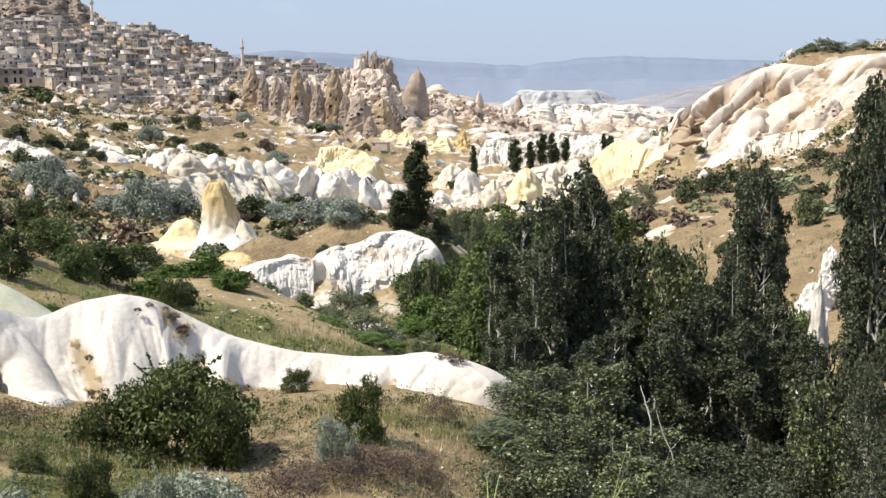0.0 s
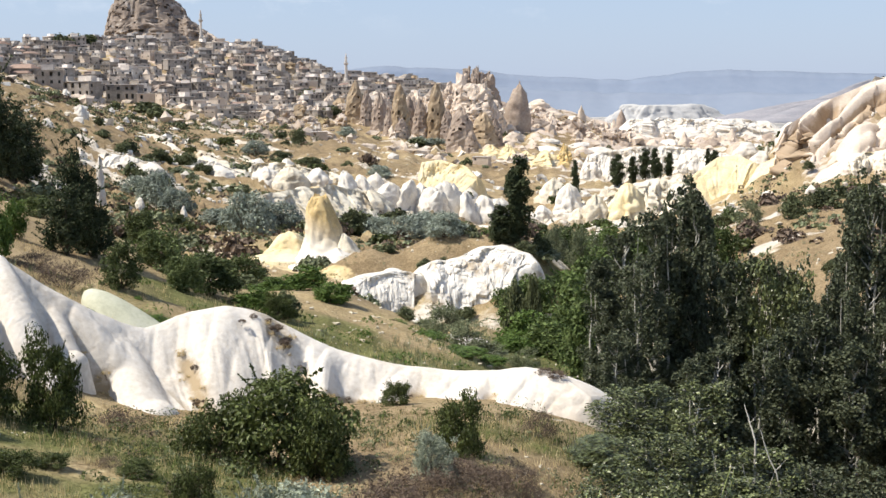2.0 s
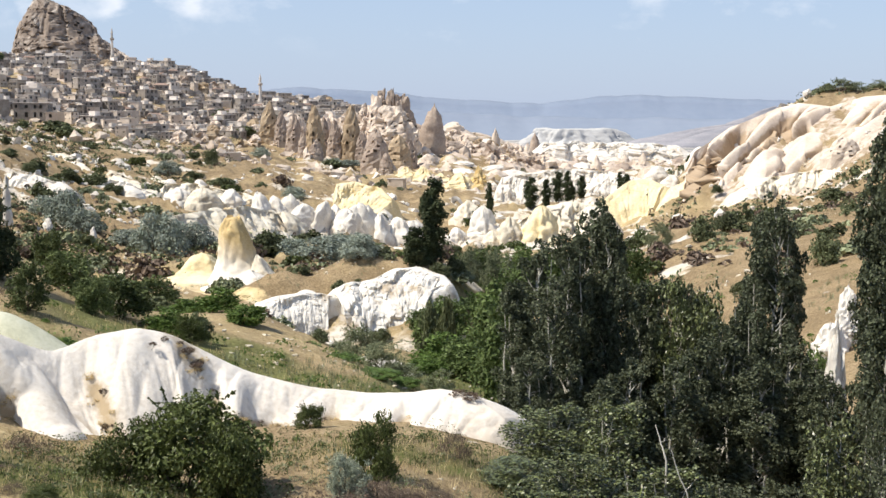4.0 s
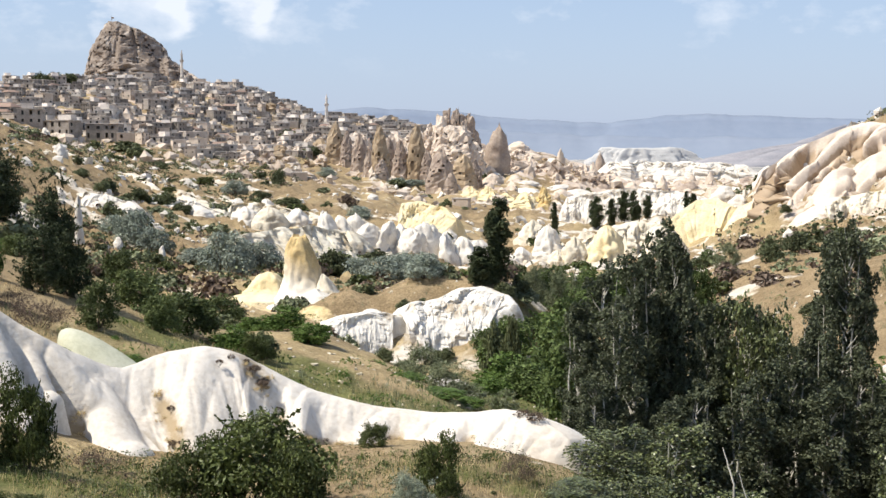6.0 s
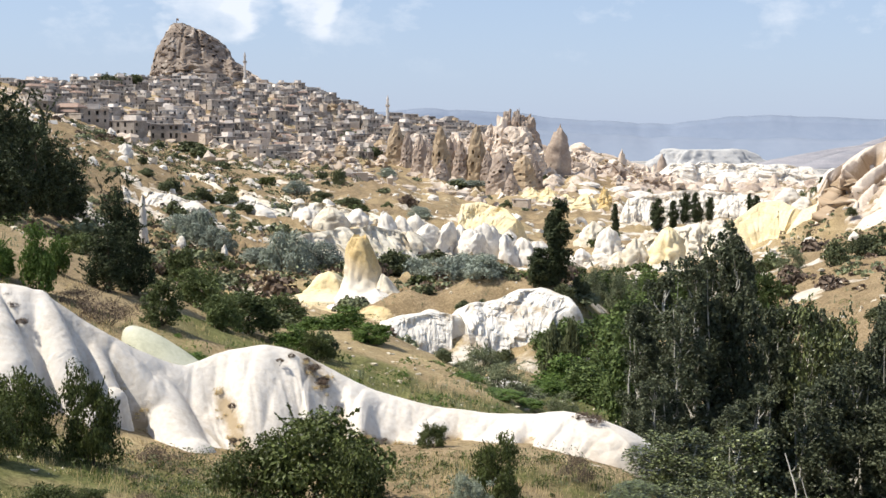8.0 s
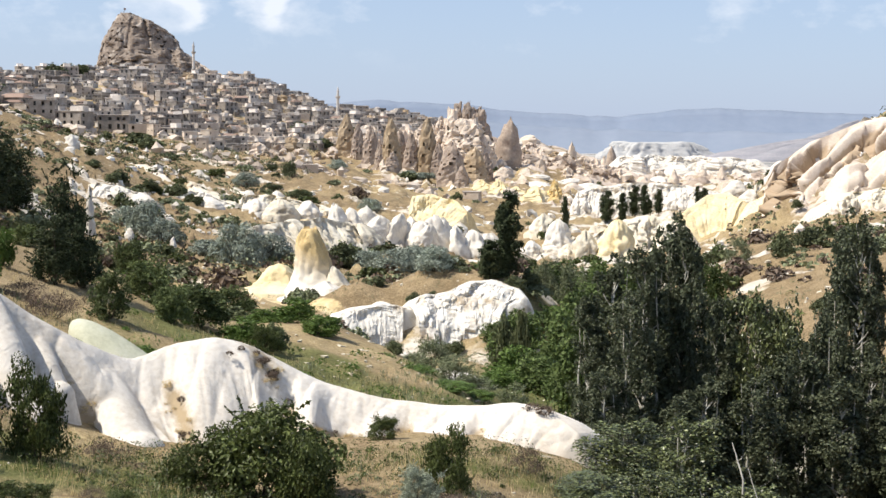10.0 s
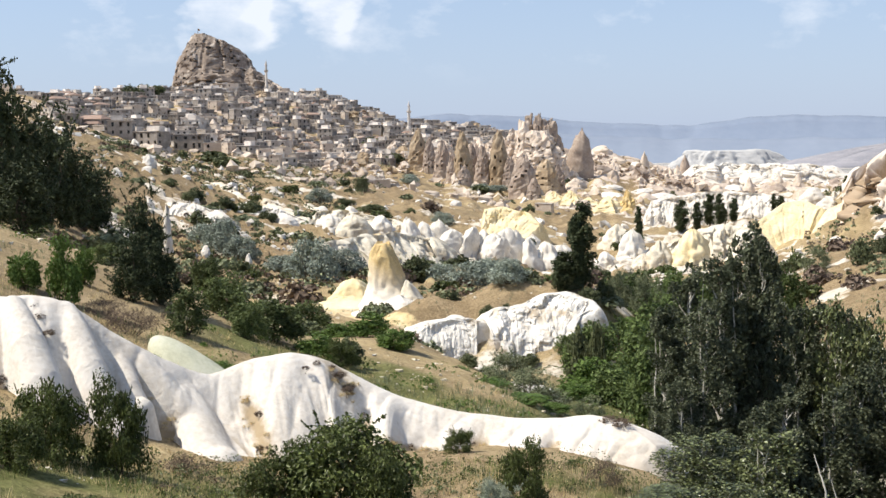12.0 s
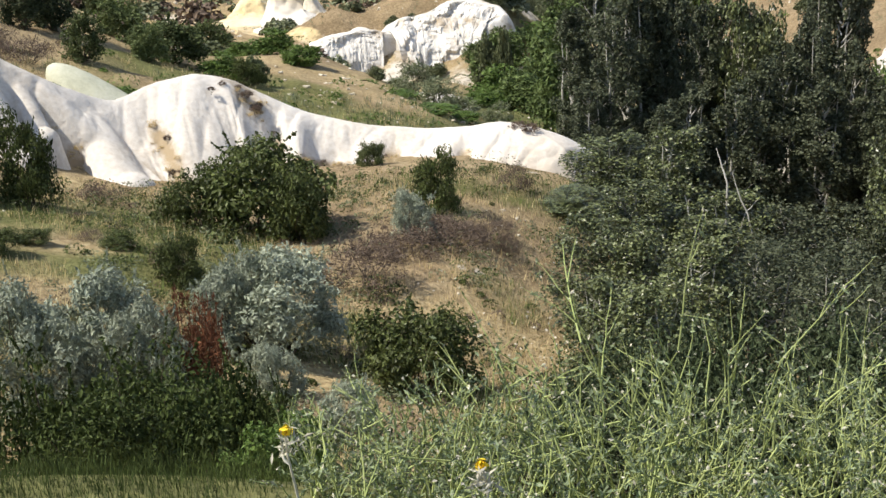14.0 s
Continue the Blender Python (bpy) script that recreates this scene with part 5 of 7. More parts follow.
# ---- plants ----
def leaf_mesh(name, centres, size, aspect, mat, seed, out=None, spread=0.7, droop=0.3):
    """Many single leaves, each a small folded blade whose face looks about the way out."""
    rng = np.random.default_rng(seed)
    n = len(centres)
    nrm = rng.normal(size=(n, 3)) * (1.0 if out is None else spread)
    if out is not None:
        nrm = nrm + out
    nrm /= np.linalg.norm(nrm, axis=1)[:, None]
    d = np.cross(nrm, rng.normal(size=(n, 3)) + 1e-6) - (0, 0, droop)
    d -= nrm * (d * nrm).sum(1)[:, None]
    d /= np.linalg.norm(d, axis=1)[:, None]
    side = np.cross(nrm, d)
    L = (size * rng.uniform(0.6, 1.35, n))[:, None]
    W = L * aspect
    c = np.asarray(centres)
    v = np.stack([c - d * L * 0.5, c + side * W * 0.5 + nrm * W * 0.18, c + d * L * 0.5, c - side * W * 0.5 + nrm * W * 0.18], 1).reshape(-1, 3)
    f = np.arange(n * 4).reshape(-1, 4)
    return mesh_from(name, v, f, mat)


def tubes(name, lines, mat, sides=5):
    """Tapered stems along polylines of (point, radius)."""
    V, Fs, base = [], [], 0
    for line in lines:
        for k, (p, r) in enumerate(line):
            q = line[min(k + 1, len(line) - 1)][0] - line[max(k - 1, 0)][0]
            a = q.orthogonal().normalized() if q.length > 1e-9 else Vector((1, 0, 0))
            b = q.cross(a).normalized()
            for j in range(sides):
                t = 2 * math.pi * j / sides
                V.append(p + a * (r * math.cos(t)) + b * (r * math.sin(t)))
        for k in range(len(line) - 1):
            for j in range(sides):
                j2 = (j + 1) % sides
                Fs.append((base + k * sides + j, base + k * sides + j2, base + (k + 1) * sides + j2, base + (k + 1) * sides + j))
        base += len(line) * sides
    return mesh_from(name, [tuple(v) for v in V], Fs, mat, True)


def bent(start, end, r0, r1, rng, wobble=0.08, n=6):
    L = (end - start).length
    pts = []
    for k in range(n + 1):
        u = k / n
        off = Vector((rng.gauss(0, 1), rng.gauss(0, 1), rng.gauss(0, 0.5))) * wobble * L * (u * (1 - u) * 2 + 0.1 * (0 < k))
        pts.append((start.lerp(end, u) + off, r0 + (r1 - r0) * u))
    return pts


def clump_points(rng, blobs, n, shell=0.5):
    """Points in the outer shells of many ellipsoid clumps (centre, radii)."""
    weights = np.array([b[1][0] * b[1][1] for b in blobs])
    which = rng.choice(len(blobs), n, p=weights / weights.sum())
    d = rng.normal(size=(n, 3))
    d /= np.linalg.norm(d, axis=1)[:, None]
    d[:, 2] = np.where(rng.random(n) < 0.55, np.abs(d[:, 2]), d[:, 2])       # fuller above than below
    rad = shell + (1.08 - shell) * rng.random(n) ** 0.7
    C, Rr = np.array([b[0] for b in blobs])[which], np.array([b[1] for b in blobs])[which]
    return C + d * Rr * rad[:, None], d


def poplar_meshes(h, w, seed, leaves, size, mat, bark, low=0.12, trunks=1, full=1.0, spread=0.7):
    """A narrow tree with upright limbs: meshes of trunk, limbs and crown."""
    rng, nrng = random.Random(seed), np.random.default_rng(seed)
    trunk, limbs, blobs = [], [], []
    for t in range(trunks):
        foot = Vector((rng.uniform(-.8, .8), rng.uniform(-.8, .8), -0.4)) * (t > 0) + Vector((0, 0, -0.4)) * (t == 0)
        tip = Vector((rng.uniform(-.2, .2) * w, rng.uniform(-.2, .2) * w, h * rng.uniform(0.86, 0.97)))
        trunk.append(bent(foot, tip, 0.011 * h, 0.015, rng, 0.015, 9))
    for k in range(46):
        u = low + (0.95 - low) * (k + rng.random()) / 46
        a = rng.uniform(0, 2 * math.pi)
        v = (u - low) / (1 - low)
        prof = min(1.0, 0.62 + 1.5 * v) * min(1.0, (1.06 - v) * 2.3) ** 0.75
        reach = w * 0.5 * prof * rng.uniform(0.5, 1.0)
        root = Vector((0, 0, u * h * 0.93))
        end = root + Vector((math.cos(a) * reach, math.sin(a) * reach, h * rng.uniform(0.04, 0.10)))
        limbs.append(bent(root, end, 0.0035 * h, 0.008, rng, 0.05, 4))
        for f in (0.5, 0.8, 1.0):
            c = root.lerp(end, f) + Vector((rng.gauss(0, .05), rng.gauss(0, .05), rng.gauss(0.01, .06))) * w
            s = w * rng.uniform(0.09, 0.17) * full * (0.6 + 0.4 * prof)
            blobs.append((tuple(c), (s, s, s * rng.uniform(1.0, 1.8))))
    for k in range(4):
        blobs.append(((rng.gauss(0, .03) * w, rng.gauss(0, .03) * w, h * (0.91 + 0.02 * k)), (w * .06, w * .06, h * .022)))
    pts, d = clump_points(nrng, blobs, leaves, 0.55)
    return (tubes("trunk", trunk, bark, 7), tubes("branchwork", limbs, bark, 4), leaf_mesh("crown", pts, size, 0.8, mat, seed, d + (0, 0, 0.25), spread))


def bush_meshes(h, w, seed, leaves, size, aspect, mat, bark, stems=6, lumpy=0.17, low=0.0, shoots=0, shell=0.6, count=46, spread=0.7, ragged=0.0):
    """A spreading shrub or small tree, leafy down to low * height: meshes of stems and crown."""
    rng, nrng = random.Random(seed), np.random.default_rng(seed)
    lines, blobs = [], []
    stretch = [rng.uniform(0.72, 1.1) for _ in range(9)]
    for k in range(count):
        a, e = rng.uniform(0, 2 * math.pi), math.asin(rng.uniform(-0.5, 1.0))
        r = rng.uniform(0.55, 0.9) * stretch[int(a / 0.7) % 9]
        if ragged:                             # uneven limbs that stand apart
            r *= 1 + ragged * (noise.noise(Vector((math.cos(a) * 1.6 + seed, math.sin(a) * 1.6, e * 1.4))) * 1.6 + rng.uniform(-0.3, 0.35))
        s = w * lumpy * rng.uniform(0.55, 1.1)
        z = h * (low + (1 - low) * (0.25 + 0.67 * r * math.sin(e)))
        c = Vector((math.cos(a) * math.cos(e) * w / 2 * r, math.sin(a) * math.cos(e) * w / 2 * r, max(z, low * h + s * 0.35)))
        blobs.append((tuple(c), (s, s, s * 0.9 * min(1.3, h / w + 0.2))))
        if k < stems * 2:
            lines.append(bent(Vector((rng.gauss(0, .04) * w, rng.gauss(0, .04) * w, -0.3)), c, 0.016 * h, 0.006, rng, 0.06, 5))
    pts, d = clump_points(nrng, blobs, leaves - shoots * 14, shell)
    pts[:, 2] = np.maximum(pts[:, 2], 0.02 + 0.05 * nrng.random(len(pts)))
    out = d + (0, 0, 0.3)
    if shoots:
        P, Dd = [], []
        for k in range(shoots):
            c, s = blobs[rng.randrange(len(blobs))]
            v = Vector((rng.gauss(0, 1), rng.gauss(0, 1), abs(rng.gauss(0, 1)) + 0.4)).normalized()
            st = Vector(c) + Vector((v.x * s[0], v.y * s[1], v.z * s[2]))
            L = rng.uniform(0.06, 0.16) * h
            for q in range(14):
                P.append(tuple(st + v * L * q / 13))
                Dd.append((rng.gauss(0, 1), rng.gauss(0, 1), rng.gauss(0.4, 1)))
        pts, out = np.concatenate([pts, P]), np.concatenate([out, Dd])
    return (tubes("branchwork", lines, bark, 5), leaf_mesh("crown", pts, size, aspect, mat, seed, out, spread))


def plant(name, names, meshes, spec, base, label, category, group="", turn=None, lift=0.0):
    """One plant at (x, y, height, width), from meshes made at the size base (height, width)."""
    x, y, h, w = spec
    turn = random.uniform(0, 6.28) if turn is None else turn
    w = w * (1.15 if len(names) == 2 and math.hypot(x, y) < 60 else 1.0)
    e = thing(name, on_ground(x, y) + Vector((0, 0, lift)), label, category, group, turn=turn, scale=(w / base[1], w / base[1], h / base[0]))
    for n, m in zip(names, meshes):
        part(n, m, e)
    return e


TRUNKED, STEMMED = ("trunk", "branchwork", "crown"), ("branchwork", "crown")
poplars = [poplar_meshes(17, 3.6, 10 + k, 11000, 0.20, leaf_poplar, bark_pale, low=(0.12, 0.30, 0.2, 0.36)[k], trunks=2 + k % 3, full=0.9, spread=1.1) for k in range(4)]
saplings = [poplar_meshes(8, 3.6, 20 + k, 9500, 0.155, leaf_sapling, bark_pale, low=0.03, trunks=3, full=1.1, spread=1.2) for k in range(3)]
thin_poplars = [poplar_meshes(8, 3.6, 26 + k, 6500, 0.14, leaf_poplar, bark_pale, low=0.10, trunks=3, full=1.0, spread=1.1) for k in range(2)]
dark_poplars = [poplar_meshes(14, 4.0, 30 + k, 8000, 0.36, leaf_deep, bark_dark, low=0.0, full=1.35) for k in range(2)]
shrubs = [bush_meshes(2.7, 3.8, 40 + k, 9000, 0.14, 0.6, leaf_dark, bark_dark, shoots=45, lumpy=0.17, shell=0.2, count=50, ragged=0.22) for k in range(3)]
silver_near = [bush_meshes(2.2, 2.8, 50 + k, 13000, 0.11, 0.30, leaf_silver, bark_dark, shoots=90, shell=0.35, lumpy=0.11, count=70, spread=0.6, ragged=0.12) for k in range(2)]
slope_trees = [bush_meshes(6, 5, 60 + k, 5200, 0.30, 0.65, leaf_mid, bark_dark, stems=4, shoots=60) for k in range(3)]
valley_trees = [bush_meshes(6, 5, 160 + k, 5200, 0.30, 0.65, leaf_valley, bark_dark, stems=4, shoots=60, ragged=0.2) for k in range(3)]
pines = [bush_meshes(10, 6, 62 + k, 7000, 0.36, 0.5, leaf_deep, bark_dark, stems=4, shoots=120, count=70, lumpy=0.14, shell=0.3, ragged=0.3) for k in range(2)]
bright_trees = [bush_meshes(3, 3, 65 + k, 4200, 0.20, 0.65, leaf_bright, bark_dark, stems=4, shoots=40) for k in range(2)]
far_bushes = [bush_meshes(4, 5, 70 + k, 2200, 0.44, 0.7, leaf_far, bark_dark, lumpy=0.22) for k in range(3)]
far_silver = [bush_meshes(4, 5, 80 + k, 4200, 0.28, 0.55, leaf_oleaster, bark_dark, lumpy=0.20) for k in range(2)]
grey_bushes = [bush_meshes(3, 3.5, 85 + k, 5500, 0.16, 0.4, leaf_grey, bark_dark, shoots=60, shell=0.3, spread=1.2) for k in range(2)]
town_bushes = [bush_meshes(4, 5, 75 + k, 500, 0.9, 0.8, leaf_far, bark_dark, lumpy=0.22) for k in range(2)]
thickets = [bush_meshes(0.9, 1.3, 100 + k, 5200, 0.042, 0.42, thicket_leaf, bark_dark, stems=9, shoots=70, shell=0.35, count=60, spread=1.2) for k in range(2)]
dry_bushes = [bush_meshes(1.5, 3, 90 + k, 4500, 0.12, 0.18, leaf_dry, bark_dark, shoots=80, shell=0.2, spread=1.5) for k in range(2)]
rust_bush = bush_meshes(0.8, 1.2, 95, 3500, 0.07, 0.2, leaf_rust, bark_dark, shoots=40, shell=0.2, spread=1.5)


def plant_all(name, names, protos, base, label, category, group, specs):
    for k, spec in enumerate(specs):
        plant(name, names, protos[k % len(protos)], spec, base, label, category, group)


# the poplar grove in the gully
plant_all("poplar_tree", TRUNKED, poplars, (17, 3.6), "tall dark green poplar with pale trunk in the gully", "tree", "poplar grove", [
    (5.91, 51.66, 15.65, 2.9), (4.56, 49.79, 13.31, 2.55), (3.65, 54.88, 12.5, 2.81), (2.46, 51.94, 9.66, 2.17), (7.35, 54.51, 13.71, 2.04), (9.87, 59.18, 13.22, 2.37),
    (11.69, 60.89, 12.49, 2.16), (8.65, 57.35, 12.95, 2.02), (14.78, 56.09, 16.22, 2.69), (14.54, 58.21, 15.51, 2.23), (15.76, 56.86, 14.32, 1.64), (15.75, 44.4, 18.39, 2.4), (16.3, 48.2, 13.2, 1.7), (13.9, 44.6, 9.2, 1.9),
    (15.69, 43.24, 17.13, 2.35), (17.63, 44.65, 16.35, 2.67), (3.84, 47.85, 10.29, 2.23), (12.59, 54.57, 11.55, 2.34), (12.48, 52.54, 12.83, 2.13), (6.25, 50.62, 15.53, 2.13), (5.43, 52.72, 14.69, 2.21), (11.68, 56.81, 12.41, 2.02), (12.18, 48.49, 12.13, 2.32), (15.59, 53.79, 8.6, 2.34)])
plant_all("poplar_tree", TRUNKED, poplars, (17, 3.6), "younger poplar in the thick of the grove", "tree", "young poplars", [
    (10.82, 48.82, 11.78, 2.55), (9.46, 47.06, 11.33, 2.45), (13.85, 50.12, 10.61, 2.41), (14.33, 47.9, 8.7, 2.09), (8.17, 45.27, 10.09, 2.56), (11.55, 45.56, 10.15, 2.62),
    (6.56, 45.53, 9.58, 2.35), (5.3, 43.68, 7.1, 2.25), (14.33, 45.81, 7.9, 1.78), (2.74, 45.92, 5.45, 1.71)])
plant_all("poplar_sapling", TRUNKED, saplings, (8, 3.6), "leafy poplar sapling at the edge of the grove", "tree", "poplar saplings", [
    (3.04, 37.88, 2.4, 3), (1.64, 33.96, 0.73, 2.37), (4.62, 36.71, 4.33, 2.75), (6.4, 35.43, 3.75, 3.01), (3.14, 31.85, 2.48, 2.38), (4.69, 30.64, 2.83, 2.59), (1.56, 24.95, 2.89, 1.97), (2.41, 23.88, 3.11, 2.01), (3.37, 21.74, 3.29, 1.94), (1.31, 18.95, 2.42, 1.5), (2.13, 17.87, 2.55, 1.67), (9.2, 59.3, 12.6, 3.0), (10.4, 57.1, 13.0, 3.0), (11.5, 55.9, 12.6, 2.8), (11.1, 34.6, 7.2, 2.4)])
plant_all("poplar_sapling", TRUNKED, thin_poplars, (8, 3.6), "thin dark young poplar in the shade of the grove", "tree", "young poplars", [
    (8.47, 36.02, 4.45, 3.09), (10, 35.62, 4.83, 2.92), (6.57, 30.29, 3.09, 2.59), (10.89, 34.31, 5.67, 2.01), (12.67, 35.82, 8.01, 2.29), (7.87, 28.95, 3.62, 2.51), (11.51, 30.93, 5.84, 2.3), (4.59, 21.52, 3.35, 1.94), (5.5, 20.27, 3.44, 1.85), (5.35, 17.19, 3.13, 1.5)])

# the dark poplars further down the valley
plant_all("dark_poplar", TRUNKED, dark_poplars, (14, 4.0), "dense dark poplar standing in the pale valley", "tree", "dark poplars", [
    (-2.75, 136.4, 9.8, 2.9), (-3.5, 136.0, 8.3, 2.2), (-4.9, 135.4, 4.5, 2.4), (8.24, 328.06, 12, 2.29), (22.49, 378.23, 9.9, 4.57), (27.72, 387.52, 9.33, 3.25), (32.93, 403.07, 10.27, 4.13), (35.13, 394.16, 10.4, 3.31), (41.62, 413.29, 8.31, 3.09),
    (53.95, 409.77, 6.31, 2.11), (54.06, 394.02, 4.62, 2.77), (38.26, 410.14, 5.39, 2.68)])
plant_all("valley_bush", STEMMED, far_bushes, (4, 5), "dark green bush on the valley floor", "bush", "valley bushes", [
    (-4.83, 136.13, 3.56, 2.78), (-1.8, 241.27, 3.67, 4.48), (6.14, 299.77, 5.26, 5.57), (-29.53, 183.85, 4.08, 4.5), (28.92, 199.34, 2.44, 3.74), (59.99, 283.7, 1.97, 2.69), (66.19, 214.17, 2.37, 5.62),
    (69.43, 290.66, 3.15, 2.77), (-18.71, 300.26, 1.61, 2.51), (33.73, 167.92, 3.27, 3.18), (38.83, 177.08, 3.3, 3.7), (35.72, 118.36, 3.08, 2.87), (26.94, 114.66, 1.55, 2.19), (-10.64, 130.57, 1.83, 2.07), (-7.65, 131.78, 1.83, 1.59), (-12.77, 130.38, 1.27, 1.82), (-3.08, 124.96, 2.25, 3.48), (-14.82, 123.11, 0.76, 2.88), (-8.12, 123.73, 1.46, 2.3), (-2.91, 118.96, 6.39, 2.43), (-2.01, 133.98, 1.46, 2.49), (-3.83, 135.95, 0.67, 2.53), (-0.33, 138.0, 3.08, 2.31), (-1.05, 116.0, 7.59, 2.15)])

# the green wood in the valley bottom
plant_all("valley_tree", STEMMED, valley_trees, (6, 5), "leafy green tree in the valley bottom", "tree", "valley trees", [
    (2.96, 174.98, 8.43, 10.56), (8.96, 164.76, 8.93, 7.66), (-0.86, 130, 1.42, 6.64), (-2.49, 119.97, 4.04, 5.01), (3.74, 119.94, 10.93, 6.69), (0.76, 100, 4.39, 5.57),
    (3.23, 89.94, 7.51, 4.6), (-3.76, 124.94, 2.06, 3.48), (0.52, 185, 5.3, 6.01), (6.31, 139.86, 6.81, 6.5), (-8.34, 189.82, 4.12, 5.29), (21.34, 148.47, 7.13, 4.18), (11.65, 149.55, 8.91, 5.57), (12.01, 64.9, 11.22, 3.37), (10.28, 65.19, 11.04, 3.06), (13.63, 62.53, 10.62, 3.27), (15.67, 64.11, 8.8, 2.76), (17.71, 63.58, 7.42, 2.45), (-0.91, 125, 5.22, 4.64), (18.6, 63.2, 7.0, 2.6), (16.99, 65.84, 9.9, 2.21), (11.43, 56.86, 10.55, 2.96)])
plant_all("bright_tree", STEMMED, bright_trees, (3, 3), "bright green young tree in the valley bottom", "tree", "bright trees", [
    (2.92, 134.97, 3.41, 5.64), (-1.19, 104.99, 3.48, 5.36), (-2.5, 97.97, 1.63, 3.64), (-7.81, 73.59, -0.7, 3.78), (-4.77, 69.84, 0.41, 3.25), (-9.68, 77.4, -0.56, 1.81), (-3.21, 71.93, 0.56, 2.34)])
plant_all("willow_bush", STEMMED, grey_bushes, (3, 3.5), "airy grey-green willow beside the gully", "bush", "willows", [
    (-6.75, 79.71, 2.61, 3.71), (-4.82, 75.85, 2.3, 3.88), (-8.85, 83.53, -0.18, 2.34), (-3.74, 83.92, 0.96, 2.73), (-8.07, 83.61, 0.79, 2.34), (-1.32, 81.99, 1.85, 2.44), (-4.31, 79.88, 1.02, 2.23), (1.62, 149.99, 5.41, 4.32), (4.14, 147.94, 6.78, 3.85), (5.91, 145.88, 7.57, 2.71)])

# silver oleasters on the meadow
plant_all("oleaster_tree", STEMMED, far_silver, (4, 5), "silvery grey oleaster tree on the dry meadow", "tree", "silver oleasters", [
    (-44.22, 177.38, 7.17, 7.64), (-51.3, 189.96, 3.2, 7.31), (-43.07, 192.67, 4.73, 8.25), (-19.71, 176.59, 4.33, 7.42), (-11.19, 139.23, 3.18, 5.45), (-25.16, 184.5, 3.8, 5.53), (-66.08, 204.58, 6.74, 7.98), (-71.35, 210.54, 4.63, 6.6),
    (-61.64, 199.3, 4.24, 5.81), (-45.01, 332.33, 4.71, 6.54), (-87.06, 362.3, 5.02, 7.61), (-59.97, 579.12, 4.14, 9.73), (-48.23, 201.18, 4.66, 7.68), (-17.66, 185.36, 5.02, 6.05), (-87.55, 535.64, 4.4, 10.08), (-51.55, 575.07, 3.69, 13.4)])

# trees and bushes on the western slope
plant_all("slope_pine", STEMMED, pines, (10, 6), "dense dark tree standing on the slope edge", "tree", "dark slope trees", [
    (-67.31, 128.05, 20.01, 7.72), (-68.66, 136.68, 16.56, 7.46), (-71.92, 149.32, 17.25, 8.08), (-79.02, 168.96, 15.4, 8.23), (-82.91, 183.33, 12.51, 9.34), (-86.72, 199.5, 10.29, 6.06), (-83.11, 188.71, 6.35, 6.7), (-59.67, 118.11, 8.52, 6.76), (-25.92, 65.98, 7.0, 2.7), (-25.24, 62.27, 4.26, 2.65), (-24.65, 64.63, 4.41, 2.57)])
plant_all("slope_tree", STEMMED, slope_trees, (6, 5), "dark green tree on the grassy slope", "tree", "slope trees", [
    (-20.56, 57.2, 2.44, 2.12), (-23.24, 71.78, 3.21, 3.15), (-19.78, 69.57, 3.11, 4.03), (-29.07, 114.2, 3.42, 4.38), (-19.86, 65.3, 2.54, 2.22), (-46.04, 135.11, 5.25, 3.98), (-32.72, 76.32, 1.5, 2.31)])
plant_all("bright_bush", STEMMED, bright_trees, (3, 3), "bright green bush on the slope", "bush", "bright bushes", [
    (-27.44, 54.38, 1.99, 1.75), (-25.56, 54.55, 3.2, 1.73), (-28.13, 62.52, 2.31, 1.34), (-17.48, 87.06, 1.79, 3.71), (-13.98, 79.1, 1.5, 2.98), (-16.93, 69.05, 1.33, 2.97), (-17.14, 51.16, 0.5, 1.5), (-19.28, 85.62, 1.03, 2.44), (-1.37, 6.35, 0.89, 0.51), (-1.35, 5.33, 0.42, 0.36)])
plant_all("slope_bush", STEMMED, far_bushes, (4, 5), "low dark bush among the rocks", "bush", "slope bushes", [
    (-26.32, 104.53, 2.17, 4.5), (-15.03, 68.4, 1.81, 1.95), (-9.51, 83.07, 0.92, 1.24), (-85.56, 283.73, 3.51, 6.05), (-77.49, 272.47, 2.83, 5.26), (-97.59, 276.16, 2.33, 3.54), (-88.41, 275.16, 3.11, 4.03), (-79.73, 365.26, 2.73, 5.9),
    (-68.04, 350.22, 2.08, 8.28), (-28.87, 184.27, 3.89, 4.33), (-107.22, 289.25, 2.22, 4.3), (-89.21, 438.09, 5.92, 5.4), (-94.11, 266.18, 2.53, 3.41), (-37.29, 224.49, 2.02, 4.23)])
plant_all("town_tree", STEMMED, town_bushes, (4, 5), "dark tree among the houses", "tree", "town trees", [
    (-327.6, 838.26, 11.31, 12.53), (-336.62, 834.68, 10.6, 10.86), (-318.5, 841.76, 9.46, 10.86), (-328.25, 827.26, 9, 10.74), (-184.67, 559.38, 5.9, 13.67), (-156.43, 488.32, 5.3, 10.47), (-141.65, 732.06, 7.51, 10.38), (-213.04, 874.42, -1.55, 8.36),
    (-111.67, 741.02, 5.7, 8.35), (-112, 641.51, 5.37, 9.07), (-190.75, 859.08, -0.73, 8.17), (-194.41, 693.17, 4.01, 7.35), (-223.04, 642.53, 4.54, 7.58), (-59.31, 570.45, 3.83, 9.05), (-82.99, 628.58, 4.08, 7.65)])
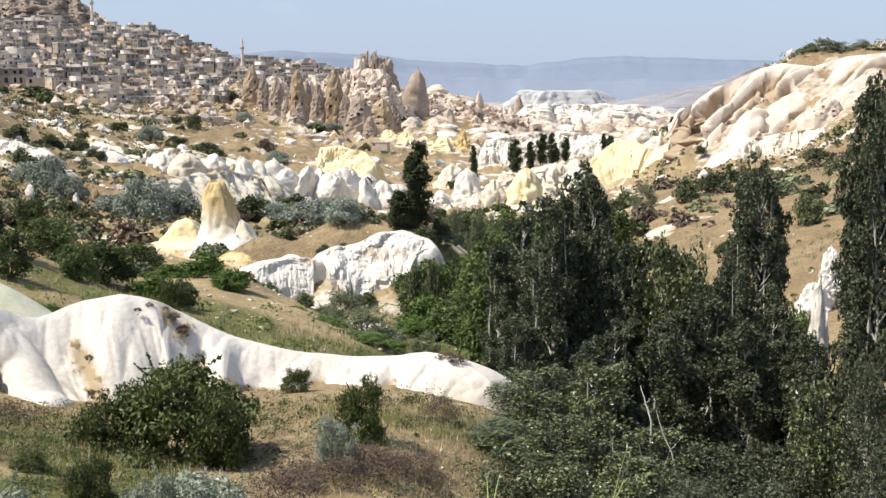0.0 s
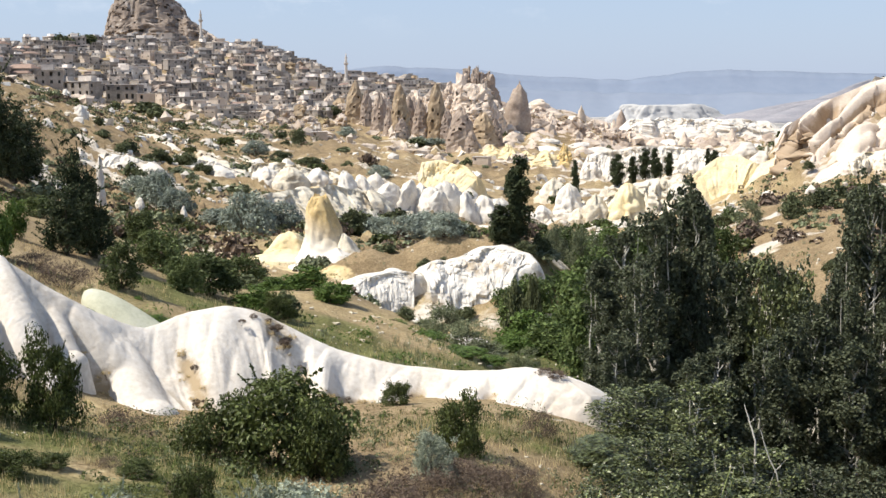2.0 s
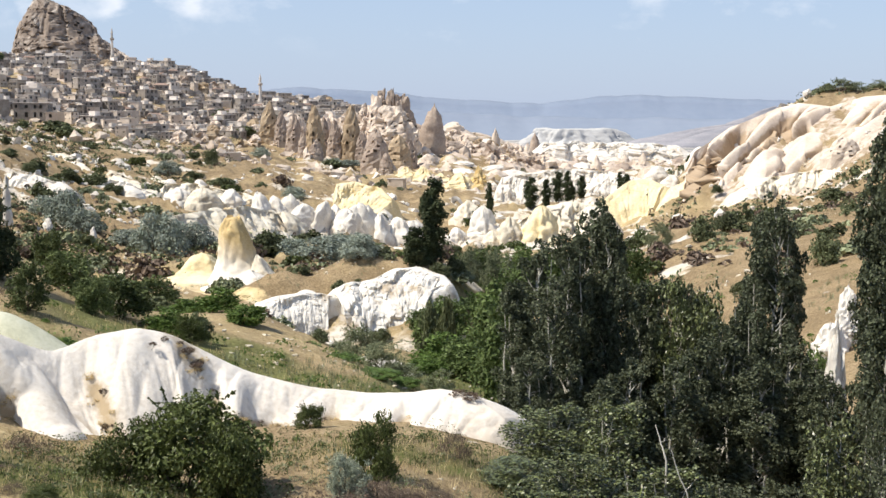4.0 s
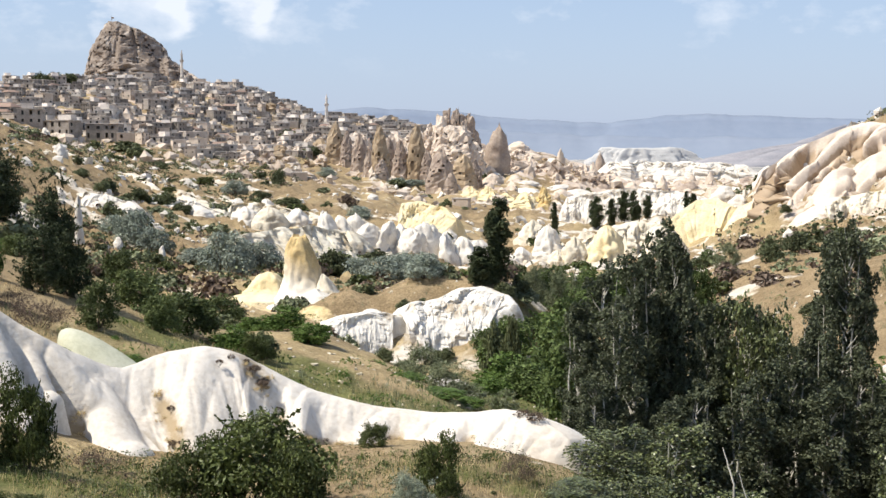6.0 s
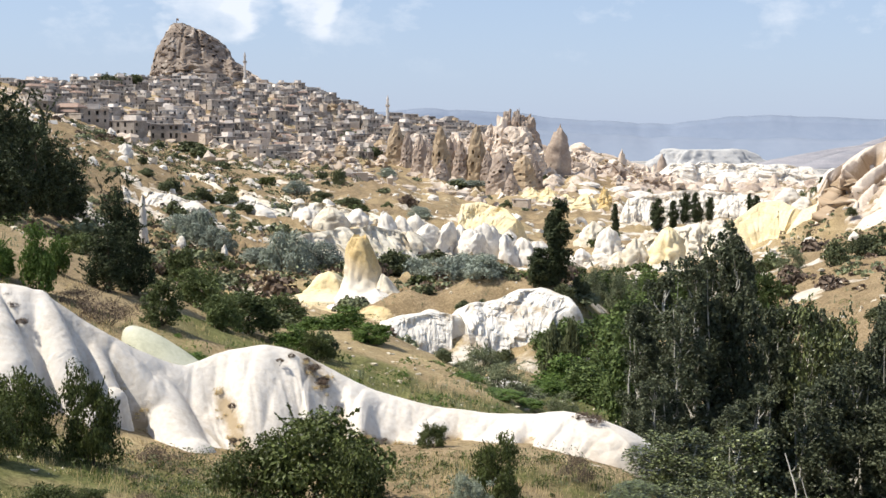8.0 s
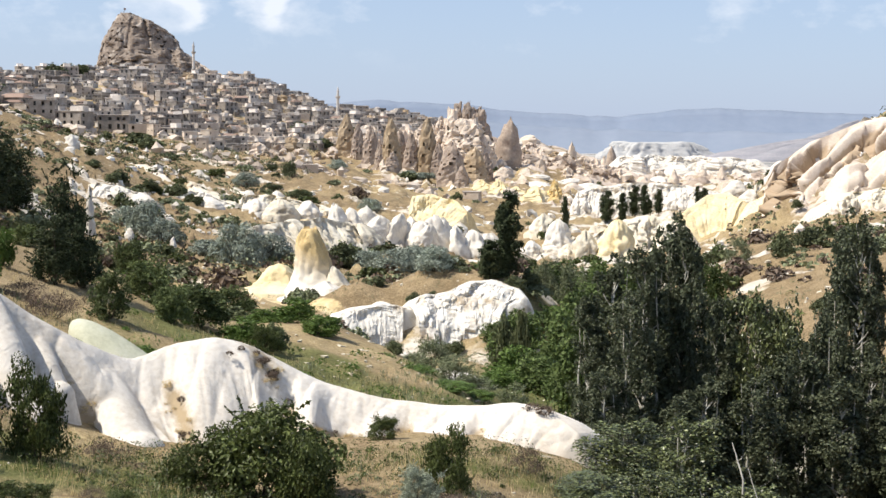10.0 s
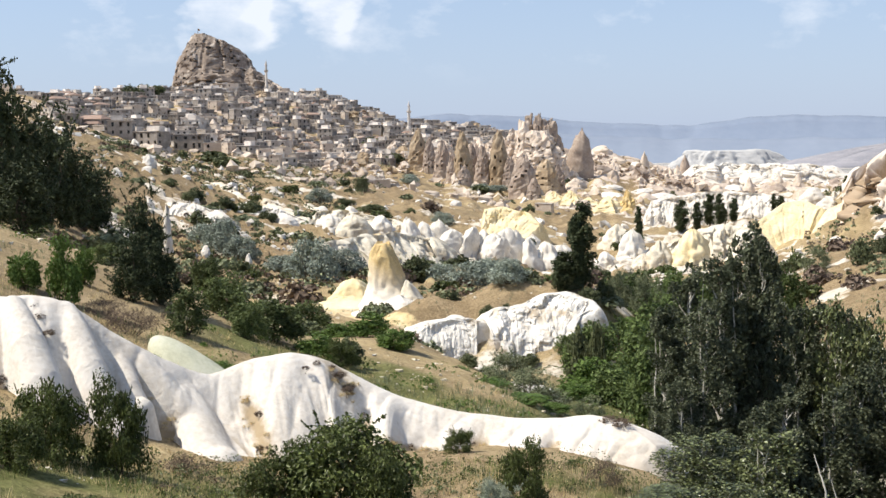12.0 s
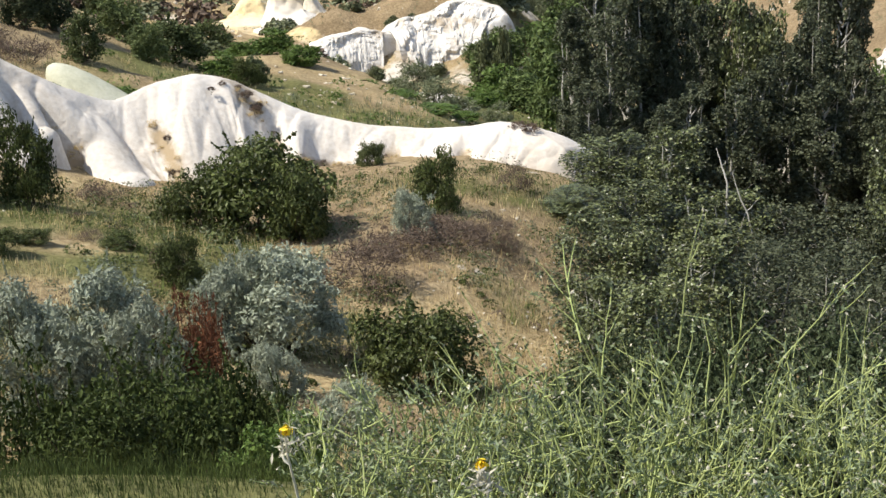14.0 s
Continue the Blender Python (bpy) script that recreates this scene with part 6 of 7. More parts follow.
plant_all("hilltop_bush", STEMMED, grey_bushes, (3, 3.5), "rounded olive-green bush on the hilltop", "bush", "hilltop bushes", [
    (101.87, 329.62, 3.55, 10.25), (97.3, 327.87, 1.86, 5.72), (107.23, 333.17, 2.71, 6.5), (112.69, 331.36, 2.58, 5.2), (29.31, 176.46, 4.24, 3.99), (116.72, 329.96, 0.55, 6.5)])
plant_all("dry_bush", STEMMED, dry_bushes, (1.5, 3), "dry purplish brown thicket on the slope", "bush", "dry bushes", [
    (-21.79, 53.11, 1.36, 2.93), (-23.85, 54.78, 0.92, 2.22), (-3.46, 24.85, 1.22, 2.21), (-1.65, 28.3, 0.78, 2.11), (-2.67, 27.29, 0.73, 1.65), (-2.32, 20.44, 0.88, 1.05), (-0.56, 29.56, 0.53, 1.1), (-7.41, 24.02, 0.37, 0.93), (-11.45, 31.55, 0.63, 1.4), (-9.46, 25.15, 0.25, 0.62), (-0.11, 34.42, 0.84, 1.02), (-2.13, 29.32, 0.37, 1.3), (-1.41, 28.97, 0.5, 0.81), (-0.98, 28.78, 0.59, 0.59), (-0.25, 28.6, 0.68, 0.69), (-3.34, 27.3, 0.48, 1.4)])

# the near bushes below the standpoint
plant_all("green_shrub", STEMMED, shrubs, (2.7, 3.8), "dark green leafy shrub on dry grass", "shrub", "near shrubs", [
    (-6.57, 29.49, 2.87, 3.37), (-8.27, 29.59, 1.78, 1.85), (-5.44, 28.51, 2.22, 1.62), (-13.63, 27.99, 2.35, 1.59), (-12.16, 28.71, 2.67, 1.33), (-13.24, 25.5, 1.42, 1.2), (-4.81, 38.52, 0.94, 0.9), (-2.18, 30.95, 1.94, 1.21),
    (-10.53, 22.69, 0.58, 1.04), (-1.71, 18.53, 1.86, 1.99), (-6.96, 23.12, 1.19, 0.9), (-8.76, 24.89, 0.44, 0.86), (-10.25, 23.98, 0.36, 0.73), (-14.87, 66.66, 1.71, 1.78)])
near_shrubs = [bush_meshes(1.6, 2.2, 46 + k, 9000, 0.065, 0.55, leaf_shade, bark_dark, shoots=120, lumpy=0.12, shell=0.35, count=70, spread=1.0) for k in range(2)]
plant_all("dark_shrub", STEMMED, near_shrubs, (1.6, 2.2), "dark green small-leaved shrub below the verge", "shrub", "dark shrubs", [
    (-3.6, 11.45, 1.8, 1.73), (-4.04, 10.23, 1.59, 1.23), (-2.55, 7.05, 1.57, 1.18), (-2.19, 8.21, 1.67, 1.1), (-3.06, 6.85, 1.58, 0.97), (-1.92, 6.21, 1.05, 0.91), (-1.76, 7.8, 1.29, 0.67), (-2.2, 5.58, 0.83, 0.84)])
plant_all("silver_shrub", STEMMED, silver_near, (2.2, 2.8), "silver-leaved shrub with arching twigs", "shrub", "silver shrubs", [
    (-4.41, 19.98, 2.43, 2.57), (-5.01, 19.98, 2.16, 1.63), (-6.04, 15.89, 2.19, 2.13), (-5.19, 15.14, 2.03, 1.34), (-6.59, 14.58, 2.1, 1.63), (-3.91, 17.57, 1.09, 1), (-2.21, 13.82, 1.04, 0.84), (-2.55, 28.43, 1.4, 1.11), (-6.6, 17.76, 0.95, 1.23)])
plant_all("rust_bush", STEMMED, [rust_bush], (0.8, 1.2), "rust-brown dried plant between silver shrubs", "shrub", "rust plants", [(-4.79, 15.89, 1.93, 0.90), (-4.60, 15.95, 1.86, 0.80), (-5.00, 15.83, 1.67, 0.70)])

# the leafy thicket at the edge of the drop
plant_all("leafy_thicket", STEMMED, thickets, (0.9, 1.3), "dense grey-green leafy thicket behind the wiry weeds", "shrub", "leafy thickets", [
    (0.21, 4.6, 0.62, 0.56), (0.48, 4.78, 0.87, 0.62), (0.74, 4.64, 0.88, 0.65), (0.98, 4.49, 0.87, 0.64), (1.2, 4.34, 0.8, 0.63), (1.37, 4.18, 0.7, 0.61),
    (0.3, 3.89, 0.4, 0.58), (0.58, 3.76, 0.46, 0.6), (0.86, 3.7, 0.47, 0.6), (1.1, 3.64, 0.47, 0.56), (-0.01, 3.9, 0.26, 0.51), (-0.27, 3.99, 0.17, 0.48), (-0.56, 4.26, 0.14, 0.48)])

# scrub dotted over the slopes and the meadow
rng = random.Random(31)
small_scrub = [bush_meshes(1.2, 1.8, 97 + k, 230, 0.36, 0.7, m, bark_dark, stems=1, count=14, lumpy=0.25) for k, m in enumerate((leaf_far, leaf_grey, leaf_dark, leaf_dry))]
dotted = 0
while dotted < 295:
    a, r = rng.uniform(-30, 21), math.exp(rng.uniform(math.log(110), math.log(640)))
    x, y = r * math.sin(radians(a)), r * math.cos(radians(a))
    if float(hill_folds(np.array(x), np.array(y))) > 0.3 or a > 4 and r < 120 or float(fbm(np.array(x / 22), np.array(y / 22), 3, 37)) < 0.47 or float(badland(np.array(x), np.array(y))) > 0.5 and rng.random() < 0.7:
        continue
    dotted += 1
    s = rng.uniform(0.6, 1.9) * (1 + r / 500)
    plant("scrub_bush", STEMMED, small_scrub[rng.choice((0, 0, 1, 1, 2, 3))], (x, y, 1.2 * s * rng.uniform(0.7, 1.1), 1.8 * s), (1.2, 1.8), "small dusty scrub bush on the dry slope", "bush", "dotted scrub")

# dry tufts along the crest of the ridge
crest_tuft = bush_meshes(0.3, 0.6, 99, 500, 0.09, 0.2, leaf_dry, bark_dark, stems=2, shell=0.2, spread=1.5)
for x, y, z, w in [(-9.53, 40.91, -5.98, 0.35), (-9.16, 40.58, -6.19, 0.5), (-9.95, 40.6, -5.78, 0.35), (-8.8, 40.25, -6.63, 0.45), (-10.18, 39.92, -5.81, 0.3), (0.01, 41, -7.7, 0.6), (0.48, 40.8, -7.75, 0.7), (-17.76, 36.06, -3.6, 0.4), (-17.29, 35.63, -4.06, 0.45), (-18.08, 36.35, -3.28, 0.35)]:
    plant("crest_tuft", STEMMED, crest_tuft, (x, y, w * 0.5, w), (0.3, 0.6), "dry brown tuft rooted in the white ridge", "tuft", "crest tufts", lift=z - on_ground(x, y).z - 0.08)

pale_tuft = bush_meshes(0.3, 0.6, 98, 400, 0.10, 0.12, straw, bark_dark, stems=2, shell=0.2, spread=1.5)

# bare leaning trunks in the grove
for k, (foot, head) in enumerate([((5.37, 34.79, -10.73), (4.96, 35.25, -8.65)), ((7.08, 34.48, -10.31), (6.3, 35.04, -7.94)), ((8.62, 35.6, -12.19), (8.0, 36.2, -9.44)), ((10.54, 35.0, -11.75), (10.17, 35.6, -10.28)), ((3.22, 46.39, -9.54), (2.96, 46.81, -7.72)), ((6.23, 35.4, -8.38), (5.96, 35.9, -7.41))]):
    g = random.Random(900 + k)
    f, h = Vector(foot), Vector(head)
    base = on_ground(f.x, f.y, 0.3)
    e = thing("bare_trunk", base, "bare pale leaning poplar trunk in the grove", "tree trunk", "bare trunks")
    part("trunk", tubes("trunk", [[(Vector((0, 0, 0)), 0.06)] + [(p - base, r) for p, r in bent(f, h, 0.032, 0.012, g, 0.02, 6)]], bark_pale, 7), e)
    part("branch", tubes("branch", [bent(f.lerp(h, 0.5) - base, f.lerp(h, 0.5) - base + Vector((g.uniform(-.5, .5), g.uniform(-.4, .4), g.uniform(.2, .6))), 0.02, 0.008, g, 0.05, 5)], bark_pale, 5), e)

for k, (x, y, z) in enumerate(RIDGE_TUFTS[::max(1, len(RIDGE_TUFTS) // 170)]):
    w = 0.16 + 0.24 * ((k * 37) % 10) / 10
    plant("crest_tuft", STEMMED, (pale_tuft, pale_tuft, pale_tuft, crest_tuft)[k % 4], (x, y, w * 0.55, w), (0.3, 0.6), "dry tuft rooted in the white ridge", "tuft", "crest tufts", lift=z - on_ground(x, y).z - 0.05)


# ---- the town on the hill ----
def facade(bm, panes, width, height, y, cols, floors, rng, flip=1, axis="x"):
    """A wall face with recessed openings, in the plane y (or x); returns the places of the panes."""
    xs, zs = [-width / 2], [0.0]
    cw, fh = width / cols, height / floors
    for c in range(cols):
        a = -width / 2 + c * cw
        m, g = rng.uniform(0.3, 0.7), rng.uniform(0.12, 0.22)
        xs += [a + cw * (m - g), a + cw * (m + g)]
    xs.append(width / 2)
    for f in range(floors):
        zs += [f * fh + fh * rng.uniform(0.08, 0.34), f * fh + fh * rng.uniform(0.62, 0.82)]
    zs.append(height)

    def P(u, z, d=0.0):
        return (u, y + d * flip, z) if axis == "x" else (y + d * flip, u, z)

    for i in range(len(xs) - 1):
        for j in range(len(zs) - 1):
            quad = [(xs[i], zs[j]), (xs[i + 1], zs[j]), (xs[i + 1], zs[j + 1]), (xs[i], zs[j + 1])]
            if i % 2 and j % 2 and rng.random() < 0.85:
                for k in range(4):
                    (u0, z0), (u1, z1) = quad[k], quad[(k + 1) % 4]
                    bm.faces.new([bm.verts.new(p) for p in (P(u0, z0), P(u1, z1), P(u1, z1, 0.3), P(u0, z0, 0.3))])
                panes.append([P(u, z, 0.28) for u, z in quad])
            else:
                bm.faces.new([bm.verts.new(P(u, z)) for u, z in quad])


def house(seed):
    """A flat-roofed stone house of one to three storeys, on the origin, looking to -y."""
    rng = random.Random(seed)
    w, d, floors = rng.uniform(5, 13), rng.uniform(5, 8), rng.choice((1, 1, 1, 2))
    h = floors * rng.uniform(2.8, 3.2)
    e = thing("house", (0, 0, 0), "plain stone hillside house with small dark windows", "house", "hill town houses")
    bm, panes = bmesh.new(), []
    facade(bm, panes, w, h, -d / 2, max(2, round(w / 3.2)), floors, rng)
    facade(bm, panes, d, h, w / 2, 2, floors, rng, -1, "y")
    for quad in (((-w / 2, -d / 2, 0), (-w / 2, -d / 2, h), (-w / 2, d / 2, h), (-w / 2, d / 2, 0)), ((-w / 2, d / 2, 0), (-w / 2, d / 2, h), (w / 2, d / 2, h), (w / 2, d / 2, 0))):
        bm.faces.new([bm.verts.new(p) for p in quad])
    for s in (((-w / 2, -d / 2), (w / 2, -d / 2)), ((w / 2, -d / 2), (w / 2, d / 2))):        # footing down the slope
        (x0, y0), (x1, y1) = s
        bm.faces.new([bm.verts.new(p) for p in ((x0, y0, -6), (x1, y1, -6), (x1, y1, 0), (x0, y0, 0))])
    bmesh.ops.remove_doubles(bm, verts=bm.verts[:], dist=0.001)
    part("wall", bm, e, mat=(stone_wall, stone_wall, plaster, stone_wall, pink_tuff)[seed % 5])
    bm = bmesh.new()
    if seed == 5:
        o = 0.4
        A, B, C, D = [(x, y, h) for x, y in ((-w / 2 - o, -d / 2 - o), (w / 2 + o, -d / 2 - o), (w / 2 + o, d / 2 + o), (-w / 2 - o, d / 2 + o))]
        E1, E2 = (-w / 2 + 1.5, 0, h + 1.8), (w / 2 - 1.5, 0, h + 1.8)
        v = [bm.verts.new(p) for p in (A, B, C, D, E1, E2)]
        for f in ((0, 1, 5, 4), (1, 2, 5), (2, 3, 4, 5), (3, 0, 4), (3, 2, 1, 0)):
            bm.faces.new([v[k] for k in f])
        part("roof", bm, e, "red tiled roof", mat=tile_red)
    else:
        bmesh.ops.create_cube(bm, size=1, matrix=Matrix.Translation((0, 0, h + 0.12)) @ Matrix.Diagonal((w + 0.5, d + 0.5, 0.24, 1)))
        if rng.random() < 0.3:                                                           # a room on the roof
            bmesh.ops.create_cube(bm, size=1, matrix=Matrix.Translation((rng.uniform(-.2, .2) * w, d * 0.2, h + 1.3)) @ Matrix.Diagonal((w * 0.45, d * 0.45, 2.2, 1)))
        part("roof", bm, e, mat=concrete)
    for quad in panes:
        if rng.random() < 0.8:
            b = bmesh.new()
            b.faces.new([b.verts.new(p) for p in quad])
            part("window", b, e, mat=pane)
    return e


houses = [house(s) for s in range(14)]
rng = random.Random(77)
taken = []


def settle(k, x, y, turn, size=1.0, lift=0.0):
    m = Matrix.Translation(on_ground(x, y) + Vector((0, 0, lift + 0.8))) @ pose(0, 0, 0, 0, 0, turn) @ Matrix.Diagonal((size, size, size * 0.85, 1))
    taken.append((x, y))
    return copy_thing(houses[k % len(houses)], m)


# the larger buildings along the western crest
for k, (x, y, h, w) in enumerate([(-284.29, 628.71, 20.35, 22.42), (-268.24, 613.96, 15.15, 18.66), (-276.76, 664.68, 24.67, 18.72), (-249.59, 605.58, 17.48, 18.25), (-234.56, 606.2, 17.38, 16.9), (-239.7, 636.35, 22.58, 15.78), (-216.14, 618.31, 18.12, 16.42), (-202.2, 617.75, 14.23, 15.09), (-242.17, 699.25, 20.15, 13.74), (-275.92, 599.56, 7.96, 15.32)]):
    settle(2 + 3 * k, x, y, rng.uniform(-20, 20), 1.45)
# old dwellings at the foot of the hill
for k, x, y in [(4, -158.2, 571.3), (9, -91.9, 494.7), (9, -24.5, 478.3)]:
    settle(k, x, y, rng.uniform(-15, 15), 0.75)
tries = 0
while len(taken) < 360 and tries < 6000:
    tries += 1
    a, r = rng.uniform(-25.5, -3.0), rng.uniform(575, 1075)
    low = 655 + max(0, a + 20) * 7 - 80 * min(1, max(0, (a + 19) / 3)) + (a > -9) * 40
    if r < low or r > 1075 - max(0, a + 15) * 9 or (abs(a + 18.5) < 2.6 and r > 1000):
        continue
    x, y = r * math.sin(radians(a)), r * math.cos(radians(a))
    if min((x - p) ** 2 + (y - q) ** 2 for p, q in taken) < 8.5 ** 2:
        continue
    settle(rng.randrange(14), x, y, -a * 0.6 + rng.uniform(-60, 60), rng.uniform(0.6, 1.25))
for e in houses:
    e.matrix_basis = Matrix.Translation(on_ground(-360 - 14 * houses.index(e), 760 + 12 * (houses.index(e) % 5))) 


def packed_houses(count):
    """The closely packed smaller dwellings between the larger houses: one mesh."""
    mats = [stone_wall, plaster, pink_tuff, pale_tuff, concrete, tile_red, pane]
    kits = []
    for e in houses:
        for o in e.children:
            me = o.data
            me.calc_loop_triangles()
            v = np.empty(len(me.vertices) * 3)
            me.vertices.foreach_get("co", v)
            t = np.empty(len(me.loop_triangles) * 3, np.int32)
            me.loop_triangles.foreach_get("vertices", t)
            kits.append((e, v.reshape(-1, 3), t.reshape(-1, 3), mats.index(me.materials[0])))
    V, T3, M, base, made, tries = [], [], [], 0, 0, 0
    while made < count and tries < 20000:
        tries += 1
        a, r = rng.uniform(-25.3, -3.2), rng.uniform(575, 1070)
        low = 655 + max(0, a + 20) * 7 - 80 * min(1, max(0, (a + 19) / 3)) + (a > -9) * 40
        if r < low or r > 1070 - max(0, a + 15) * 9 or (abs(a + 18.5) < 2.6 and r > 1010):
            continue
        x, y = r * math.sin(radians(a)), r * math.cos(radians(a))
        if min((x - p) ** 2 + (y - q) ** 2 for p, q in taken) < 5.5 ** 2:
            continue
        taken.append((x, y))
        made += 1
        m = Matrix.Translation(on_ground(x, y) + Vector((0, 0, 0.2))) @ pose(0, 0, 0, 0, 0, -a * 0.6 + rng.uniform(-70, 70)) @ Matrix.Diagonal((rng.uniform(0.5, 1.0), rng.uniform(0.5, 1.0), rng.uniform(0.4, 0.8), 1))
        m = np.array(m)
        e = houses[rng.randrange(14)]
        for owner, v, t, k in kits:
            if owner is e:
                V.append(v @ m[:3, :3].T + m[:3, 3])
                T3.append(t + base)
                M.append(np.full(len(t), k))
                base += len(v)
    me = mesh_from("packed_houses", np.concatenate(V), np.concatenate(T3), mats[0])
    for extra in mats[1:]:
        me.materials.append(extra)
    me.polygons.foreach_set("material_index", np.concatenate(M).astype(np.int32))
    tagged(new("packed_houses", me), "closely packed small stone dwellings on the town hill", "houses", kind="stuff")


packed_houses(720)

# stony outcrops between the houses
outcrops = [rock_mesh("outcrop", 9, 8, 4.5, 0.4, 0.25, 5, 0.6, seed=400 + k, caves=6, blocky=0.3, grain=2.2, mat=(pink_tuff, grey_tuff, cone_tuff, pink_tuff)[k % 4], rings=8, segs=15, sink=3) for k in range(8)]
for k in range(330):
    a = rng.uniform(-18, 4)
    low = 500 + max(0, a + 20) * 6
    r = rng.uniform(low + 40, low + 190) if k % 4 else rng.uniform(700, 980 if a < -4 else 860)
    if a < -13.5 and r < 640:
        continue
    ob = new("outcrop", outcrops[rng.randrange(8)])
    s = rng.uniform(0.35, 1.3)
    ob.matrix_basis = Matrix.Translation(on_ground(r * math.sin(radians(a)), r * math.cos(radians(a)), 0.5)) @ pose(0, 0, 0, 0, 0, rng.uniform(0, 360)) @ Matrix.Diagonal((s, s, s * rng.uniform(0.7, 1.5), 1))
    tagged(ob, "pinkish tuff outcrop with small caves on the town hill", "rock", "town outcrops")


def minaret(spec, label):
    """A slender stone tower: base, shaft, balcony, upper shaft and a pointed cap."""
    x, y, h, w = spec
    e = thing("minaret", on_ground(x, y), label, "minaret", "minarets")

    def turned(name, rows, mat, segs=14):
        V, Fs = [], []
        for r, z in rows:
            V += [(r * math.cos(2 * math.pi * j / segs), r * math.sin(2 * math.pi * j / segs), z) for j in range(segs)]
        for i in range(len(rows) - 1):
            Fs += [(i * segs + j, i * segs + (j + 1) % segs, (i + 1) * segs + (j + 1) % segs, (i + 1) * segs + j) for j in range(segs)]
        part(name, mesh_from(name, V, Fs, mat), e)

    turned("base", [(1.7, -3), (1.7, h * 0.2), (1.15, h * 0.24)], plaster)
    turned("shaft", [(1.15, h * 0.24), (1.0, h * 0.66)], plaster)
    turned("balcony", [(1.0, h * 0.63), (1.75, h * 0.665), (1.75, h * 0.70), (1.65, h * 0.70), (1.0, h * 0.67)], stone_wall)
    turned("upper_shaft", [(0.9, h * 0.67), (0.85, h * 0.84)], plaster)
    turned("cap", [(1.05, h * 0.84), (0.5, h * 0.92), (0.02, h)], concrete)


minaret((-283.79, 1000.53, 28.18, 2.41), "slender stone minaret below the castle rock")
minaret((-141.48, 868.55, 23.43, 2.04), "slender stone minaret on the town edge")


# ---- undergrowth ----
def tufts(name, count, r0, r1, blade, blades, mat, seed, want, label, category):
    """Tufts of grass over a stretch of slope: one mesh of many blades."""
    g = np.random.default_rng(seed)
    a, r = np.radians(g.uniform(-36, 27, count * 4)), np.exp(g.uniform(math.log(r0), math.log(r1), count * 4))
    x, y = r * np.sin(a), r * np.cos(a)
    keep = np.nonzero(want(x, y, g))[0][:count]
    x, y, r = x[keep], y[keep], r[keep]
    z = ground_height(x, y)
    n = len(x)
    B = blades
    bx, by = np.repeat(x, B) + g.normal(0, 0.12, n * B), np.repeat(y, B) + g.normal(0, 0.12, n * B)
    bz, size = np.repeat(z, B) - 0.04, np.repeat(g.uniform(0.5, 1.4, n) * np.clip(0.7 + r / 60, 0.5, 1.6), B) * blade * g.uniform(0.6, 1.2, n * B)
    t = g.uniform(0, 6.28, n * B)
    lx, ly = np.cos(t), np.sin(t)
    w = size * 0.04
    bend = size * g.uniform(0.1, 0.6, n * B)
    V = np.stack([np.stack([bx - ly * w, by + lx * w, bz], -1), np.stack([bx + ly * w, by - lx * w, bz], -1), np.stack([bx + lx * bend, by + ly * bend, bz + size], -1)], 1).reshape(-1, 3)
    me = mesh_from(name, V, np.arange(len(V)).reshape(-1, 3), mat)
    tagged(new(name, me), label, category, kind="stuff")


def off_ridge(x, y):
    return ~((np.hypot(x, y) > 37) & (np.hypot(x, y) < 46) & (x < 3))


tufts("dry_grass", 19000, 7, 70, 0.17, 8, straw, 5, lambda x, y, g: off_ridge(x, y) & (fbm(x / 4, y / 4, 3, 30) > 0.42) & (np.hypot(x - 9, y - 48) > 9), "tufts of dry yellow grass on the slope", "grass")
tufts("green_grass", 12000, 7.5, 60, 0.17, 8, grass_green, 6, lambda x, y, g: off_ridge(x, y) & (fbm(x / 3.5, y / 3.5, 4, 73) > 0.50), "patches of green grass on the slope", "grass")
tufts("low_herbs", 7000, 50, 300, 0.24, 9, leaf_grey, 8, lambda x, y, g: (fbm(x / 15, y / 15, 3, 33) > 0.5), "low grey-green herbs on the meadow", "grass")
tufts("verge_grass", 5000, 3.1, 4.9, 0.05, 9, leaf_shade, 9, lambda x, y, g: (x < -0.9) & (x > -3.5), "long green grass at the verge", "grass")


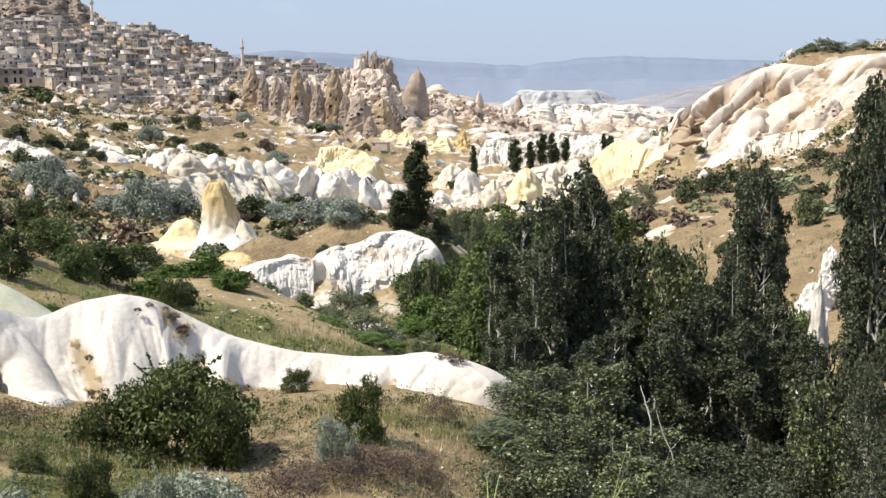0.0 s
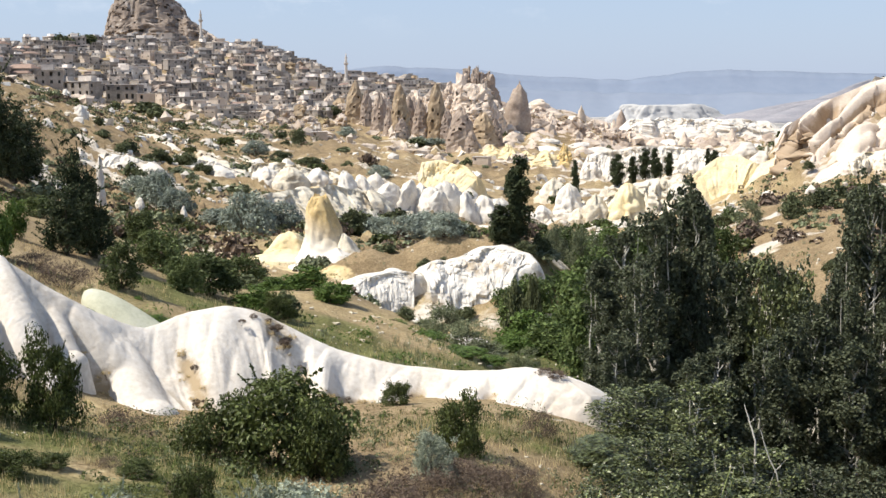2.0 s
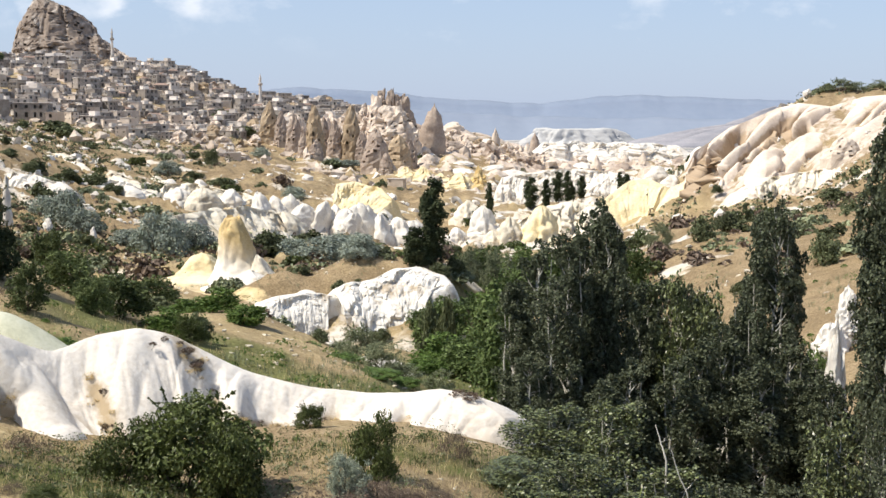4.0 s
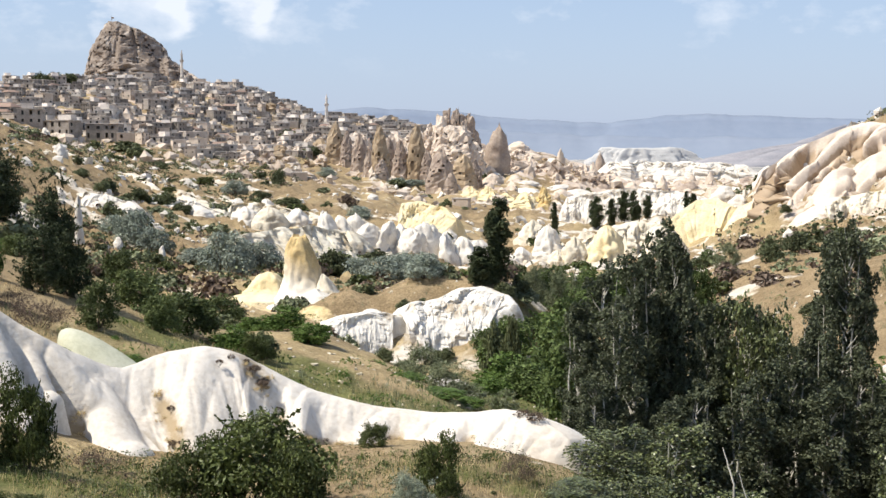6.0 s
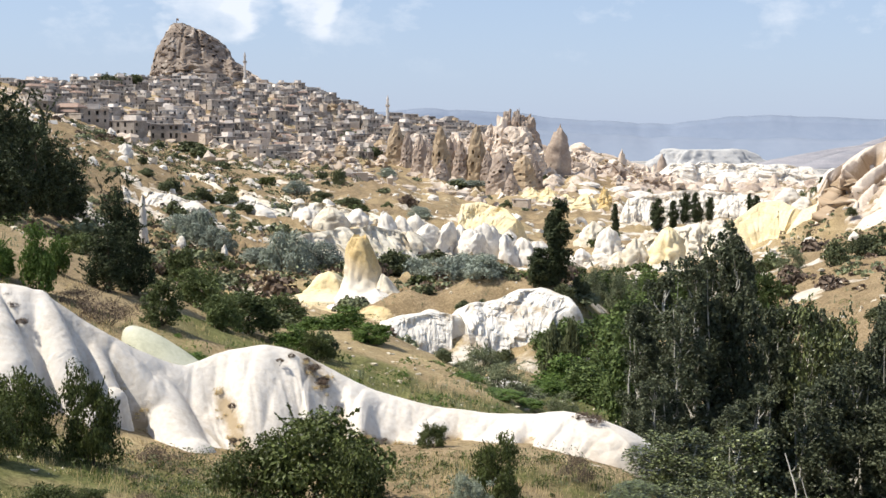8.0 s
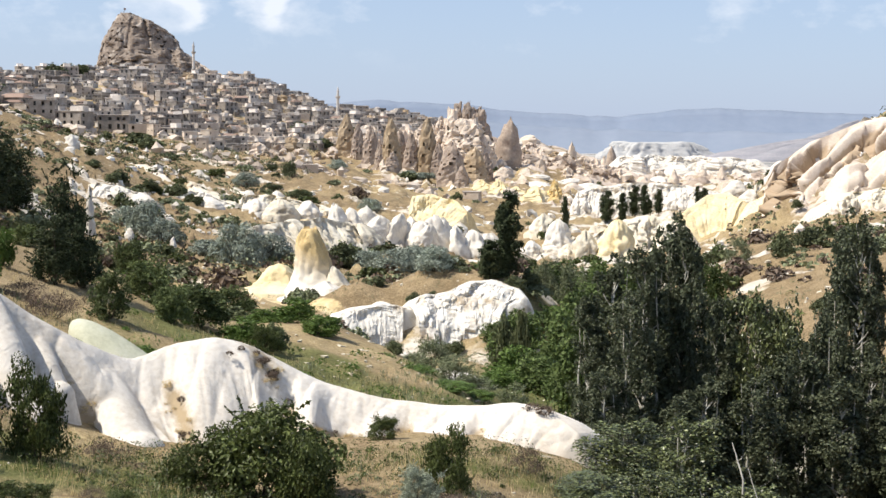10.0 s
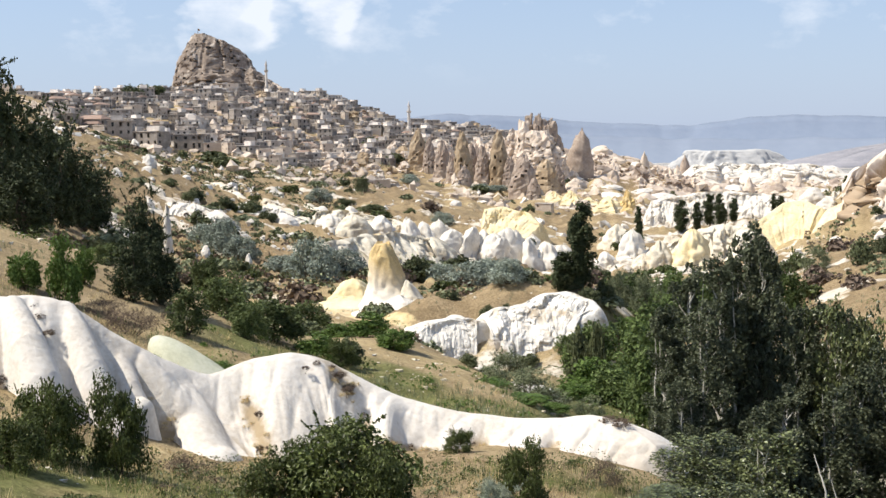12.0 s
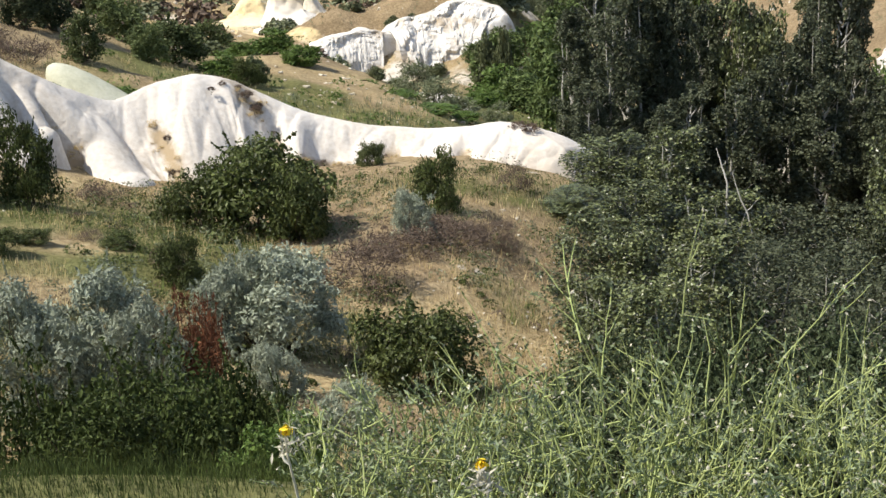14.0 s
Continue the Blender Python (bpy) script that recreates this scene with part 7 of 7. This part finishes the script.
def weed(x, y, h, seed, stems=26):
    """A wiry branching weed with thin stems, narrow leaves and pale buds."""
    g = random.Random(seed)
    e = thing("wiry_weed", on_ground(x, y), "wiry green weed with thin forking stems and pale buds", "weed", "wiry weeds", turn=g.uniform(0, 6))
    lines, tips, leaves, dirs = [], [], [], []

    def grow(p, v, length, r, depth):
        pts = [(p, r)]
        q = p.copy()
        n = 5
        for k in range(n):
            v = (v + Vector((g.gauss(0, .09), g.gauss(0, .09), g.gauss(0.015, .05)))).normalized()
            q = q + v * length / n
            pts.append((q.copy(), max(0.0010, r * (1 - 0.12 * (k + 1)))))
            for _ in range(2):
                if g.random() < 0.38:
                    leaves.append(tuple(q))
                    dirs.append((g.gauss(v.x, 1), g.gauss(v.y, 1), g.gauss(v.z, 0.7)))
            if depth and g.random() < 0.5:
                w = (v + Vector((g.gauss(0, .6), g.gauss(0, .6), g.gauss(0.05, .35)))).normalized()
                grow(q, w, length * g.uniform(0.35, 0.65), r * 0.7, depth - 1)
        lines.append(pts)
        tips.append(tuple(q))

    for k in range(stems):
        a = g.uniform(0, 6.28)
        v = Vector((math.cos(a) * g.uniform(.1, .75), math.sin(a) * g.uniform(.1, .75), 1)).normalized()
        grow(Vector((g.gauss(0, .08), g.gauss(0, .08), -0.02)), v, h * g.uniform(0.6, 1.0), 0.0050, 2)
    part("stem", tubes("stem", lines, weed_green, 3), e)
    part("leaf", leaf_mesh("leaf", np.array(leaves), 0.028, 0.32, weed_dull, seed, np.array(dirs) * 0.8, 0.4, 0.0), e)["kind"] = "stuff"
    part("bud", leaf_mesh("bud", np.array(tips), 0.014, 0.6, bud_white, seed), e, "pale dry buds")["kind"] = "stuff"
    return e


g = random.Random(5)
WEEDS = [(-.62, 3.5, .34), (-.30, 3.25, .45), (-.05, 3.0, .48), (.15, 3.5, .50), (.32, 3.0, .62), (.22, 2.7, .42), (.55, 3.3, .55), (.62, 2.8, .50), (.85, 3.1, .55), (.95, 3.6, .58), (1.15, 3.0, .52), (1.25, 3.5, .55), (-.35, 2.9, .34),
         (0, 2.6, .36), (.42, 2.5, .38), (.8, 2.55, .40), (1.1, 2.6, .40), (1.45, 3.2, .50), (-.15, 3.9, .5)]
for k, (x, y, h) in enumerate(WEEDS):
    weed(x, y, h * (1.0 if k == 4 else 0.86), 500 + k, 17)


def flower(place, seed):
    """A yellow composite flower on a pale stem."""
    x, y, z = place
    foot = on_ground(x + 0.02, y)
    e = thing("yellow_flower", foot, "small yellow flower on a pale woolly stem", "flower", "yellow flowers")
    g = random.Random(seed)
    top = Vector(place) - foot
    part("stem", tubes("stem", [bent(Vector((0, 0, -0.02)), top, 0.005, 0.003, g, 0.03, 6)], bud_white, 5), e)
    c = np.repeat([tuple(top)], 40, 0) + np.random.default_rng(seed).normal(0, 0.005, (40, 3))
    part("flower_head", leaf_mesh("flower_head", c, 0.022, 0.4, petal, seed), e)
    c = np.repeat([tuple(top * 0.9)], 60, 0) + np.random.default_rng(seed + 1).normal(0, 0.02, (60, 3))
    part("calyx", leaf_mesh("calyx", c, 0.03, 0.25, bud_white, seed), e)


flower((-0.59, 2.69, 0.24), 3)
flower((-0.1, 2.5, 0.24), 4)


# stones scattered over the dry slopes
def stones(name, count, r0, r1, size, mat, seed, label):
    """Loose angular stones: one mesh of many."""
    g = np.random.default_rng(seed)
    a, r = np.radians(g.uniform(-34, 22, count * 5)), np.exp(g.uniform(math.log(r0), math.log(r1), count * 5))
    x, y = r * np.sin(a), r * np.cos(a)
    keep = np.nonzero((fbm(x / 9, y / 9, 4, 51) > 0.53) & off_ridge(x, y))[0][:count]
    x, y, r = x[keep], y[keep], r[keep]
    n = len(x)
    z = ground_height(x, y)
    s = size * np.minimum(g.lognormal(0, 0.6, n), 2.2) * np.clip(r / 60, 0.5, 5.0)
    ring = np.array([(math.cos(t), math.sin(t)) for t in np.arange(6) * math.pi / 3])
    low = np.concatenate([ring, np.full((6, 1), -0.4)], 1)
    mid = np.concatenate([ring * 0.85, np.full((6, 1), 0.45)], 1)
    top = np.array([[0, 0, 0.8]])
    unit = np.concatenate([low, mid, top])
    V = unit[None] * (1 + 0.35 * g.normal(size=(n, 13, 1))) * s[:, None, None] * g.uniform(0.6, 1.4, (n, 1, 3)) + np.stack([x, y, z], -1)[:, None]
    tri = []
    for j in range(6):
        k = (j + 1) % 6
        tri += [(j, k, 6 + k), (j, 6 + k, 6 + j), (6 + j, 6 + k, 12)]
    F3 = (np.array(tri)[None] + 13 * np.arange(n)[:, None, None]).reshape(-1, 3)
    tagged(new(name, mesh_from(name, V.reshape(-1, 3), F3, mat)), label, "stones", kind="stuff")


stones("pale_stones", 2600, 22, 400, 0.06, pale_tuff, 61, "pale tuff stones strewn over the slopes")
stones("town_rubble", 1500, 480, 980, 0.30, pink_tuff, 62, "pinkish rubble and broken rock below the town")
stones("white_rubble", 900, 230, 600, 0.16, white_tuff, 63, "white tuff blocks strewn between the domes")


def scrub_cover(count, r0, r1, seed, mat, label, size=0.55, leaf=0.62, L=14, grow=400.0, patch=20.0):
    """Low scrub too small to tell apart: one mesh of leafy cushions."""
    g = np.random.default_rng(seed)
    a, r = np.radians(g.uniform(-31, 21, count * 4)), g.uniform(r0, r1, count * 4)
    x, y = r * np.sin(a), r * np.cos(a)
    keep = np.nonzero((fbm(x / patch, y / patch, 4, 91) > 0.48) & off_ridge(x, y) & (badland(x, y) < 0.75) & (hill_folds(x, y) < 0.3))[0][:count]
    x, y, r = x[keep], y[keep], r[keep]
    n = len(x)
    size = g.lognormal(0, 0.5, n) * size * (0.6 + r / grow)
    d = g.normal(size=(n, L, 3))
    d /= np.linalg.norm(d, axis=2)[..., None]
    d[..., 2] = np.abs(d[..., 2])
    c = np.stack([x, y, ground_height(x, y)], -1)[:, None] + d * size[:, None, None] * (1, 1, 0.8)
    me = leaf_mesh("low_scrub", c.reshape(-1, 3), leaf, 0.8 if leaf > 0.3 else 0.45, mat, seed, d.reshape(-1, 3))
    tagged(new("low_scrub", me), label, "scrub", kind="stuff")


scrub_cover(2100, 160, 640, 71, leaf_far, "low dark green scrub on the slopes")
scrub_cover(1500, 150, 640, 72, leaf_grey, "low grey-green scrub on the slopes")
scrub_cover(1200, 140, 640, 73, leaf_dry, "dry brown scrub on the slopes")
scrub_cover(650, 8, 37, 74, leaf_dark, "low green herbs on the near slope", 0.26, 0.075, 70, 60.0, 3.0)
scrub_cover(600, 8, 37, 75, leaf_grey, "low grey-green herbs on the near slope", 0.22, 0.065, 60, 60.0, 4.0)
scrub_cover(200, 8, 37, 76, leaf_dry, "dead brown herbs on the near slope", 0.22, 0.06, 60, 60.0, 3.5)
scrub_cover(320, 46, 140, 77, leaf_bright, "low green herbs on the meadow behind the ridge", 0.4, 0.2, 40, 120.0, 9.0)
